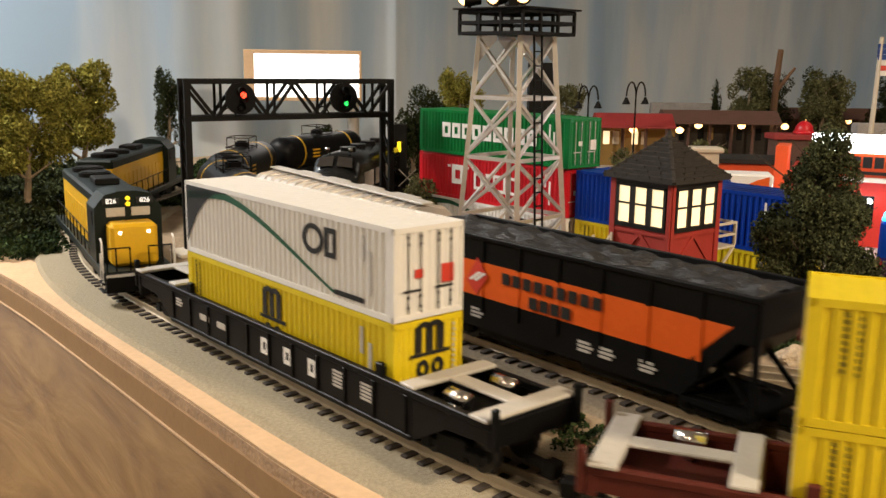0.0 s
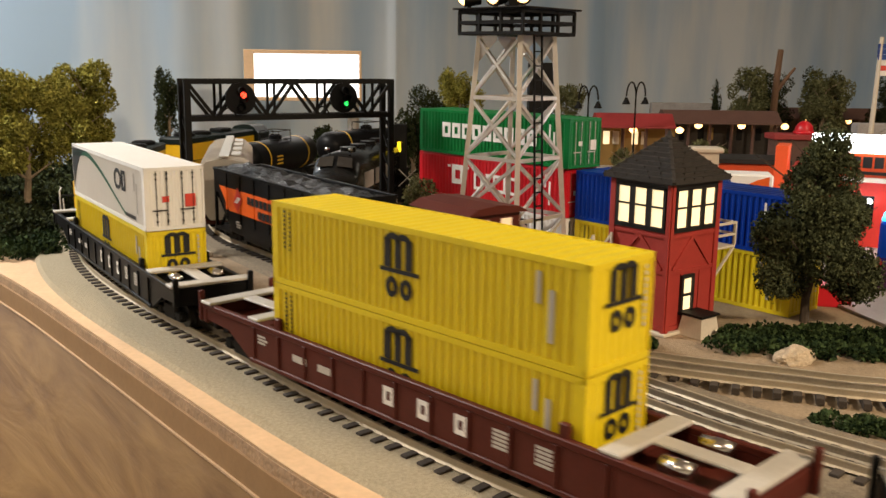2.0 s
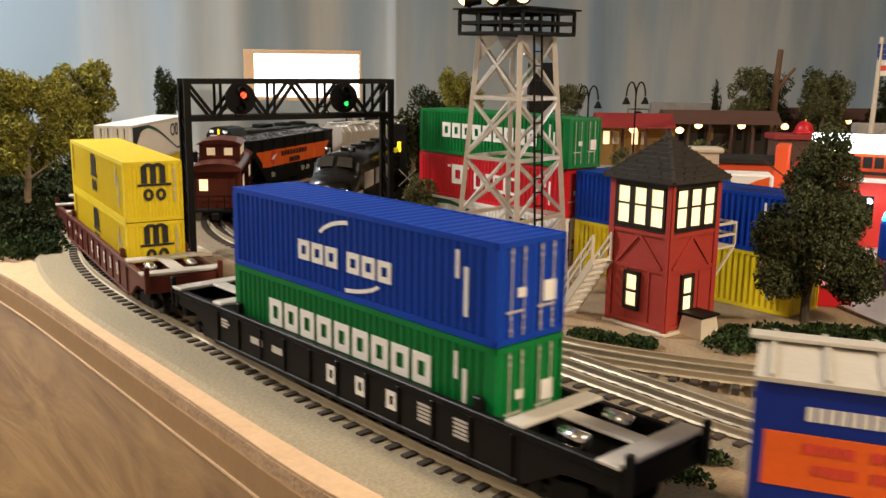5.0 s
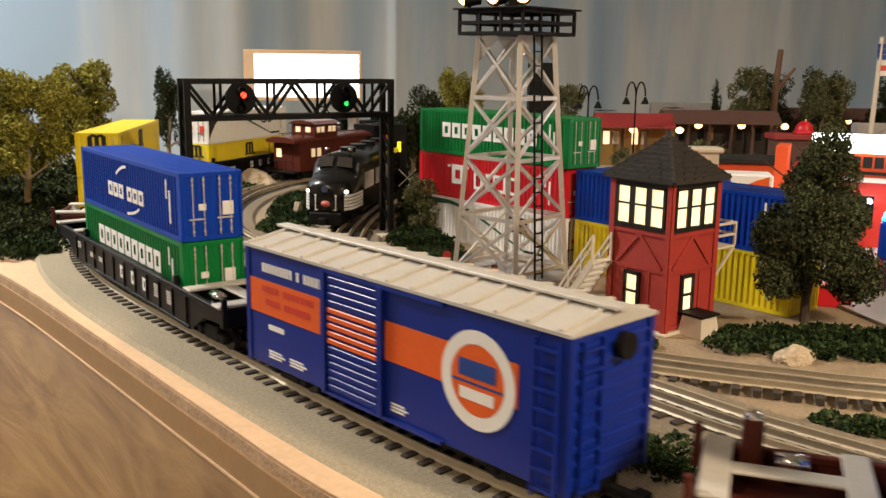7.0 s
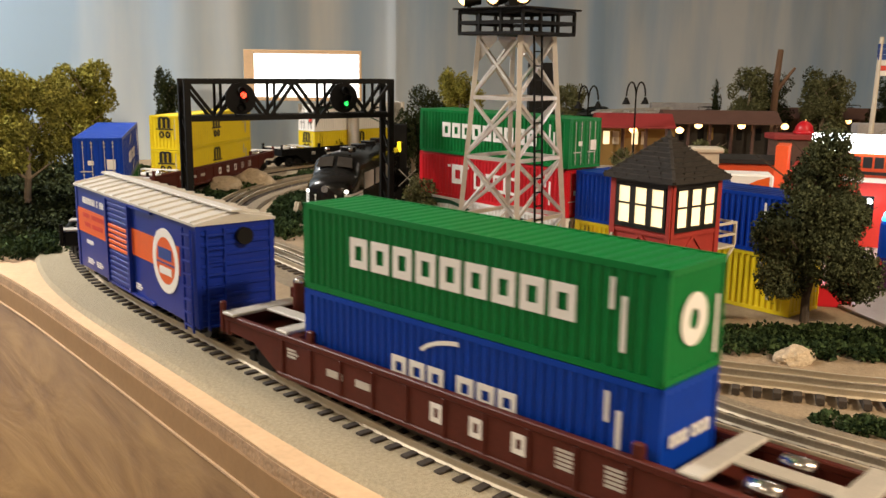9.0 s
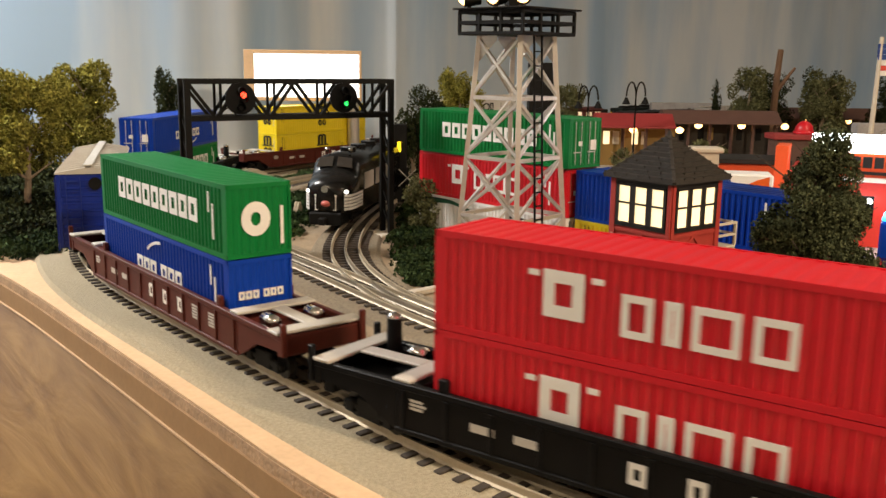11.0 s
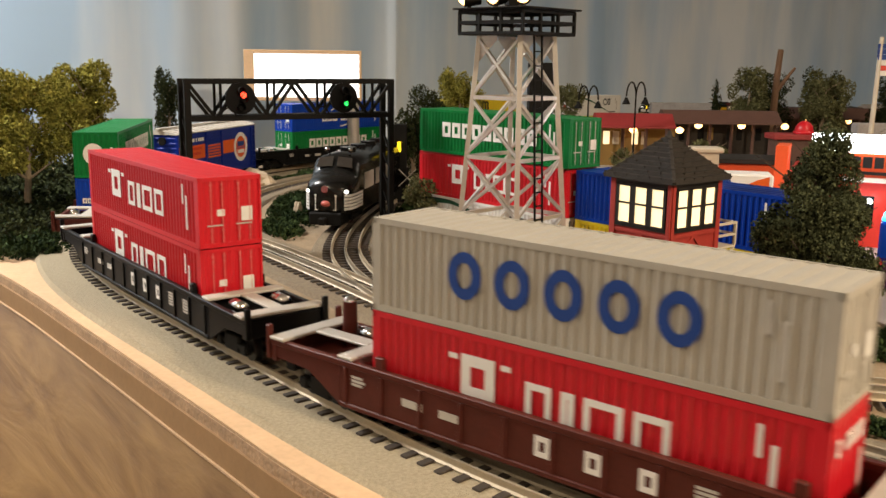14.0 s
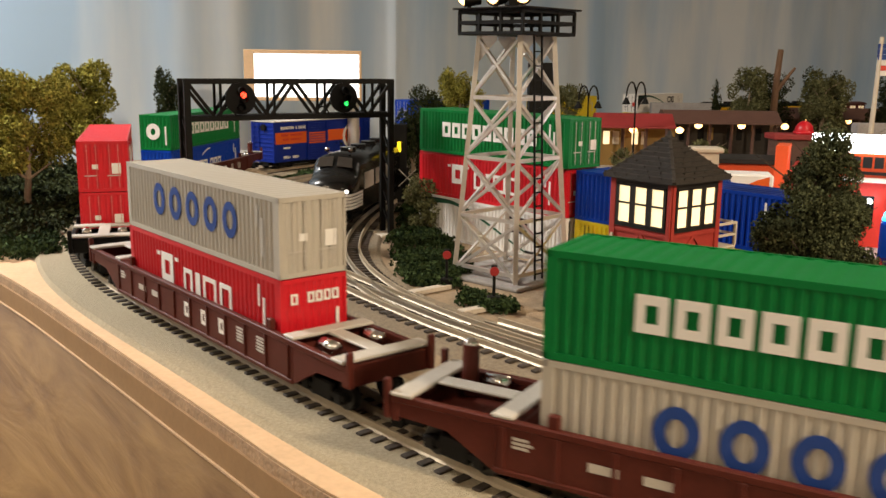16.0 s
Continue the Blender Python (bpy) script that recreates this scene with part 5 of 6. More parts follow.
tree("bush", "dark shrub beside the container stack", -0.045, 1.45, 0.01, 0.15, 0.03, LEAF_DARK, 9, 1800, 0.005)
tree("bush", "dark round bush under the billboard", -0.245, 1.93, 0.01, 0.082, 0.034, LEAF_DARK, 10, 1500, 0.005)
tree("tree", "dense dark green tree beside the yellow container", 0.318, 0.780, 0.026, 0.166, 0.064, TREE_GREEN, 11, 42000, 0.002, 0.7, trunk=0.0042, bark=DARK_BARK)
# Green leaf instead of olive: the dim light here is put into the colour.
tree("tree", "olive tree by the depot", 0.70, 2.15, 0.06, 0.207, 0.05, LEAF_GREEN, 12, 1900, 0.0065)
tree("tree", "slender dark fir by the depot", 0.655, 2.25, 0.03, 0.198, 0.02, LEAF_DARK, 13, 1100, 0.005, 0.6)
# Again a darker leaf colour in place of weaker light.
tree("tree", "broad olive-green tree behind the red building", 0.875, 2.15, 0.07, 0.205, 0.06, LEAF_GREEN, 14, 2200, 0.0065)
tree("tree", "dark tree behind the dead trunk", 0.80, 2.3, 0.06, 0.2, 0.06, LEAF_DARK, 15, 1800, 0.006)
tree("tree", "dark tree behind the flagpole", 1.05, 2.2, 0.05, 0.2, 0.05, LEAF_DARK, 16, 1800, 0.006)
tree("tree", "dark tree between depot and building", 0.95, 2.35, 0.06, 0.205, 0.05, LEAF_DARK, 17, 1600, 0.006)
tree("bush", "green bush before the depot", 0.34, 1.72, 0.005, 0.062, 0.034, LEAF_GREEN, 18, 1300, 0.005)
tree("bush", "green bush beside the platform", 0.53, 1.85, 0.005, 0.068, 0.042, LEAF_GREEN, 19, 1500, 0.005)

shrub_bed("dark green shrubs along the board's rim", [(-0.475, 0.985), (-0.435, 1.02), (-0.56, 1.22), (-0.60, 1.12)], 2600, 0.0042, 21, 0.016)
shrub_bed("dark green shrubs at the outer curve", [(-0.49, 1.05), (-0.50, 1.35), (-0.62, 1.62), (-0.80, 1.2)], 9000, 0.006, 32, 0.024, LEAF_DARK)
shrub_bed("dark brush at the backdrop's foot", [(-0.64, 1.5), (-0.58, 1.8), (-1.1, 1.7), (-1.0, 1.45)], 5000, 0.008, 47, 0.03, LEAF_DARK)
shrub_bed("dark green shrubs inside the spur", [(-0.035, 0.90), (0.012, 0.875), (0.03, 1.02), (-0.06, 1.06)], 4200, 0.0034, 22, 0.011)
shrub_bed("dark green shrubs before the light tower", [(0.02, 0.82), (0.055, 0.79), (0.068, 0.815), (0.02, 0.86)], 1300, 0.0034, 23, 0.009)
shrub_bed("dark green shrubs along the siding", [(0.10, 0.722), (0.165, 0.69), (0.175, 0.70), (0.115, 0.735)], 1400, 0.0028, 24, 0.006)
shrub_bed("dark green shrubs before the yellow container", [(0.205, 0.69), (0.36, 0.668), (0.39, 0.74), (0.24, 0.735)], 4600, 0.0034, 25, 0.0105)
shrub_bed("low shrubs between siding and main line", [(0.225, 0.545), (0.33, 0.46), (0.33, 0.50), (0.245, 0.558)], 1400, 0.003, 26, 0.007)
shrub_bed("dark green shrubs between the main lines", [(0.055, 0.506), (0.079, 0.552), (0.163, 0.487), (0.128, 0.444)], 1500, 0.003, 27, 0.0085)
shrub_bed("green shrubs inside the inner curve", [(-0.235, 1.17), (-0.185, 1.12), (-0.19, 1.5), (-0.255, 1.45)], 4200, 0.004, 28, 0.012)
shrub_bed("green shrubs beside the parked locomotive", [(-0.19, 1.5), (-0.12, 1.58), (-0.03, 1.78), (-0.14, 1.72)], 2600, 0.005, 41, 0.012)
shrub_bed("dark shrubs between spur and containers", [(-0.06, 1.08), (0.02, 1.05), (-0.02, 1.35), (-0.06, 1.38)], 3400, 0.004, 42, 0.012)
shrub_bed("dark grass along the outer curve", [(-0.43, 1.35), (-0.38, 1.35), (-0.30, 1.62), (-0.36, 1.66)], 2400, 0.005, 43, 0.01)
shrub_bed("dark shrubs behind the outer curve", [(-0.55, 1.5), (-0.48, 1.6), (-0.42, 2.0), (-0.62, 1.8)], 2600, 0.006, 44, 0.016)
shrub_bed("dark shrubs before the depot", [(0.2, 1.35), (0.6, 1.3), (0.7, 1.75), (0.25, 1.75)], 4200, 0.006, 45, 0.012)
shrub_bed("dark shrubs around the far platforms", [(0.3, 2.15), (1.4, 1.9), (1.6, 2.7), (0.6, 2.45)], 5000, 0.008, 46, 0.016)
shrub_bed("low grass between the far tracks", [(-0.34, 1.60), (-0.25, 1.76), (-0.10, 1.97), (-0.22, 1.93)], 2200, 0.005, 29, 0.009)
shrub_bed("low grass beyond the spur", [(-0.06, 1.55), (0.2, 1.55), (0.3, 2.0), (0.05, 2.0)], 2200, 0.006, 30, 0.012)


def boulder(label, x, y, rx, ry, rz, seed):
    bm = bmesh.new()
    bmesh.ops.create_icosphere(bm, subdivisions=4, radius=1)
    for v in bm.verts:
        n = noise.fractal(v.co * 1.4 + Vector((seed, 0, 0)), 1.0, 2.0, 4)
        v.co = v.co * (1 + 0.22 * n)
        v.co = Vector((v.co.x * rx, v.co.y * ry, max(v.co.z, -0.25) * rz))
    return tagged(part("boulder", bm, ROCK, m=pose(x, y, rz * 0.2, 0, 0, seed * 37)), label, "rock")


boulder("pale tan boulder among shrubs", 0.270, 0.672, 0.0205, 0.012, 0.009, 1)
boulder("tan boulder beside the track", 0.36, 0.66, 0.012, 0.01, 0.012, 2)
boulder("tan rock ledge inside the outer curve", -0.365, 1.53, 0.05, 0.03, 0.022, 3)
boulder("tan rock ledge inside the outer curve", -0.33, 1.60, 0.04, 0.025, 0.026, 4)
boulder("small upright stone in the shrubs", -0.208, 1.30, 0.007, 0.007, 0.018, 5)
boulder("brown rock behind the trees", -0.53, 1.42, 0.035, 0.03, 0.035, 6)
boulder("small pale stone among shrubs", -0.05, 0.985, 0.01, 0.006, 0.004, 7)


# ---------- signal bridge ----------
def signal_bridge():
    a, c = Vector((-0.289, 1.031, 0)), Vector((-0.073, 1.165, 0))
    span = (c - a).length
    root = thing("signal_bridge", "black steel truss signal bridge over two tracks", "signal bridge",
                 Matrix.Translation(a) @ Matrix.Rotation(math.atan2(c.y - a.y, c.x - a.x), 4, "Z"))
    z0, z1, w = 0.154, 0.195, 0.011
    for x in (0.0, span):
        for s in (-1, 1):
            box_part("post", x - 0.0035, x + 0.0035, s * w - 0.0028, s * w + 0.0028, 0.004, z1, BLACK_FLAT, root)
        for i in range(6):
            bm = bmesh.new()
            zz = 0.012 + i * 0.024
            bm_beam(bm, (x, -w, zz), (x, w, zz + 0.024), 0.0022)
            part("lattice", bm, BLACK_FLAT, root)
        box_part("footing", x - 0.018, x + 0.018, -0.022, 0.022, 0.0, 0.0045, CREAM, root, 0.001, "pale concrete footing")
    for s in (-1, 1):
        for z in (z0, z1):
            box_part("chord", -0.004, span + 0.004, s * w - 0.002, s * w + 0.002, z - 0.0028, z + 0.0028, BLACK_FLAT, root)
        n = 8
        for i in range(n):
            x0, x1 = span * i / n, span * (i + 1) / n
            bm = bmesh.new()
            up = i % 2 == 0
            bm_beam(bm, (x0, s * w, z1 if up else z0), (x1, s * w, z0 if up else z1), 0.0034)
            part("brace", bm, BLACK_FLAT, root)
            bm = bmesh.new()
            xv = x1 if up else x0 + 0.0
            bm_beam(bm, (xv + 0.006, s * w, z0), (xv + 0.006, s * w, z1), 0.0026)
            part("brace", bm, BLACK_FLAT, root)
    bm = bmesh.new()
    bm_box(bm, 0, span, -w, w, z0 + 0.0028, z0 + 0.0036)
    part("catwalk", bm, BLACK_FLAT, root)
    for x, lamp, dz in ((0.059, RED_LAMP, 0.004), (0.187, GREEN_LAMP, -0.007)):
        bm = bmesh.new()
        bm_tube(bm, (x, -w - 0.004, 0.176), (x, -w - 0.0065, 0.176), 0.0178, n=28)
        bm_tube(bm, (x, -w - 0.002, 0.176), (x, -w - 0.004, 0.176), 0.01, n=16)
        head = part("signal_head", bm, BLACK, root, "round black signal target")
        for i in range(3):
            q = 0.185 - i * 0.009
            bm = bmesh.new()
            bm_tube(bm, (x + 0.003 * (i == 1) + 0.0, -w - 0.0065, q), (x + 0.003 * (i == 1), -w - 0.0125, q), 0.0042, n=12, cap=False)
            part("hood", bm, BLACK_FLAT, head)
        bm = bmesh.new()
        bm_ball(bm, (x + 0.003, -w - 0.0075, 0.176 + dz), 0.0034 if lamp is RED_LAMP else 0.0026, 2)
        part("lamp", bm, lamp, head, "glowing signal lamp", True)
    for x in (0.035, 0.15):
        bm = bmesh.new()
        pts = [Vector((x + 0.02 * t / 6, -w - 0.003, 0.156 + 0.010 * math.sin(math.pi * t / 6))) for t in range(7)]
        for p, q in zip(pts, pts[1:]):
            bm_tube(bm, p, q, 0.0009, n=5)
        part("cable", bm, BLACK_FLAT, root)
    return root


signal_bridge()


# ---------- floodlight tower ----------
def light_tower():
    cx, cy, h = 0.071, 0.946, 0.246
    root = thing("floodlight_tower", "silver lattice floodlight tower with black platform", "light tower",
                 Matrix.Translation((cx, cy, 0)) @ Matrix.Rotation(radians(-44), 4, "Z"))
    b0, b1 = 0.0415, 0.0265
    half = lambda z: b0 + (b1 - b0) * z / h
    levels = [0.004, 0.065, 0.125, 0.185, h]
    corners = [(-1, -1), (1, -1), (1, 1), (-1, 1)]
    for sx, sy in corners:
        bm = bmesh.new()
        bm_beam(bm, (sx * b0, sy * b0, 0.003), (sx * b1, sy * b1, h), 0.0048)
        part("leg", bm, SILVER, root)
    for i in range(4):
        (ax, ay), (bx, by) = corners[i], corners[(i + 1) % 4]
        for z in levels[1:-1] + [0.012]:
            q = half(z)
            bm = bmesh.new()
            bm_beam(bm, (ax * q, ay * q, z), (bx * q, by * q, z), 0.0036)
            part("girt", bm, SILVER, root)
        for z0, z1 in zip(levels, levels[1:]):
            p, q = half(z0), half(z1)
            for m_, n_ in (((ax, ay), (bx, by)), ((bx, by), (ax, ay))):
                bm = bmesh.new()
                bm_beam(bm, (m_[0] * p, m_[1] * p, z0 + 0.003), (n_[0] * q, n_[1] * q, z1 - 0.003), 0.003)
                part("brace", bm, SILVER, root)
        q = half(h)
        bm = bmesh.new()
        v = [bm.verts.new(p_) for p_ in ((ax * q, ay * q, h), (ax * q * 0.55 + bx * q * 0.45, ay * q * 0.55 + by * q * 0.45, h), (ax * q, ay * q, h - 0.022))]
        r = bmesh.ops.extrude_face_region(bm, geom=[bm.faces.new(v)])
        for e in r["geom"]:
            if isinstance(e, bmesh.types.BMVert):
                e.co *= 0.985
        part("gusset", bm, SILVER, root)
    box_part("concrete_base", -0.056, 0.056, -0.056, 0.056, 0, 0.004, mat("grey_concrete", (0.3, 0.28, 0.26), 0.85, 0, 0.2, 60, 0.4, 400), root, 0.001, "grey concrete base")
    box_part("platform", -0.042, 0.042, -0.042, 0.042, h, h + 0.0035, BLACK_FLAT, root)
    for i in range(4):
        (ax, ay), (bx, by) = corners[i], corners[(i + 1) % 4]
        q = 0.0405
        for z in (h + 0.012, h + 0.0225):
            bm = bmesh.new()
            bm_beam(bm, (ax * q, ay * q, z), (bx * q, by * q, z), 0.0022, 0.0036)
            part("railing", bm, BLACK_FLAT, root)
        for t in (0, 0.33, 0.67):
            bm = bmesh.new()
            x, y = (ax + (bx - ax) * t) * q, (ay + (by - ay) * t) * q
            bm_beam(bm, (x, y, h + 0.003), (x, y, h + 0.0235), 0.0028)
            part("railing_post", bm, BLACK_FLAT, root)
    box_part("lamp_deck", -0.046, 0.046, -0.046, 0.046, h + 0.0245, h + 0.0262, BLACK_FLAT, root)
    for ax, ay in ((-1, -1), (1, -1), (-1, 1), (0.05, -1.0)):
        d = Vector((ax, ay, 0)).normalized()
        p = Vector((ax * 0.034, ay * 0.034, h + 0.036))
        bm = bmesh.new()
        bm_tube(bm, p - d * 0.012, p + d * 0.005, 0.006, 0.0092, 14)
        bm_tube(bm, p - Vector((0, 0, 0.011)), p, 0.002, n=6)
        lamp = part("floodlight", bm, BLACK_FLAT, root)
        bm = bmesh.new()
        bm_ball(bm, p + d * 0.0042, 0.0072, 2)
        part("bulb", bm, BULB, lamp, "glowing warm bulb", True)
    # ladder on the front face
    bm = bmesh.new()
    bm_beam(bm, (0.043, -0.012, 0.0), (0.032, -0.012, h), 0.0016)
    part("ladder_rail", bm, BLACK_FLAT, root)
    bm = bmesh.new()
    bm_beam(bm, (0.043, 0.0, 0.0), (0.032, 0.0, h), 0.0016)
    part("ladder_rail", bm, BLACK_FLAT, root)
    for i in range(17):
        z = 0.01 + i * 0.0138
        x = 0.043 - 0.011 * z / h
        bm = bmesh.new()
        bm_beam(bm, (x, -0.012, z), (x, 0.0, z), 0.0013)
        part("rung", bm, BLACK_FLAT, root)
    # control box hung inside the frame
    return root


light_tower()
bm = bmesh.new()
bm_box(bm, -0.02, 0.02, -0.008, 0.008, 0, 0.092, 0.001)
bm_box(bm, -0.018, 0.018, -0.01, 0.01, -0.11, 0.0)
tagged(part("equipment_cabinet", bm, BLACK_FLAT, m=pose(0.155, 1.52, 0.128, 0, 0, 10)), "tall flat black equipment cabinet behind the stack", "cabinet")


# ---------- switch cabin ----------
def switch_tower():
    p = Vector((0.1825, 0.7300, 0))
    turn = radians(38.5)
    root = thing("switch_tower", "barn-red two-storey switch tower with lit windows", "building", Matrix.Translation(p) @ Matrix.Rotation(turn, 4, "Z"))
    # local x runs along the window wall facing the siding, local y along the other wall
    A, B_, h1, h2 = 0.062, 0.060, 0.086, 0.1285
    bm = bmesh.new()
    bm_box(bm, 0, A, 0, B_, 0.002, h1, 0.0006)
    part("lower_storey", bm, BRICK_RED, root)
    box_part("foundation", -0.004, A + 0.004, -0.004, B_ + 0.004, 0, 0.003, CREAM, root)
    walls = {"s": (Matrix(), A), "w": (Matrix.Translation((0, B_, 0)) @ Matrix.Rotation(-math.pi / 2, 4, "Z"), B_)}
    for m_, w in walls.values():
        for x in (0.0, w):
            bm = bmesh.new()
            bm_box(bm, x - 0.0028, x + 0.0028, -0.0016, 0.002, 0.002, h2)
            part("corner_board", bm, BRICK_RED, root, m=m_)
        for z in (0.006, 0.053, h1 - 0.003):
            bm = bmesh.new()
            bm_box(bm, 0.0028, w - 0.0028, -0.0012, 0.001, z - 0.0016, z + 0.0016)
            part("trim_board", bm, BRICK_RED, root, m=m_)
        for x0, x1 in ((0.006, w / 2), (w - 0.006, w / 2)):
            bm = bmesh.new()
            bm_beam(bm, (x0, -0.0005, 0.055), (x1, -0.0005, h1 - 0.004), 0.003, 0.002, (0, 1, 0))
            part("brace", bm, BRICK_RED, root, m=m_)
        for i in range(2):
            x = w * (0.3 + 0.4 * i)
            bm = bmesh.new()
            bm_box(bm, x - 0.001, x + 0.001, -0.0008, 0.001, 0.006, 0.053)
            part("trim_board", bm, BRICK_RED, root, m=m_)
        # lower sash window
        x = w * 0.42
        bm = bmesh.new()
        for q in ((x - 0.0085, x - 0.0055), (x + 0.0055, x + 0.0085)):
            bm_box(bm, q[0], q[1], -0.0026, 0.0, 0.016, 0.049)
        for q in ((0.016, 0.0195), (0.0465, 0.0495), (0.0315, 0.0335)):
            bm_box(bm, x - 0.0085, x + 0.0085, -0.0026, 0.0, q[0], q[1])
        win = part("window", bm, TRIM_BLACK, root, "black sash window lit from inside", m=m_)
        for z0, z1 in ((0.0195, 0.0315), (0.0335, 0.0465)):
            box_part("pane", x - 0.0055, x + 0.0055, -0.0012, -0.0004, z0, z1, LIT_WINDOW, win, 0)
        # upper window band
        bm = bmesh.new()
        bm_box(bm, 0.0028, w - 0.0028, -0.0014, 0.001, h1, h1 + 0.003)
        box_part("window_head", 0.0028, w - 0.0028, -0.0014, 0.001, h2 - 0.007, h2 - 0.002, TRIM_BLACK, root, 0, m=m_)
        band = part("window_frame", bm, TRIM_BLACK, root, "black window band", m=m_)
        n = 3
        pitch = (w - 0.008) / n
        for i in range(n):
            x0, x1 = 0.004 + i * pitch, 0.004 + (i + 1) * pitch
            bm = bmesh.new()
            bm_box(bm, x0, x0 + 0.0026, -0.0022, 0.0, h1 + 0.002, h2 - 0.006)
            bm_box(bm, x1 - 0.0026, x1, -0.0022, 0.0, h1 + 0.002, h2 - 0.006)
            zc = (h1 + h2) / 2 - 0.001
            bm_box(bm, x0, x1, -0.0018, 0.0, zc - 0.0008, zc + 0.0008)
            bm_box(bm, x0, x1, -0.0022, 0.0, h1 + 0.002, h1 + 0.004)
            bm_box(bm, x0, x1, -0.0022, 0.0, h2 - 0.008, h2 - 0.006)
            part("mullion", bm, TRIM_BLACK, root, m=m_)
            for za, zb in ((h1 + 0.004, zc - 0.0008), (zc + 0.0008, h2 - 0.008)):
                bm = bmesh.new()
                bm_box(bm, x0 + 0.0026, x1 - 0.0026, -0.0009, -0.0001, za, zb)
                part("pane", bm, LIT_WINDOW, root, "glowing cream pane", m=m_)
    box_part("upper_storey", 0.001, A, 0.001, B_, h1, h2, BRICK_RED, root)
    # hipped shingle roof in courses
    ov, n = 0.0068, 9
    zt = h2 + 0.0325
    for i in range(n):
        t0, t1 = i / n, (i + 1) / n
        c = Vector((A / 2, B_ / 2))
        bm = bmesh.new()
        rings = []
        for t, z in ((t0, h2 - 0.002 + (zt - h2) * t0), (t0, h2 - 0.0002 + (zt - h2) * t0 + 0.0012), (t1, h2 - 0.002 + (zt - h2) * t1 + 0.0006)):
            k = 1 - t * 0.97
            hx, hy = (A / 2 + ov) * k, (B_ / 2 + ov) * k
            rings.append([(c.x + sx * hx, c.y + sy * hy, z) for sx, sy in corners4])
        bm_loft(bm, rings)
        part("roof_course", bm, SHINGLE, root)
        k = 1 - t0 * 0.97
        hx, hy = (A / 2 + ov) * k, (B_ / 2 + ov) * k
        rng = random.Random(i)
        for (ux, uy), (vx, vy) in zip(corners4, corners4[1:] + corners4[:1]):
            p0, p1 = Vector((c.x + ux * hx, c.y + uy * hy)), Vector((c.x + vx * hx, c.y + vy * hy))
            ln = (p1 - p0).length
            cnt = max(1, int(ln / 0.012))
            k1 = 1 - t1 * 0.97
            for j in range(cnt):
                a0, a1 = (j + 0.04) / cnt, (j + 0.96) / cnt
                lift = 0.0012 + rng.uniform(0, 0.0009)
                lo, hi = h2 - 0.0002 + (zt - h2) * t0 + 0.0012, h2 - 0.002 + (zt - h2) * t1 + 0.0010
                q0, q1 = p0 + (p1 - p0) * a0, p0 + (p1 - p0) * a1
                r0, r1 = c + (q0 - c) * (k1 / k), c + (q1 - c) * (k1 / k)
                bm = bmesh.new()
                base = [(q0.x, q0.y, lo), (q1.x, q1.y, lo), (r1.x, r1.y, hi), (r0.x, r0.y, hi)]
                upper = [(x_, y_, z_ + (lift if m2 < 2 else 0.0002)) for m2, (x_, y_, z_) in enumerate(base)]
                bm_loft(bm, [base, upper])
                part("shingle", bm, SHINGLE, root)
    for sx, sy in corners4:
        bm = bmesh.new()
        bm_beam(bm, (A / 2 + sx * (A / 2 + ov), B_ / 2 + sy * (B_ / 2 + ov), h2 - 0.0005), (A / 2, B_ / 2, zt + 0.0005), 0.003)
        part("ridge_cap", bm, SHINGLE, root)
    bm = bmesh.new()
    bm_tube(bm, (A / 2, B_ / 2, zt - 0.002), (A / 2, B_ / 2, zt + 0.005), 0.0035, 0.0012, 8)
    part("finial", bm, SHINGLE, root)
    # open stair rising along the wall towards the door, with rails
    for i in range(9):
        t = i / 8
        box_part("tread", -0.003 - 0.022, -0.003, B_ + 0.034 - 0.034 * t - 0.0035, B_ + 0.034 - 0.034 * t + 0.0035, 0.004 + 0.05 * t, 0.0058 + 0.05 * t, CREAM, root, 0.0003)
    for x in (-0.026, -0.003):
        bm = bmesh.new()
        bm_beam(bm, (x, B_ + 0.038, 0.001), (x, B_ - 0.002, 0.056), 0.0018, 0.006)
        part("stringer", bm, CREAM, root)
        for dz in (0.014, 0.022):
            bm = bmesh.new()
            bm_beam(bm, (x, B_ + 0.038, 0.001 + dz), (x, B_ - 0.002, 0.056 + dz), 0.0016, 0.002)
            part("stair_rail", bm, CREAM, root)
        for t in (0.0, 0.35, 0.7, 1.0):
            y, z = B_ + 0.038 - 0.04 * t, 0.001 + 0.055 * t
            box_part("baluster", x - 0.001, x + 0.001, y - 0.001, y + 0.001, z, z + 0.023, CREAM, root, 0)
    # small balcony on the far wall
    box_part("balcony_deck", A + 0.003, A + 0.034, 0.002, 0.04, 0.064, 0.066, CREAM, root)
    for y in (0.003, 0.039):
        for x in (A + 0.005, A + 0.033):
            box_part("balcony_post", x - 0.0011, x + 0.0011, y - 0.0011, y + 0.0011, 0.066, 0.087, CREAM, root, 0)
        for z in (0.075, 0.085):
            box_part("balcony_rail", A + 0.003, A + 0.034, y - 0.0011, y + 0.0011, z, z + 0.002, CREAM, root, 0)
        bm = bmesh.new()
        bm_beam(bm, (A, y, 0.035), (A + 0.032, y, 0.064), 0.002)
        part("balcony_brace", bm, CREAM, root)
    for z in (0.075, 0.085):
        box_part("balcony_rail", A + 0.0322, A + 0.0338, 0.004, 0.038, z, z + 0.002, CREAM, root, 0)
    return root


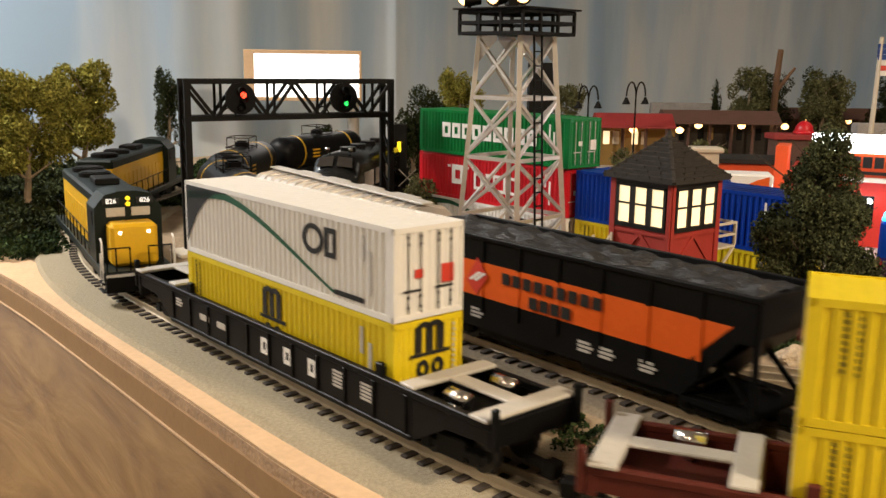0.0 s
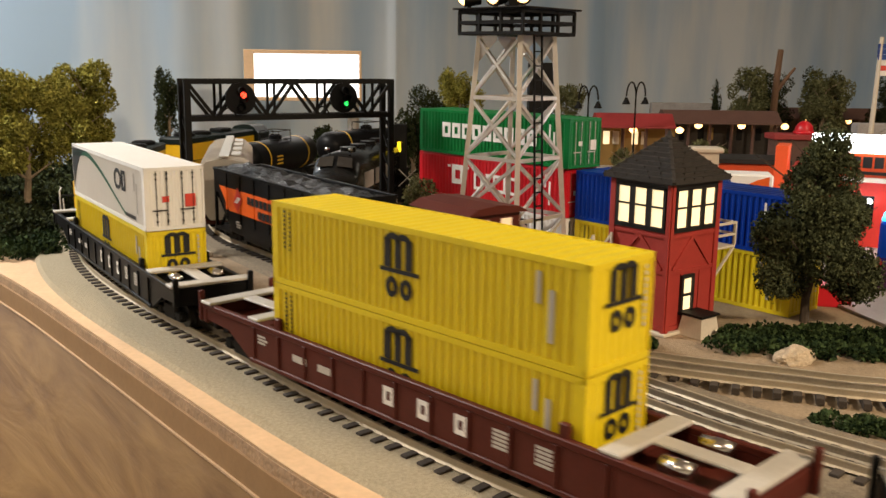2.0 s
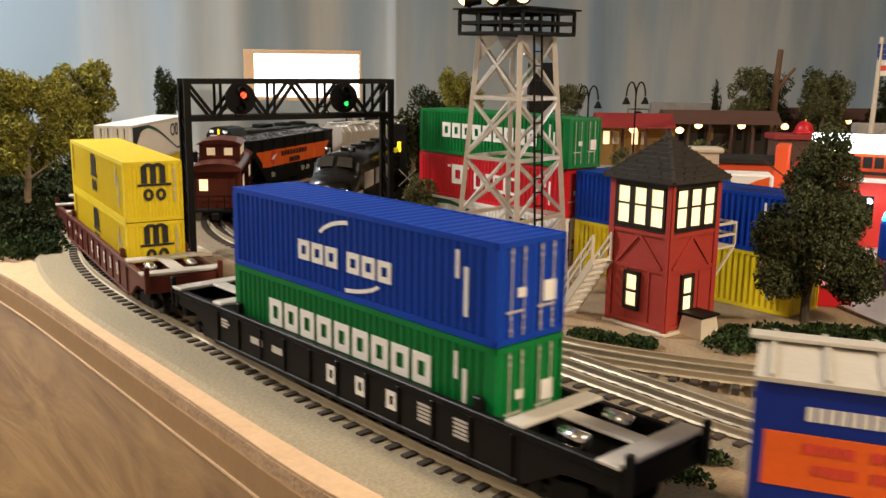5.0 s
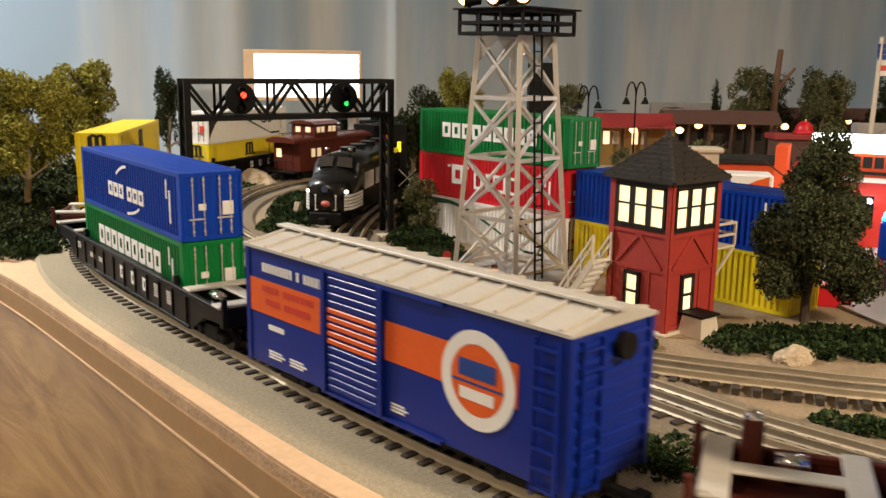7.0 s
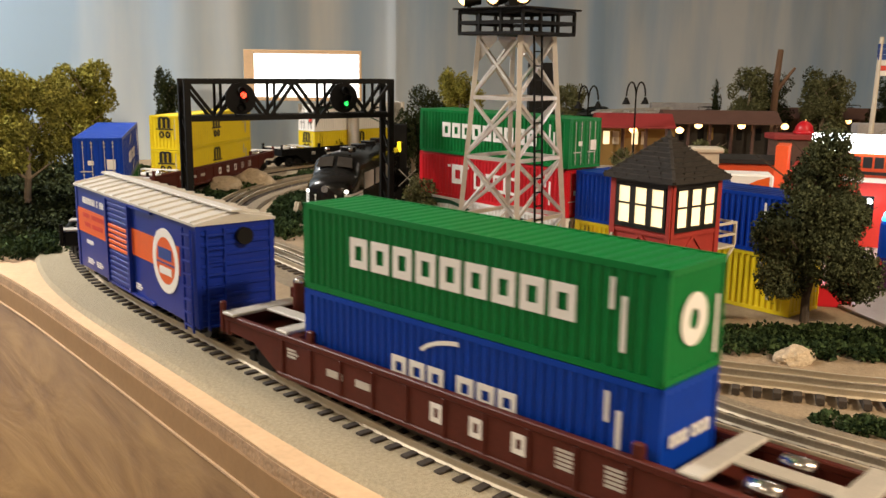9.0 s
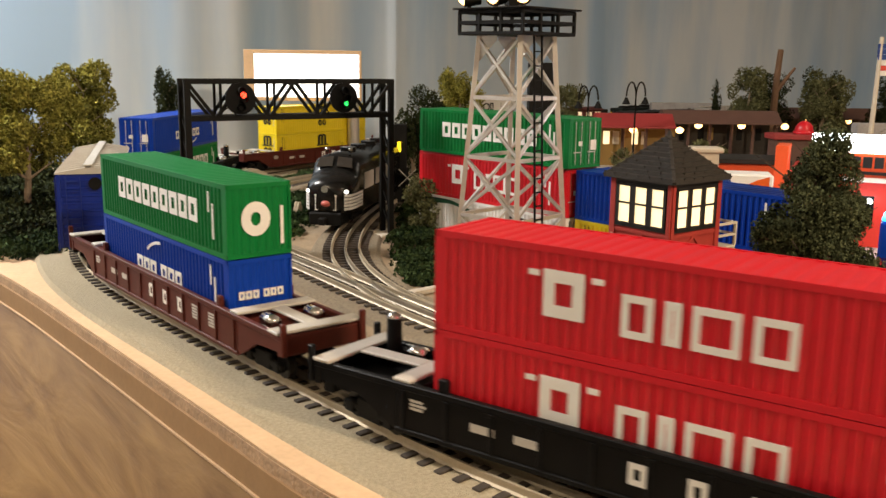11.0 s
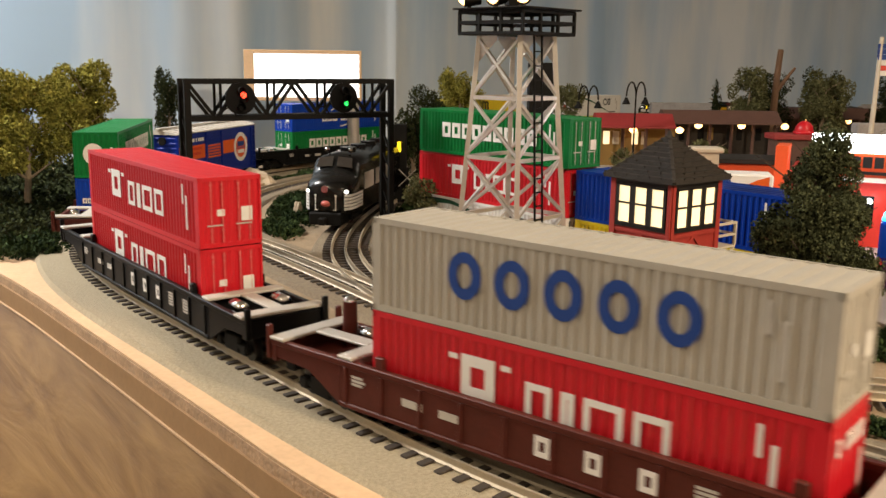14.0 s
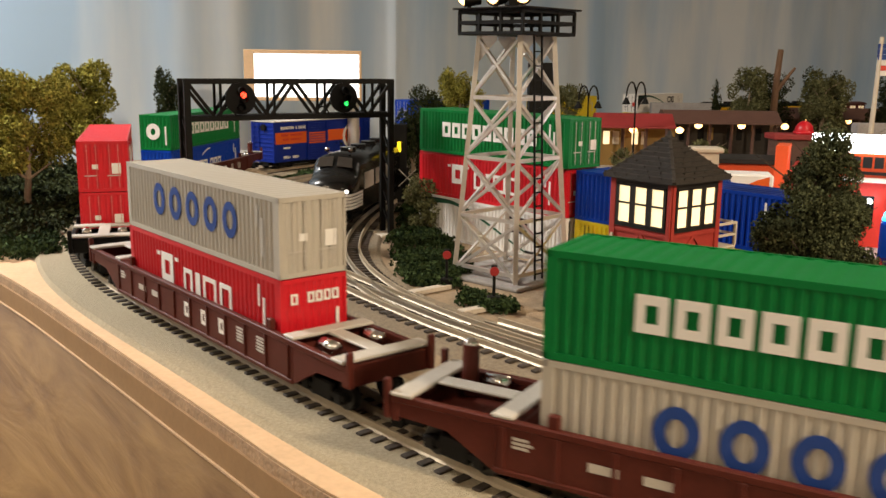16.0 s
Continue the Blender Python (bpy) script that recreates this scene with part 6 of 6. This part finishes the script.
corners4 = [(-1, -1), (1, -1), (1, 1), (-1, 1)]
switch_tower()
bm = bmesh.new()
bm_loft(bm, [[(-a, -b_, z), (a, -b_, z), (a, b_, z), (-a, b_, z)] for a, b_, z in ((0.0125, 0.012, 0), (0.010, 0.0095, 0.017))])
hut = thing("cellar_hatch", "pale concrete cellar hatch with a black lid", "hatch", pose(0.2135, 0.738, 0, 0, 0, 38.5))
part("kerb", bm, CREAM, hut)
box_part("lid", -0.0125, 0.0125, -0.012, 0.012, 0.0171, 0.019, BLACK_FLAT, hut)

# figurine, one plain shape
bm = bmesh.new()
for s in (-1, 1):
    bm_tube(bm, (s * 0.0035, 0, 0), (s * 0.002, 0, 0.017), 0.0019, 0.0026, 8)
    bm_tube(bm, (s * 0.0062, -0.001, 0.016), (s * 0.0048, 0, 0.0295), 0.0015, 0.0019, 8)
bm_loft(bm, [[(math.cos(a) * rx, math.sin(a) * ry, z) for a in (2 * math.pi * i / 12 for i in range(12))] for rx, ry, z in ((0.0042, 0.003, 0.016), (0.0045, 0.003, 0.022), (0.0055, 0.0032, 0.0295), (0.0018, 0.0018, 0.0315), (0.0017, 0.0018, 0.033))])
bm_ball(bm, (0, 0, 0.0348), 0.0026, 2, 1.2)
tagged(part("figurine", bm, mat("navy_figure_paint", (0.016, 0.018, 0.028), 0.55, 0, 0.2, 200), m=pose(0.093, 0.763, 0, 0, 0, 15), smooth=True), "small dark standing figurine beside the stairs", "figurine")


def switch_stand(x, y, h):
    root = thing("switch_stand", "black switch stand with a red disc target", "switch stand", Matrix.Translation((x, y, 0)))
    box_part("base", -0.006, 0.006, -0.005, 0.005, 0, 0.011, BLACK_FLAT, root, 0.001)
    bm = bmesh.new()
    bm_tube(bm, (0, 0, 0.01), (0, 0, h), 0.0014, n=8)
    part("post", bm, BLACK_FLAT, root)
    bm = bmesh.new()
    bm_tube(bm, (0, -0.002, h), (0, -0.0008, h), 0.0042, n=18)
    part("target", bm, mat("red_target", (0.3, 0.02, 0.02), 0.5), root, "red disc")
    box_part("lamp_box", -0.0028, 0.0028, -0.0005, 0.005, h - 0.003, h + 0.005, BLACK_FLAT, root)


switch_stand(0.047, 0.815, 0.034)
switch_stand(0.004, 0.885, 0.034)
TIMBER = mat("switch_machine_timber", (0.5, 0.44, 0.36), 0.8, 0, 0.2, 80)
for x, y, a in ((0.036, 0.80, 35), (-0.012, 0.868, 40)):
    bm = bmesh.new()
    bm_box(bm, -0.024, 0.024, -0.005, 0.005, 0.0005, 0.005, 0.0006)
    tagged(part("headblock_timber", bm, TIMBER, m=pose(x, y, 0, 0, 0, a)), "pale weathered headblock timber at the turnout", "timber")


# ---------- billboard ----------
bb = thing("billboard", "brightly lit blank billboard in a wooden frame on a steel post", "billboard", pose(-0.287, 1.885, 0, 0, 0, 4))
box_part("panel", -0.096, 0.113, -0.006, -0.001, 0.1455, 0.231, LIT_WHITE, bb, 0, "glowing white panel")
box_part("backing", -0.113, 0.116, 0.0, 0.016, 0.138, 0.2365, CREAM, bb)
for q in ((-0.116, -0.096, 0.138, 0.2385), (0.113, 0.118, 0.138, 0.2385), (-0.096, 0.113, 0.138, 0.1455), (-0.096, 0.113, 0.231, 0.2385)):
    box_part("frame", q[0], q[1], -0.008, 0.0, q[2], q[3], EDGE_WOOD, bb)
bm = bmesh.new()
bm_tube(bm, (0.1, 0.03, 0), (0.1, 0.03, 0.21), 0.0122, n=18)
part("post", bm, SILVER, bb)

# ---------- standing container stacks ----------
rowdir = -0.8686


def standing(kind, colour, label, x, y, z, turn):
    """A container standing on the layout, by its centre."""
    return container(kind, colour, label, Matrix.Translation((x, y, z)) @ Matrix.Rotation(turn, 4, "Z"))


standing("badge", "yellow", "yellow ribbed container under a blue one", 0.2449, 0.9049, 0.0005, rowdir)
standing("arcs", "blue", "blue ribbed container stacked on a yellow one", 0.2440, 0.9060, 0.0008 + BOX_H, rowdir - 0.006)
standing("swoosh", "white", "white ribbed container at the foot of a stack", 0.0690, 1.1020, 0.0005, -0.885)
standing("blocks_five", "red", "red ribbed container with white blocks in a stack", 0.0690, 1.1030, 0.0008 + BOX_H, -0.885)
standing("blocks_nine", "green", "green ribbed container with white block lettering atop a stack", 0.0704, 1.0975, 0.0018 + 2 * BOX_H, -0.873)


# ---------- parked streamlined locomotive ----------
def cab_unit():
    root = thing("streamlined_locomotive", "parked black streamlined diesel with pale lightning stripes", "locomotive",
                 Matrix.Translation((-0.150, 1.155, 0)) @ Matrix.Rotation(radians(79), 4, "Z"))
    NB = mat("charcoal_gloss_paint", (0.009, 0.0085, 0.008), 0.22, 0, 0.15, 40)
    W = 0.0315

    def ring(x, w, top, low=0.026, brow=None):
        pts = []
        for i in range(13):
            a = math.pi * i / 12
            pts.append((x, -w * math.cos(a) * (1 if 0 < i < 12 else 1), top - 0.016 + 0.016 * math.sin(a)))
        return [(x, -w, low)] + pts + [(x, w, low)]
    bm = bmesh.new()
    bm_loft(bm, [ring(0.0, 0.012, 0.062, 0.034), ring(0.003, 0.021, 0.068, 0.03), ring(0.010, 0.0275, 0.0735), ring(0.022, 0.031, 0.077), ring(0.036, W, 0.080),
                 ring(0.040, W, 0.084), ring(0.05, W, 0.0975), ring(0.056, W, 0.1005), ring(0.3, W, 0.1005)])
    part("body", bm, NB, root, smooth=True)
    for s in (-1, 1):
        bm = bmesh.new()
        v = [bm.verts.new(p) for p in ((0.0395, s * 0.003, 0.0845), (0.0395, s * 0.024, 0.083), (0.0475, s * 0.022, 0.0945), (0.0475, s * 0.003, 0.0962))]
        f = bm.faces.new(v)
        r = bmesh.ops.extrude_face_region(bm, geom=[f])
        for e in r["geom"]:
            if isinstance(e, bmesh.types.BMVert):
                e.co += Vector((-0.0009, 0, 0.0006))
        # The brownish reflection on the glass is put into its base colour.
        part("windscreen", bm, mat("brownish_glass", (0.06, 0.05, 0.04), 0.12), root)
        for k in range(5):
            bm = bmesh.new()
            z = 0.0325 + k * 0.0042
            pts = [(0.0012, 0.0095), (0.0012, 0.0125), (0.0028 + 0.004, 0.0235), (0.014, 0.0293), (0.03, 0.0318), (0.06, 0.0322)]
            for (xa, ya), (xb, yb) in zip(pts, pts[1:]):
                v = [bm.verts.new(p) for p in ((xa - 0.001, s * (ya + 0.0006), z), (xb - 0.001, s * (yb + 0.0006), z), (xb - 0.001, s * (yb + 0.0006), z + 0.0034), (xa - 0.001, s * (ya + 0.0006), z + 0.0034))]
                bm.faces.new(v)
            part("stripe", bm, INK_WHITE, root, "pale nose stripe")
        for k in range(3):
            box_part("side_panel", 0.07 + k * 0.055, 0.115 + k * 0.055, *sorted((s * W, s * (W + 0.0006))), 0.052, 0.074, GREY_DECK, root, 0.0002, "pale grey side stripe")
        bm = bmesh.new()
        bm_ball(bm, (0.0085, s * 0.0245, 0.056), 0.0036, 2, 0.7)
        part("number_light", bm, HEADLAMP, root, "lit number light", True)
        bm = bmesh.new()
        bm_tube(bm, (0.062, s * 0.016, 0.1), (0.062, s * 0.016, 0.1035), 0.0012, n=6)
        bm_tube(bm, (0.056, s * 0.016, 0.1045), (0.066, s * 0.016, 0.1045), 0.0032, 0.0012, 10)
        part("air_horn", bm, CHROME, root, "chrome air horn", True)
    bm = bmesh.new()
    bm_tube(bm, (0.0, 0, 0.0595), (-0.003, 0, 0.06), 0.0045, n=14)
    part("headlight", bm, CHROME, root)
    bm = bmesh.new()
    bm_ball(bm, (0.0036, 0, 0.041), 0.0072, 3, 0.68)
    part("emblem", bm, mat("faded_red_enamel", (0.55, 0.13, 0.11), 0.4), root, "red oval emblem", True)
    for x in (0.1, 0.15, 0.2, 0.25):
        bm = bmesh.new()
        bm_tube(bm, (x, 0, 0.1), (x, 0, 0.1045), 0.011, n=18)
        part("roof_fan", bm, BLACK, root)
    box_part("pilot", -0.002, 0.03, -0.022, 0.022, 0.0135, 0.03, BLACK_FLAT, root, 0.002)
    coupler(root, 0.004, -1)
    for x in (0.06, 0.24):
        wheel_truck(root, x, wb=0.046, r=0.0105)
    return root


cab_unit()

# crossing signal with crossed boards
cs = thing("crossing_signal", "dark crossing signal with a lit yellow lamp and crossed boards", "signal", pose(-0.062, 1.40, 0, 0, 0, 0))
bm = bmesh.new()
bm_tube(bm, (0.006, 0, 0), (0.006, 0, 0.06), 0.0016, n=8)
part("mast", bm, BLACK_FLAT, cs)
for s in (-1, 1):
    bm = bmesh.new()
    bm_beam(bm, (0.006 - s * 0.013, -0.002 - 0.001 * s, 0.032), (0.006 + s * 0.013, -0.002 - 0.001 * s, 0.058), 0.0008, 0.006, (0, 1, 0))
    part("crossed_board", bm, GREY_DECK, cs, "weathered white crossed board")
box_part("relay_case", -0.02, 0.004, 0.01, 0.03, 0.0, 0.125, BLACK_FLAT, cs)
box_part("lamp", -0.0095, -0.0045, 0.006, 0.0095, 0.084, 0.099, YELLOW_LAMP, cs, 0, "glowing yellow lamp")

# ---------- depot and platform roofs ----------
DEPOT_RED = mat("depot_roof_red", (0.3, 0.03, 0.03), 0.6, 0, 0.12, 50)
DEPOT_BROWN = mat("platform_roof_brown", (0.11, 0.055, 0.042), 0.65, 0, 0.15, 50)
OCHRE = mat("ochre_wall", (0.24, 0.14, 0.03), 0.6, 0, 0.15, 60)


def canopy(name, label, x0, x1, y, z, depth, material, wall):
    root = thing(name, label, "station", pose(0, y, 0, 0, 0, 0))
    bm = bmesh.new()
    prof = [(-depth / 2, z - 0.028), (-depth / 2, z - 0.024), (-depth * 0.12, z), (depth * 0.12, z), (depth / 2, z - 0.024), (depth / 2, z - 0.028)]
    bm_loft(bm, [[(x, yy, zz) for yy, zz in prof] for x in (x0, x1)])
    part("roof", bm, material, root)
    n = int((x1 - x0) / 0.06) + 1
    for i in range(n + 1):
        x = x0 + 0.008 + (x1 - x0 - 0.016) * i / n
        box_part("post", x - 0.003, x + 0.003, -depth * 0.3, -depth * 0.3 + 0.006, 0.0, z - 0.02, DEPOT_BROWN, root)
        if i % 2:
            bm = bmesh.new()
            bm_ball(bm, (x + 0.02, -depth * 0.32, z - 0.032), 0.0085, 2, 0.8)
            part("lamp", bm, BULB, root, "warm glowing lamp", True)
    box_part("wall", x0 + 0.01, x1 - 0.01, 0, depth * 0.3, 0, z - 0.025, wall, root)
    for i in range(n * 2):
        x = x0 + 0.02 + (x1 - x0 - 0.04) * i / (n * 2)
        if i % 3 != 2:
            box_part("window", x, x + 0.013, -0.0015, 0, z * 0.45, z * 0.68, (LIT_WINDOW if i % 3 == 0 else CREAM) if wall is OCHRE else (BLACK if i % 4 else OCHRE), root, 0)
    box_part("platform", x0, x1, -depth * 0.5, depth * 0.4, 0, 0.008, GREY_DECK, root)
    return root


canopy("depot", "depot under a red roof with glowing lamps", 0.315, 0.475, 1.95, 0.118, 0.1, DEPOT_RED, OCHRE)
# Walls take the near-black shingle material, standing in for shade under the roofs.
canopy("platform_canopy", "long platform canopy with brown roof and warm lamps", 0.485, 0.74, 2.08, 0.120, 0.1, DEPOT_BROWN, SHINGLE)
canopy("platform_canopy", "far platform canopy with brown roof", 0.76, 1.25, 2.45, 0.112, 0.1, DEPOT_BROWN, SHINGLE)


def lamp_post(x, y, h):
    root = thing("street_lamp", "black twin-arm street lamp with hanging bells", "street lamp", pose(x, y, 0, 0, 0, 20), "street lamps by the depot")
    bm = bmesh.new()
    bm_tube(bm, (0, 0, 0), (0, 0, h - 0.025), 0.0022, 0.0016, 8)
    part("post", bm, BLACK_FLAT, root)
    for s in (-1, 1):
        bm = bmesh.new()
        pts = [Vector((s * 0.011 * (1 - math.cos(a)) , 0, h - 0.03 + 0.03 * math.sin(a))) for a in (math.pi * 0.98 * i / 10 for i in range(11))]
        for p, q in zip(pts, pts[1:]):
            bm_tube(bm, p, q, 0.0016, n=6)
        part("arm", bm, BLACK_FLAT, root)
        bm = bmesh.new()
        bm_tube(bm, (s * 0.022, 0, h - 0.044), (s * 0.022, 0, h - 0.03), 0.0085, 0.002, 12)
        part("shade", bm, BLACK_FLAT, root)


lamp_post(0.285, 1.85, 0.176)
lamp_post(0.385, 1.88, 0.184)

# dead trunk
bm = bmesh.new()
bm_tube(bm, (0, 0, 0), (0.004, 0, 0.19), 0.010, 0.0075, 9)
bm_tube(bm, (0.004, 0, 0.19), (0.008, 0, 0.257), 0.0075, 0.0065, 9)
bm_tube(bm, (0.004, 0, 0.16), (0.045, 0, 0.215), 0.006, 0.003, 7)
tagged(part("dead_tree", bm, mat("dead_wood", (0.17, 0.095, 0.055), 0.85, 0, 0.3, 60, 0.6, 120), m=pose(0.775, 2.2, 0)), "bare broken brown tree trunk", "tree")

# ---------- lit red building, truck and road to the right ----------
SIGN_RED = mat("bright_red_wall", (0.62, 0.035, 0.02), 0.5, 0, 0.1, 40)
SIGN_ORANGE = mat("orange_sign_board", (0.72, 0.09, 0.02), 0.45, 0, 0.06, 40)
SPARK = glow("spotlight_glare", (0.85, 0.9, 1.0), 60.0)
rb = thing("diner", "bright red diner with floodlit orange sign board", "building", pose(0.50, 1.12, 0, 0, 0, -24))
box_part("wall", -0.075, 0.3, 0, 0.16, 0, 0.09, SIGN_RED, rb)
box_part("sign_board", -0.055, 0.3, -0.008, 0.0, 0.09, 0.118, SIGN_ORANGE, rb, 0.0005, "orange sign board")
box_part("sign_line", -0.055, 0.3, -0.0092, -0.0082, 0.0925, 0.0965, INK, rb, 0)
bm = bmesh.new()
sign_blocks(bm, -0.042, 0.1005, 0.115, 0.0135, 9, 0.2)
part("marking", bm, INK, rb, m=Matrix.Translation((0, -0.0083, 0)))
box_part("ledge", -0.058, 0.3, -0.012, 0.0, 0.0835, 0.0885, WHITE, rb)
box_part("roof_light", -0.05, 0.29, -0.012, 0.02, 0.1185, 0.139, LIT_COOL, rb, 0.001, "glaring cool white light strip")
box_part("roof", -0.05, 0.3, 0.021, 0.16, 0.09, 0.125, GREY_DECK, rb)
for x, y, z in ((-0.03, -0.02, 0.078), (0.02, -0.02, 0.062), (0.06, -0.02, 0.078), (0.1, -0.02, 0.062)):
    bm = bmesh.new()
    bm_ball(bm, (x, y, z), 0.0035, 2)
    part("spotlight", bm, SPARK, rb, "glaring white spotlight", True)
    box_part("spotlight_bracket", x - 0.001, x + 0.001, y + 0.003, 0.0, z + 0.002, z + 0.004, BLACK_FLAT, rb, 0)
box_part("side_wing", -0.092, -0.0765, 0.0, 0.05, 0, 0.122, SIGN_ORANGE, rb, 0.0006, "orange side wing")
for x in (0.0, 0.05, 0.1):
    box_part("window", x, x + 0.026, -0.0012, 0, 0.03, 0.066, BLACK, rb, 0)
    box_part("window_frame", x - 0.002, x, -0.0022, 0, 0.028, 0.068, WHITE, rb, 0)

bt = thing("delivery_truck", "blue delivery truck with a lit cyan roof edge", "truck", pose(0.47, 0.93, 0, 0, 0, -28))
box_part("body", -0.02, 0.12, 0, 0.05, 0.014, 0.064, BLUE, bt, 0.003)
box_part("roof_edge", -0.019, 0.12, -0.001, 0.05, 0.0643, 0.068, glow("cyan_neon", (0.05, 0.55, 1.0), 2.5), bt, 0.001, "glowing cyan roof edge")
bm = bmesh.new()
sign_ring(bm, 0.006, 0.043, 0.0075, 0.0075, 0.0022, 0, 360, 4)
sign_rect(bm, 0.018, 0.036, 0.012, 0.014)
part("marking", bm, INK_WHITE, bt, m=Matrix.Translation((0, -0.0002, 0)))
for x in (0.012, 0.09):
    bm = bmesh.new()
    bm_tube(bm, (x, -0.002, 0.011), (x, 0.006, 0.011), 0.011, n=18)
    part("wheel", bm, BLACK, bt)

mc = thing("sedan_car", "glossy purple model sedan with chrome trim", "car", pose(0.452, 0.90, 0, 0, 0, -20))
PURPLE = mat("purple_car_paint", (0.07, 0.025, 0.07), 0.15, 0.3, 0.1, 30)
bm = bmesh.new()
prof = [(-0.05, 0.006), (-0.05, 0.017), (-0.022, 0.02), (-0.012, 0.03), (0.018, 0.03), (0.03, 0.02), (0.05, 0.018), (0.05, 0.006)]
bm_loft(bm, [[(x, y * (0.8 if z > 0.025 else 1), z) for x, z in prof] for y in (-0.0185, -0.017, 0.017, 0.0185)])
part("body", bm, PURPLE, mc)
box_part("bumper", -0.053, -0.049, -0.019, 0.019, 0.007, 0.011, CHROME, mc)
for x in (-0.032, 0.03):
    for s in (-1, 1):
        bm = bmesh.new()
        bm_tube(bm, (x, s * 0.015, 0.0075), (x, s * 0.0195, 0.0075), 0.0075, n=16)
        wh = part("wheel", bm, BLACK, mc)
        bm = bmesh.new()
        bm_tube(bm, (x, s * 0.0193, 0.0075), (x, s * 0.0201, 0.0075), 0.0042, n=14)
        part("hubcap", bm, CHROME, wh)
for s in (-1, 1):
    bm = bmesh.new()
    bm_ball(bm, (-0.05, s * 0.0135, 0.014), 0.0026, 2)
    part("headlight", bm, LIT_COOL, mc, smooth=True)

rc = thing("red_crate", "small red freight crate at the container's end", "crate", pose(0.365, 0.845, 0, 0, 0, rowdir * 57.3 + 40))
box_part("body", -0.018, 0.018, -0.014, 0.014, 0, 0.017, RED, rc)
box_part("lid", -0.019, 0.019, -0.015, 0.015, 0.0171, 0.02, RED, rc)

bm = bmesh.new()
bm_box(bm, 0, 1.2, -0.2, 0.28, 0.0004, 0.003)
tagged(part("road", bm, mat("pale_grey_roadway", (0.34, 0.32, 0.33), 0.55, 0, 0.1, 30, 0.2, 500), m=pose(0.375, 0.80, 0, 0, 0, 12)), "pale grey model roadway beside the diner", "road", kind="structure")

wt = thing("box_truck", "white box truck with red and yellow flash parked behind containers", "truck", pose(0.355, 1.14, 0, 0, 0, -12))
box_part("body", -0.045, 0.05, -0.022, 0.022, 0.03, 0.09, WHITE, wt, 0.002)
box_part("cab", 0.051, 0.075, -0.02, 0.02, 0.015, 0.06, ORANGE, wt, 0.003)
box_part("chassis", -0.045, 0.07, -0.018, 0.018, 0.012, 0.03, BLACK, wt)
bm = bmesh.new()
flat_sign(bm, [(0.005, 0.07), (0.045, 0.07), (0.045, 0.088), (0.03, 0.083)])
part("flash", bm, ORANGE, wt, m=Matrix.Translation((0, -0.0222, 0)))
bm = bmesh.new()
sign_rect(bm, -0.02, 0.079, 0.02, 0.004)
part("marking", bm, INK_BLUE, wt, m=Matrix.Translation((0, -0.0222, 0)))
for x in (-0.03, 0.055):
    bm = bmesh.new()
    bm_tube(bm, (x, -0.021, 0.011), (x, 0.021, 0.011), 0.011, n=16)
    part("wheel", bm, BLACK, wt)

lb = thing("low_building", "low building with orange wall and dark roof", "building", pose(0.46, 1.45, 0, 0, 0, -8))
box_part("wall", -0.07, 0.07, -0.04, 0.04, 0, 0.072, SIGN_ORANGE, lb)
box_part("roof", -0.075, 0.075, -0.045, 0.045, 0.0721, 0.079, TRIM_BLACK, lb)
gp = thing("stone_gate", "cream stone gatehouse with arched top", "building", pose(0.40, 1.42, 0))
box_part("body", -0.02, 0.02, -0.015, 0.015, 0, 0.088, CREAM, gp)
box_part("cornice", -0.026, 0.026, -0.02, 0.02, 0.0881, 0.096, CREAM, gp, 0.002)
bm = bmesh.new()
bm_tube(bm, (0, 0, 0), (0, 0, 0.005), 0.019, n=20)
bm_ball(bm, (0, 0, 0.005), 0.0165, 3, 1.15)
dm = thing("kiosk", "cream kiosk with a red roof and a red dome", "building", pose(0.66, 1.7, 0.098))
part("dome", bm, RED, dm, smooth=True)
box_part("roof", -0.062, 0.04, -0.024, 0.03, -0.010, -0.0002, DEPOT_RED, dm, 0.001, "flat red roof")
box_part("wall", -0.056, 0.034, -0.018, 0.024, -0.098, -0.0102, DEPOT_BROWN, dm)
fp = thing("flagpole", "tall cream flagpole with a furled striped flag", "flagpole", pose(0.735, 1.6, 0))
bm = bmesh.new()
bm_tube(bm, (0, 0, 0), (0.004, 0, 0.27), 0.005, 0.0035, 10)
part("pole", bm, CREAM, fp)
for i in range(6):
    box_part("stripe", 0.004 - 0.004 * (i > 2), 0.03, -0.003, 0.003, 0.205 + i * 0.009, 0.2135 + i * 0.009, (INK_RED if i % 2 else INK_WHITE) if i < 3 else INK_BLUE, fp, 0)
LEDGE = mat("grey_stone_wall", (0.33, 0.31, 0.3), 0.8, 0, 0.2, 40)
for x0, x1, y, z in ((0.78, 1.6, 1.75, 0.115), (0.60, 0.78, 2.7, 0.11)):
    bm = bmesh.new()
    bm_box(bm, x0, x1, y, y + 0.03, 0, z, 0.002)
    tagged(part("retaining_wall", bm, LEDGE), "low grey retaining wall behind the buildings", "wall")


motions()
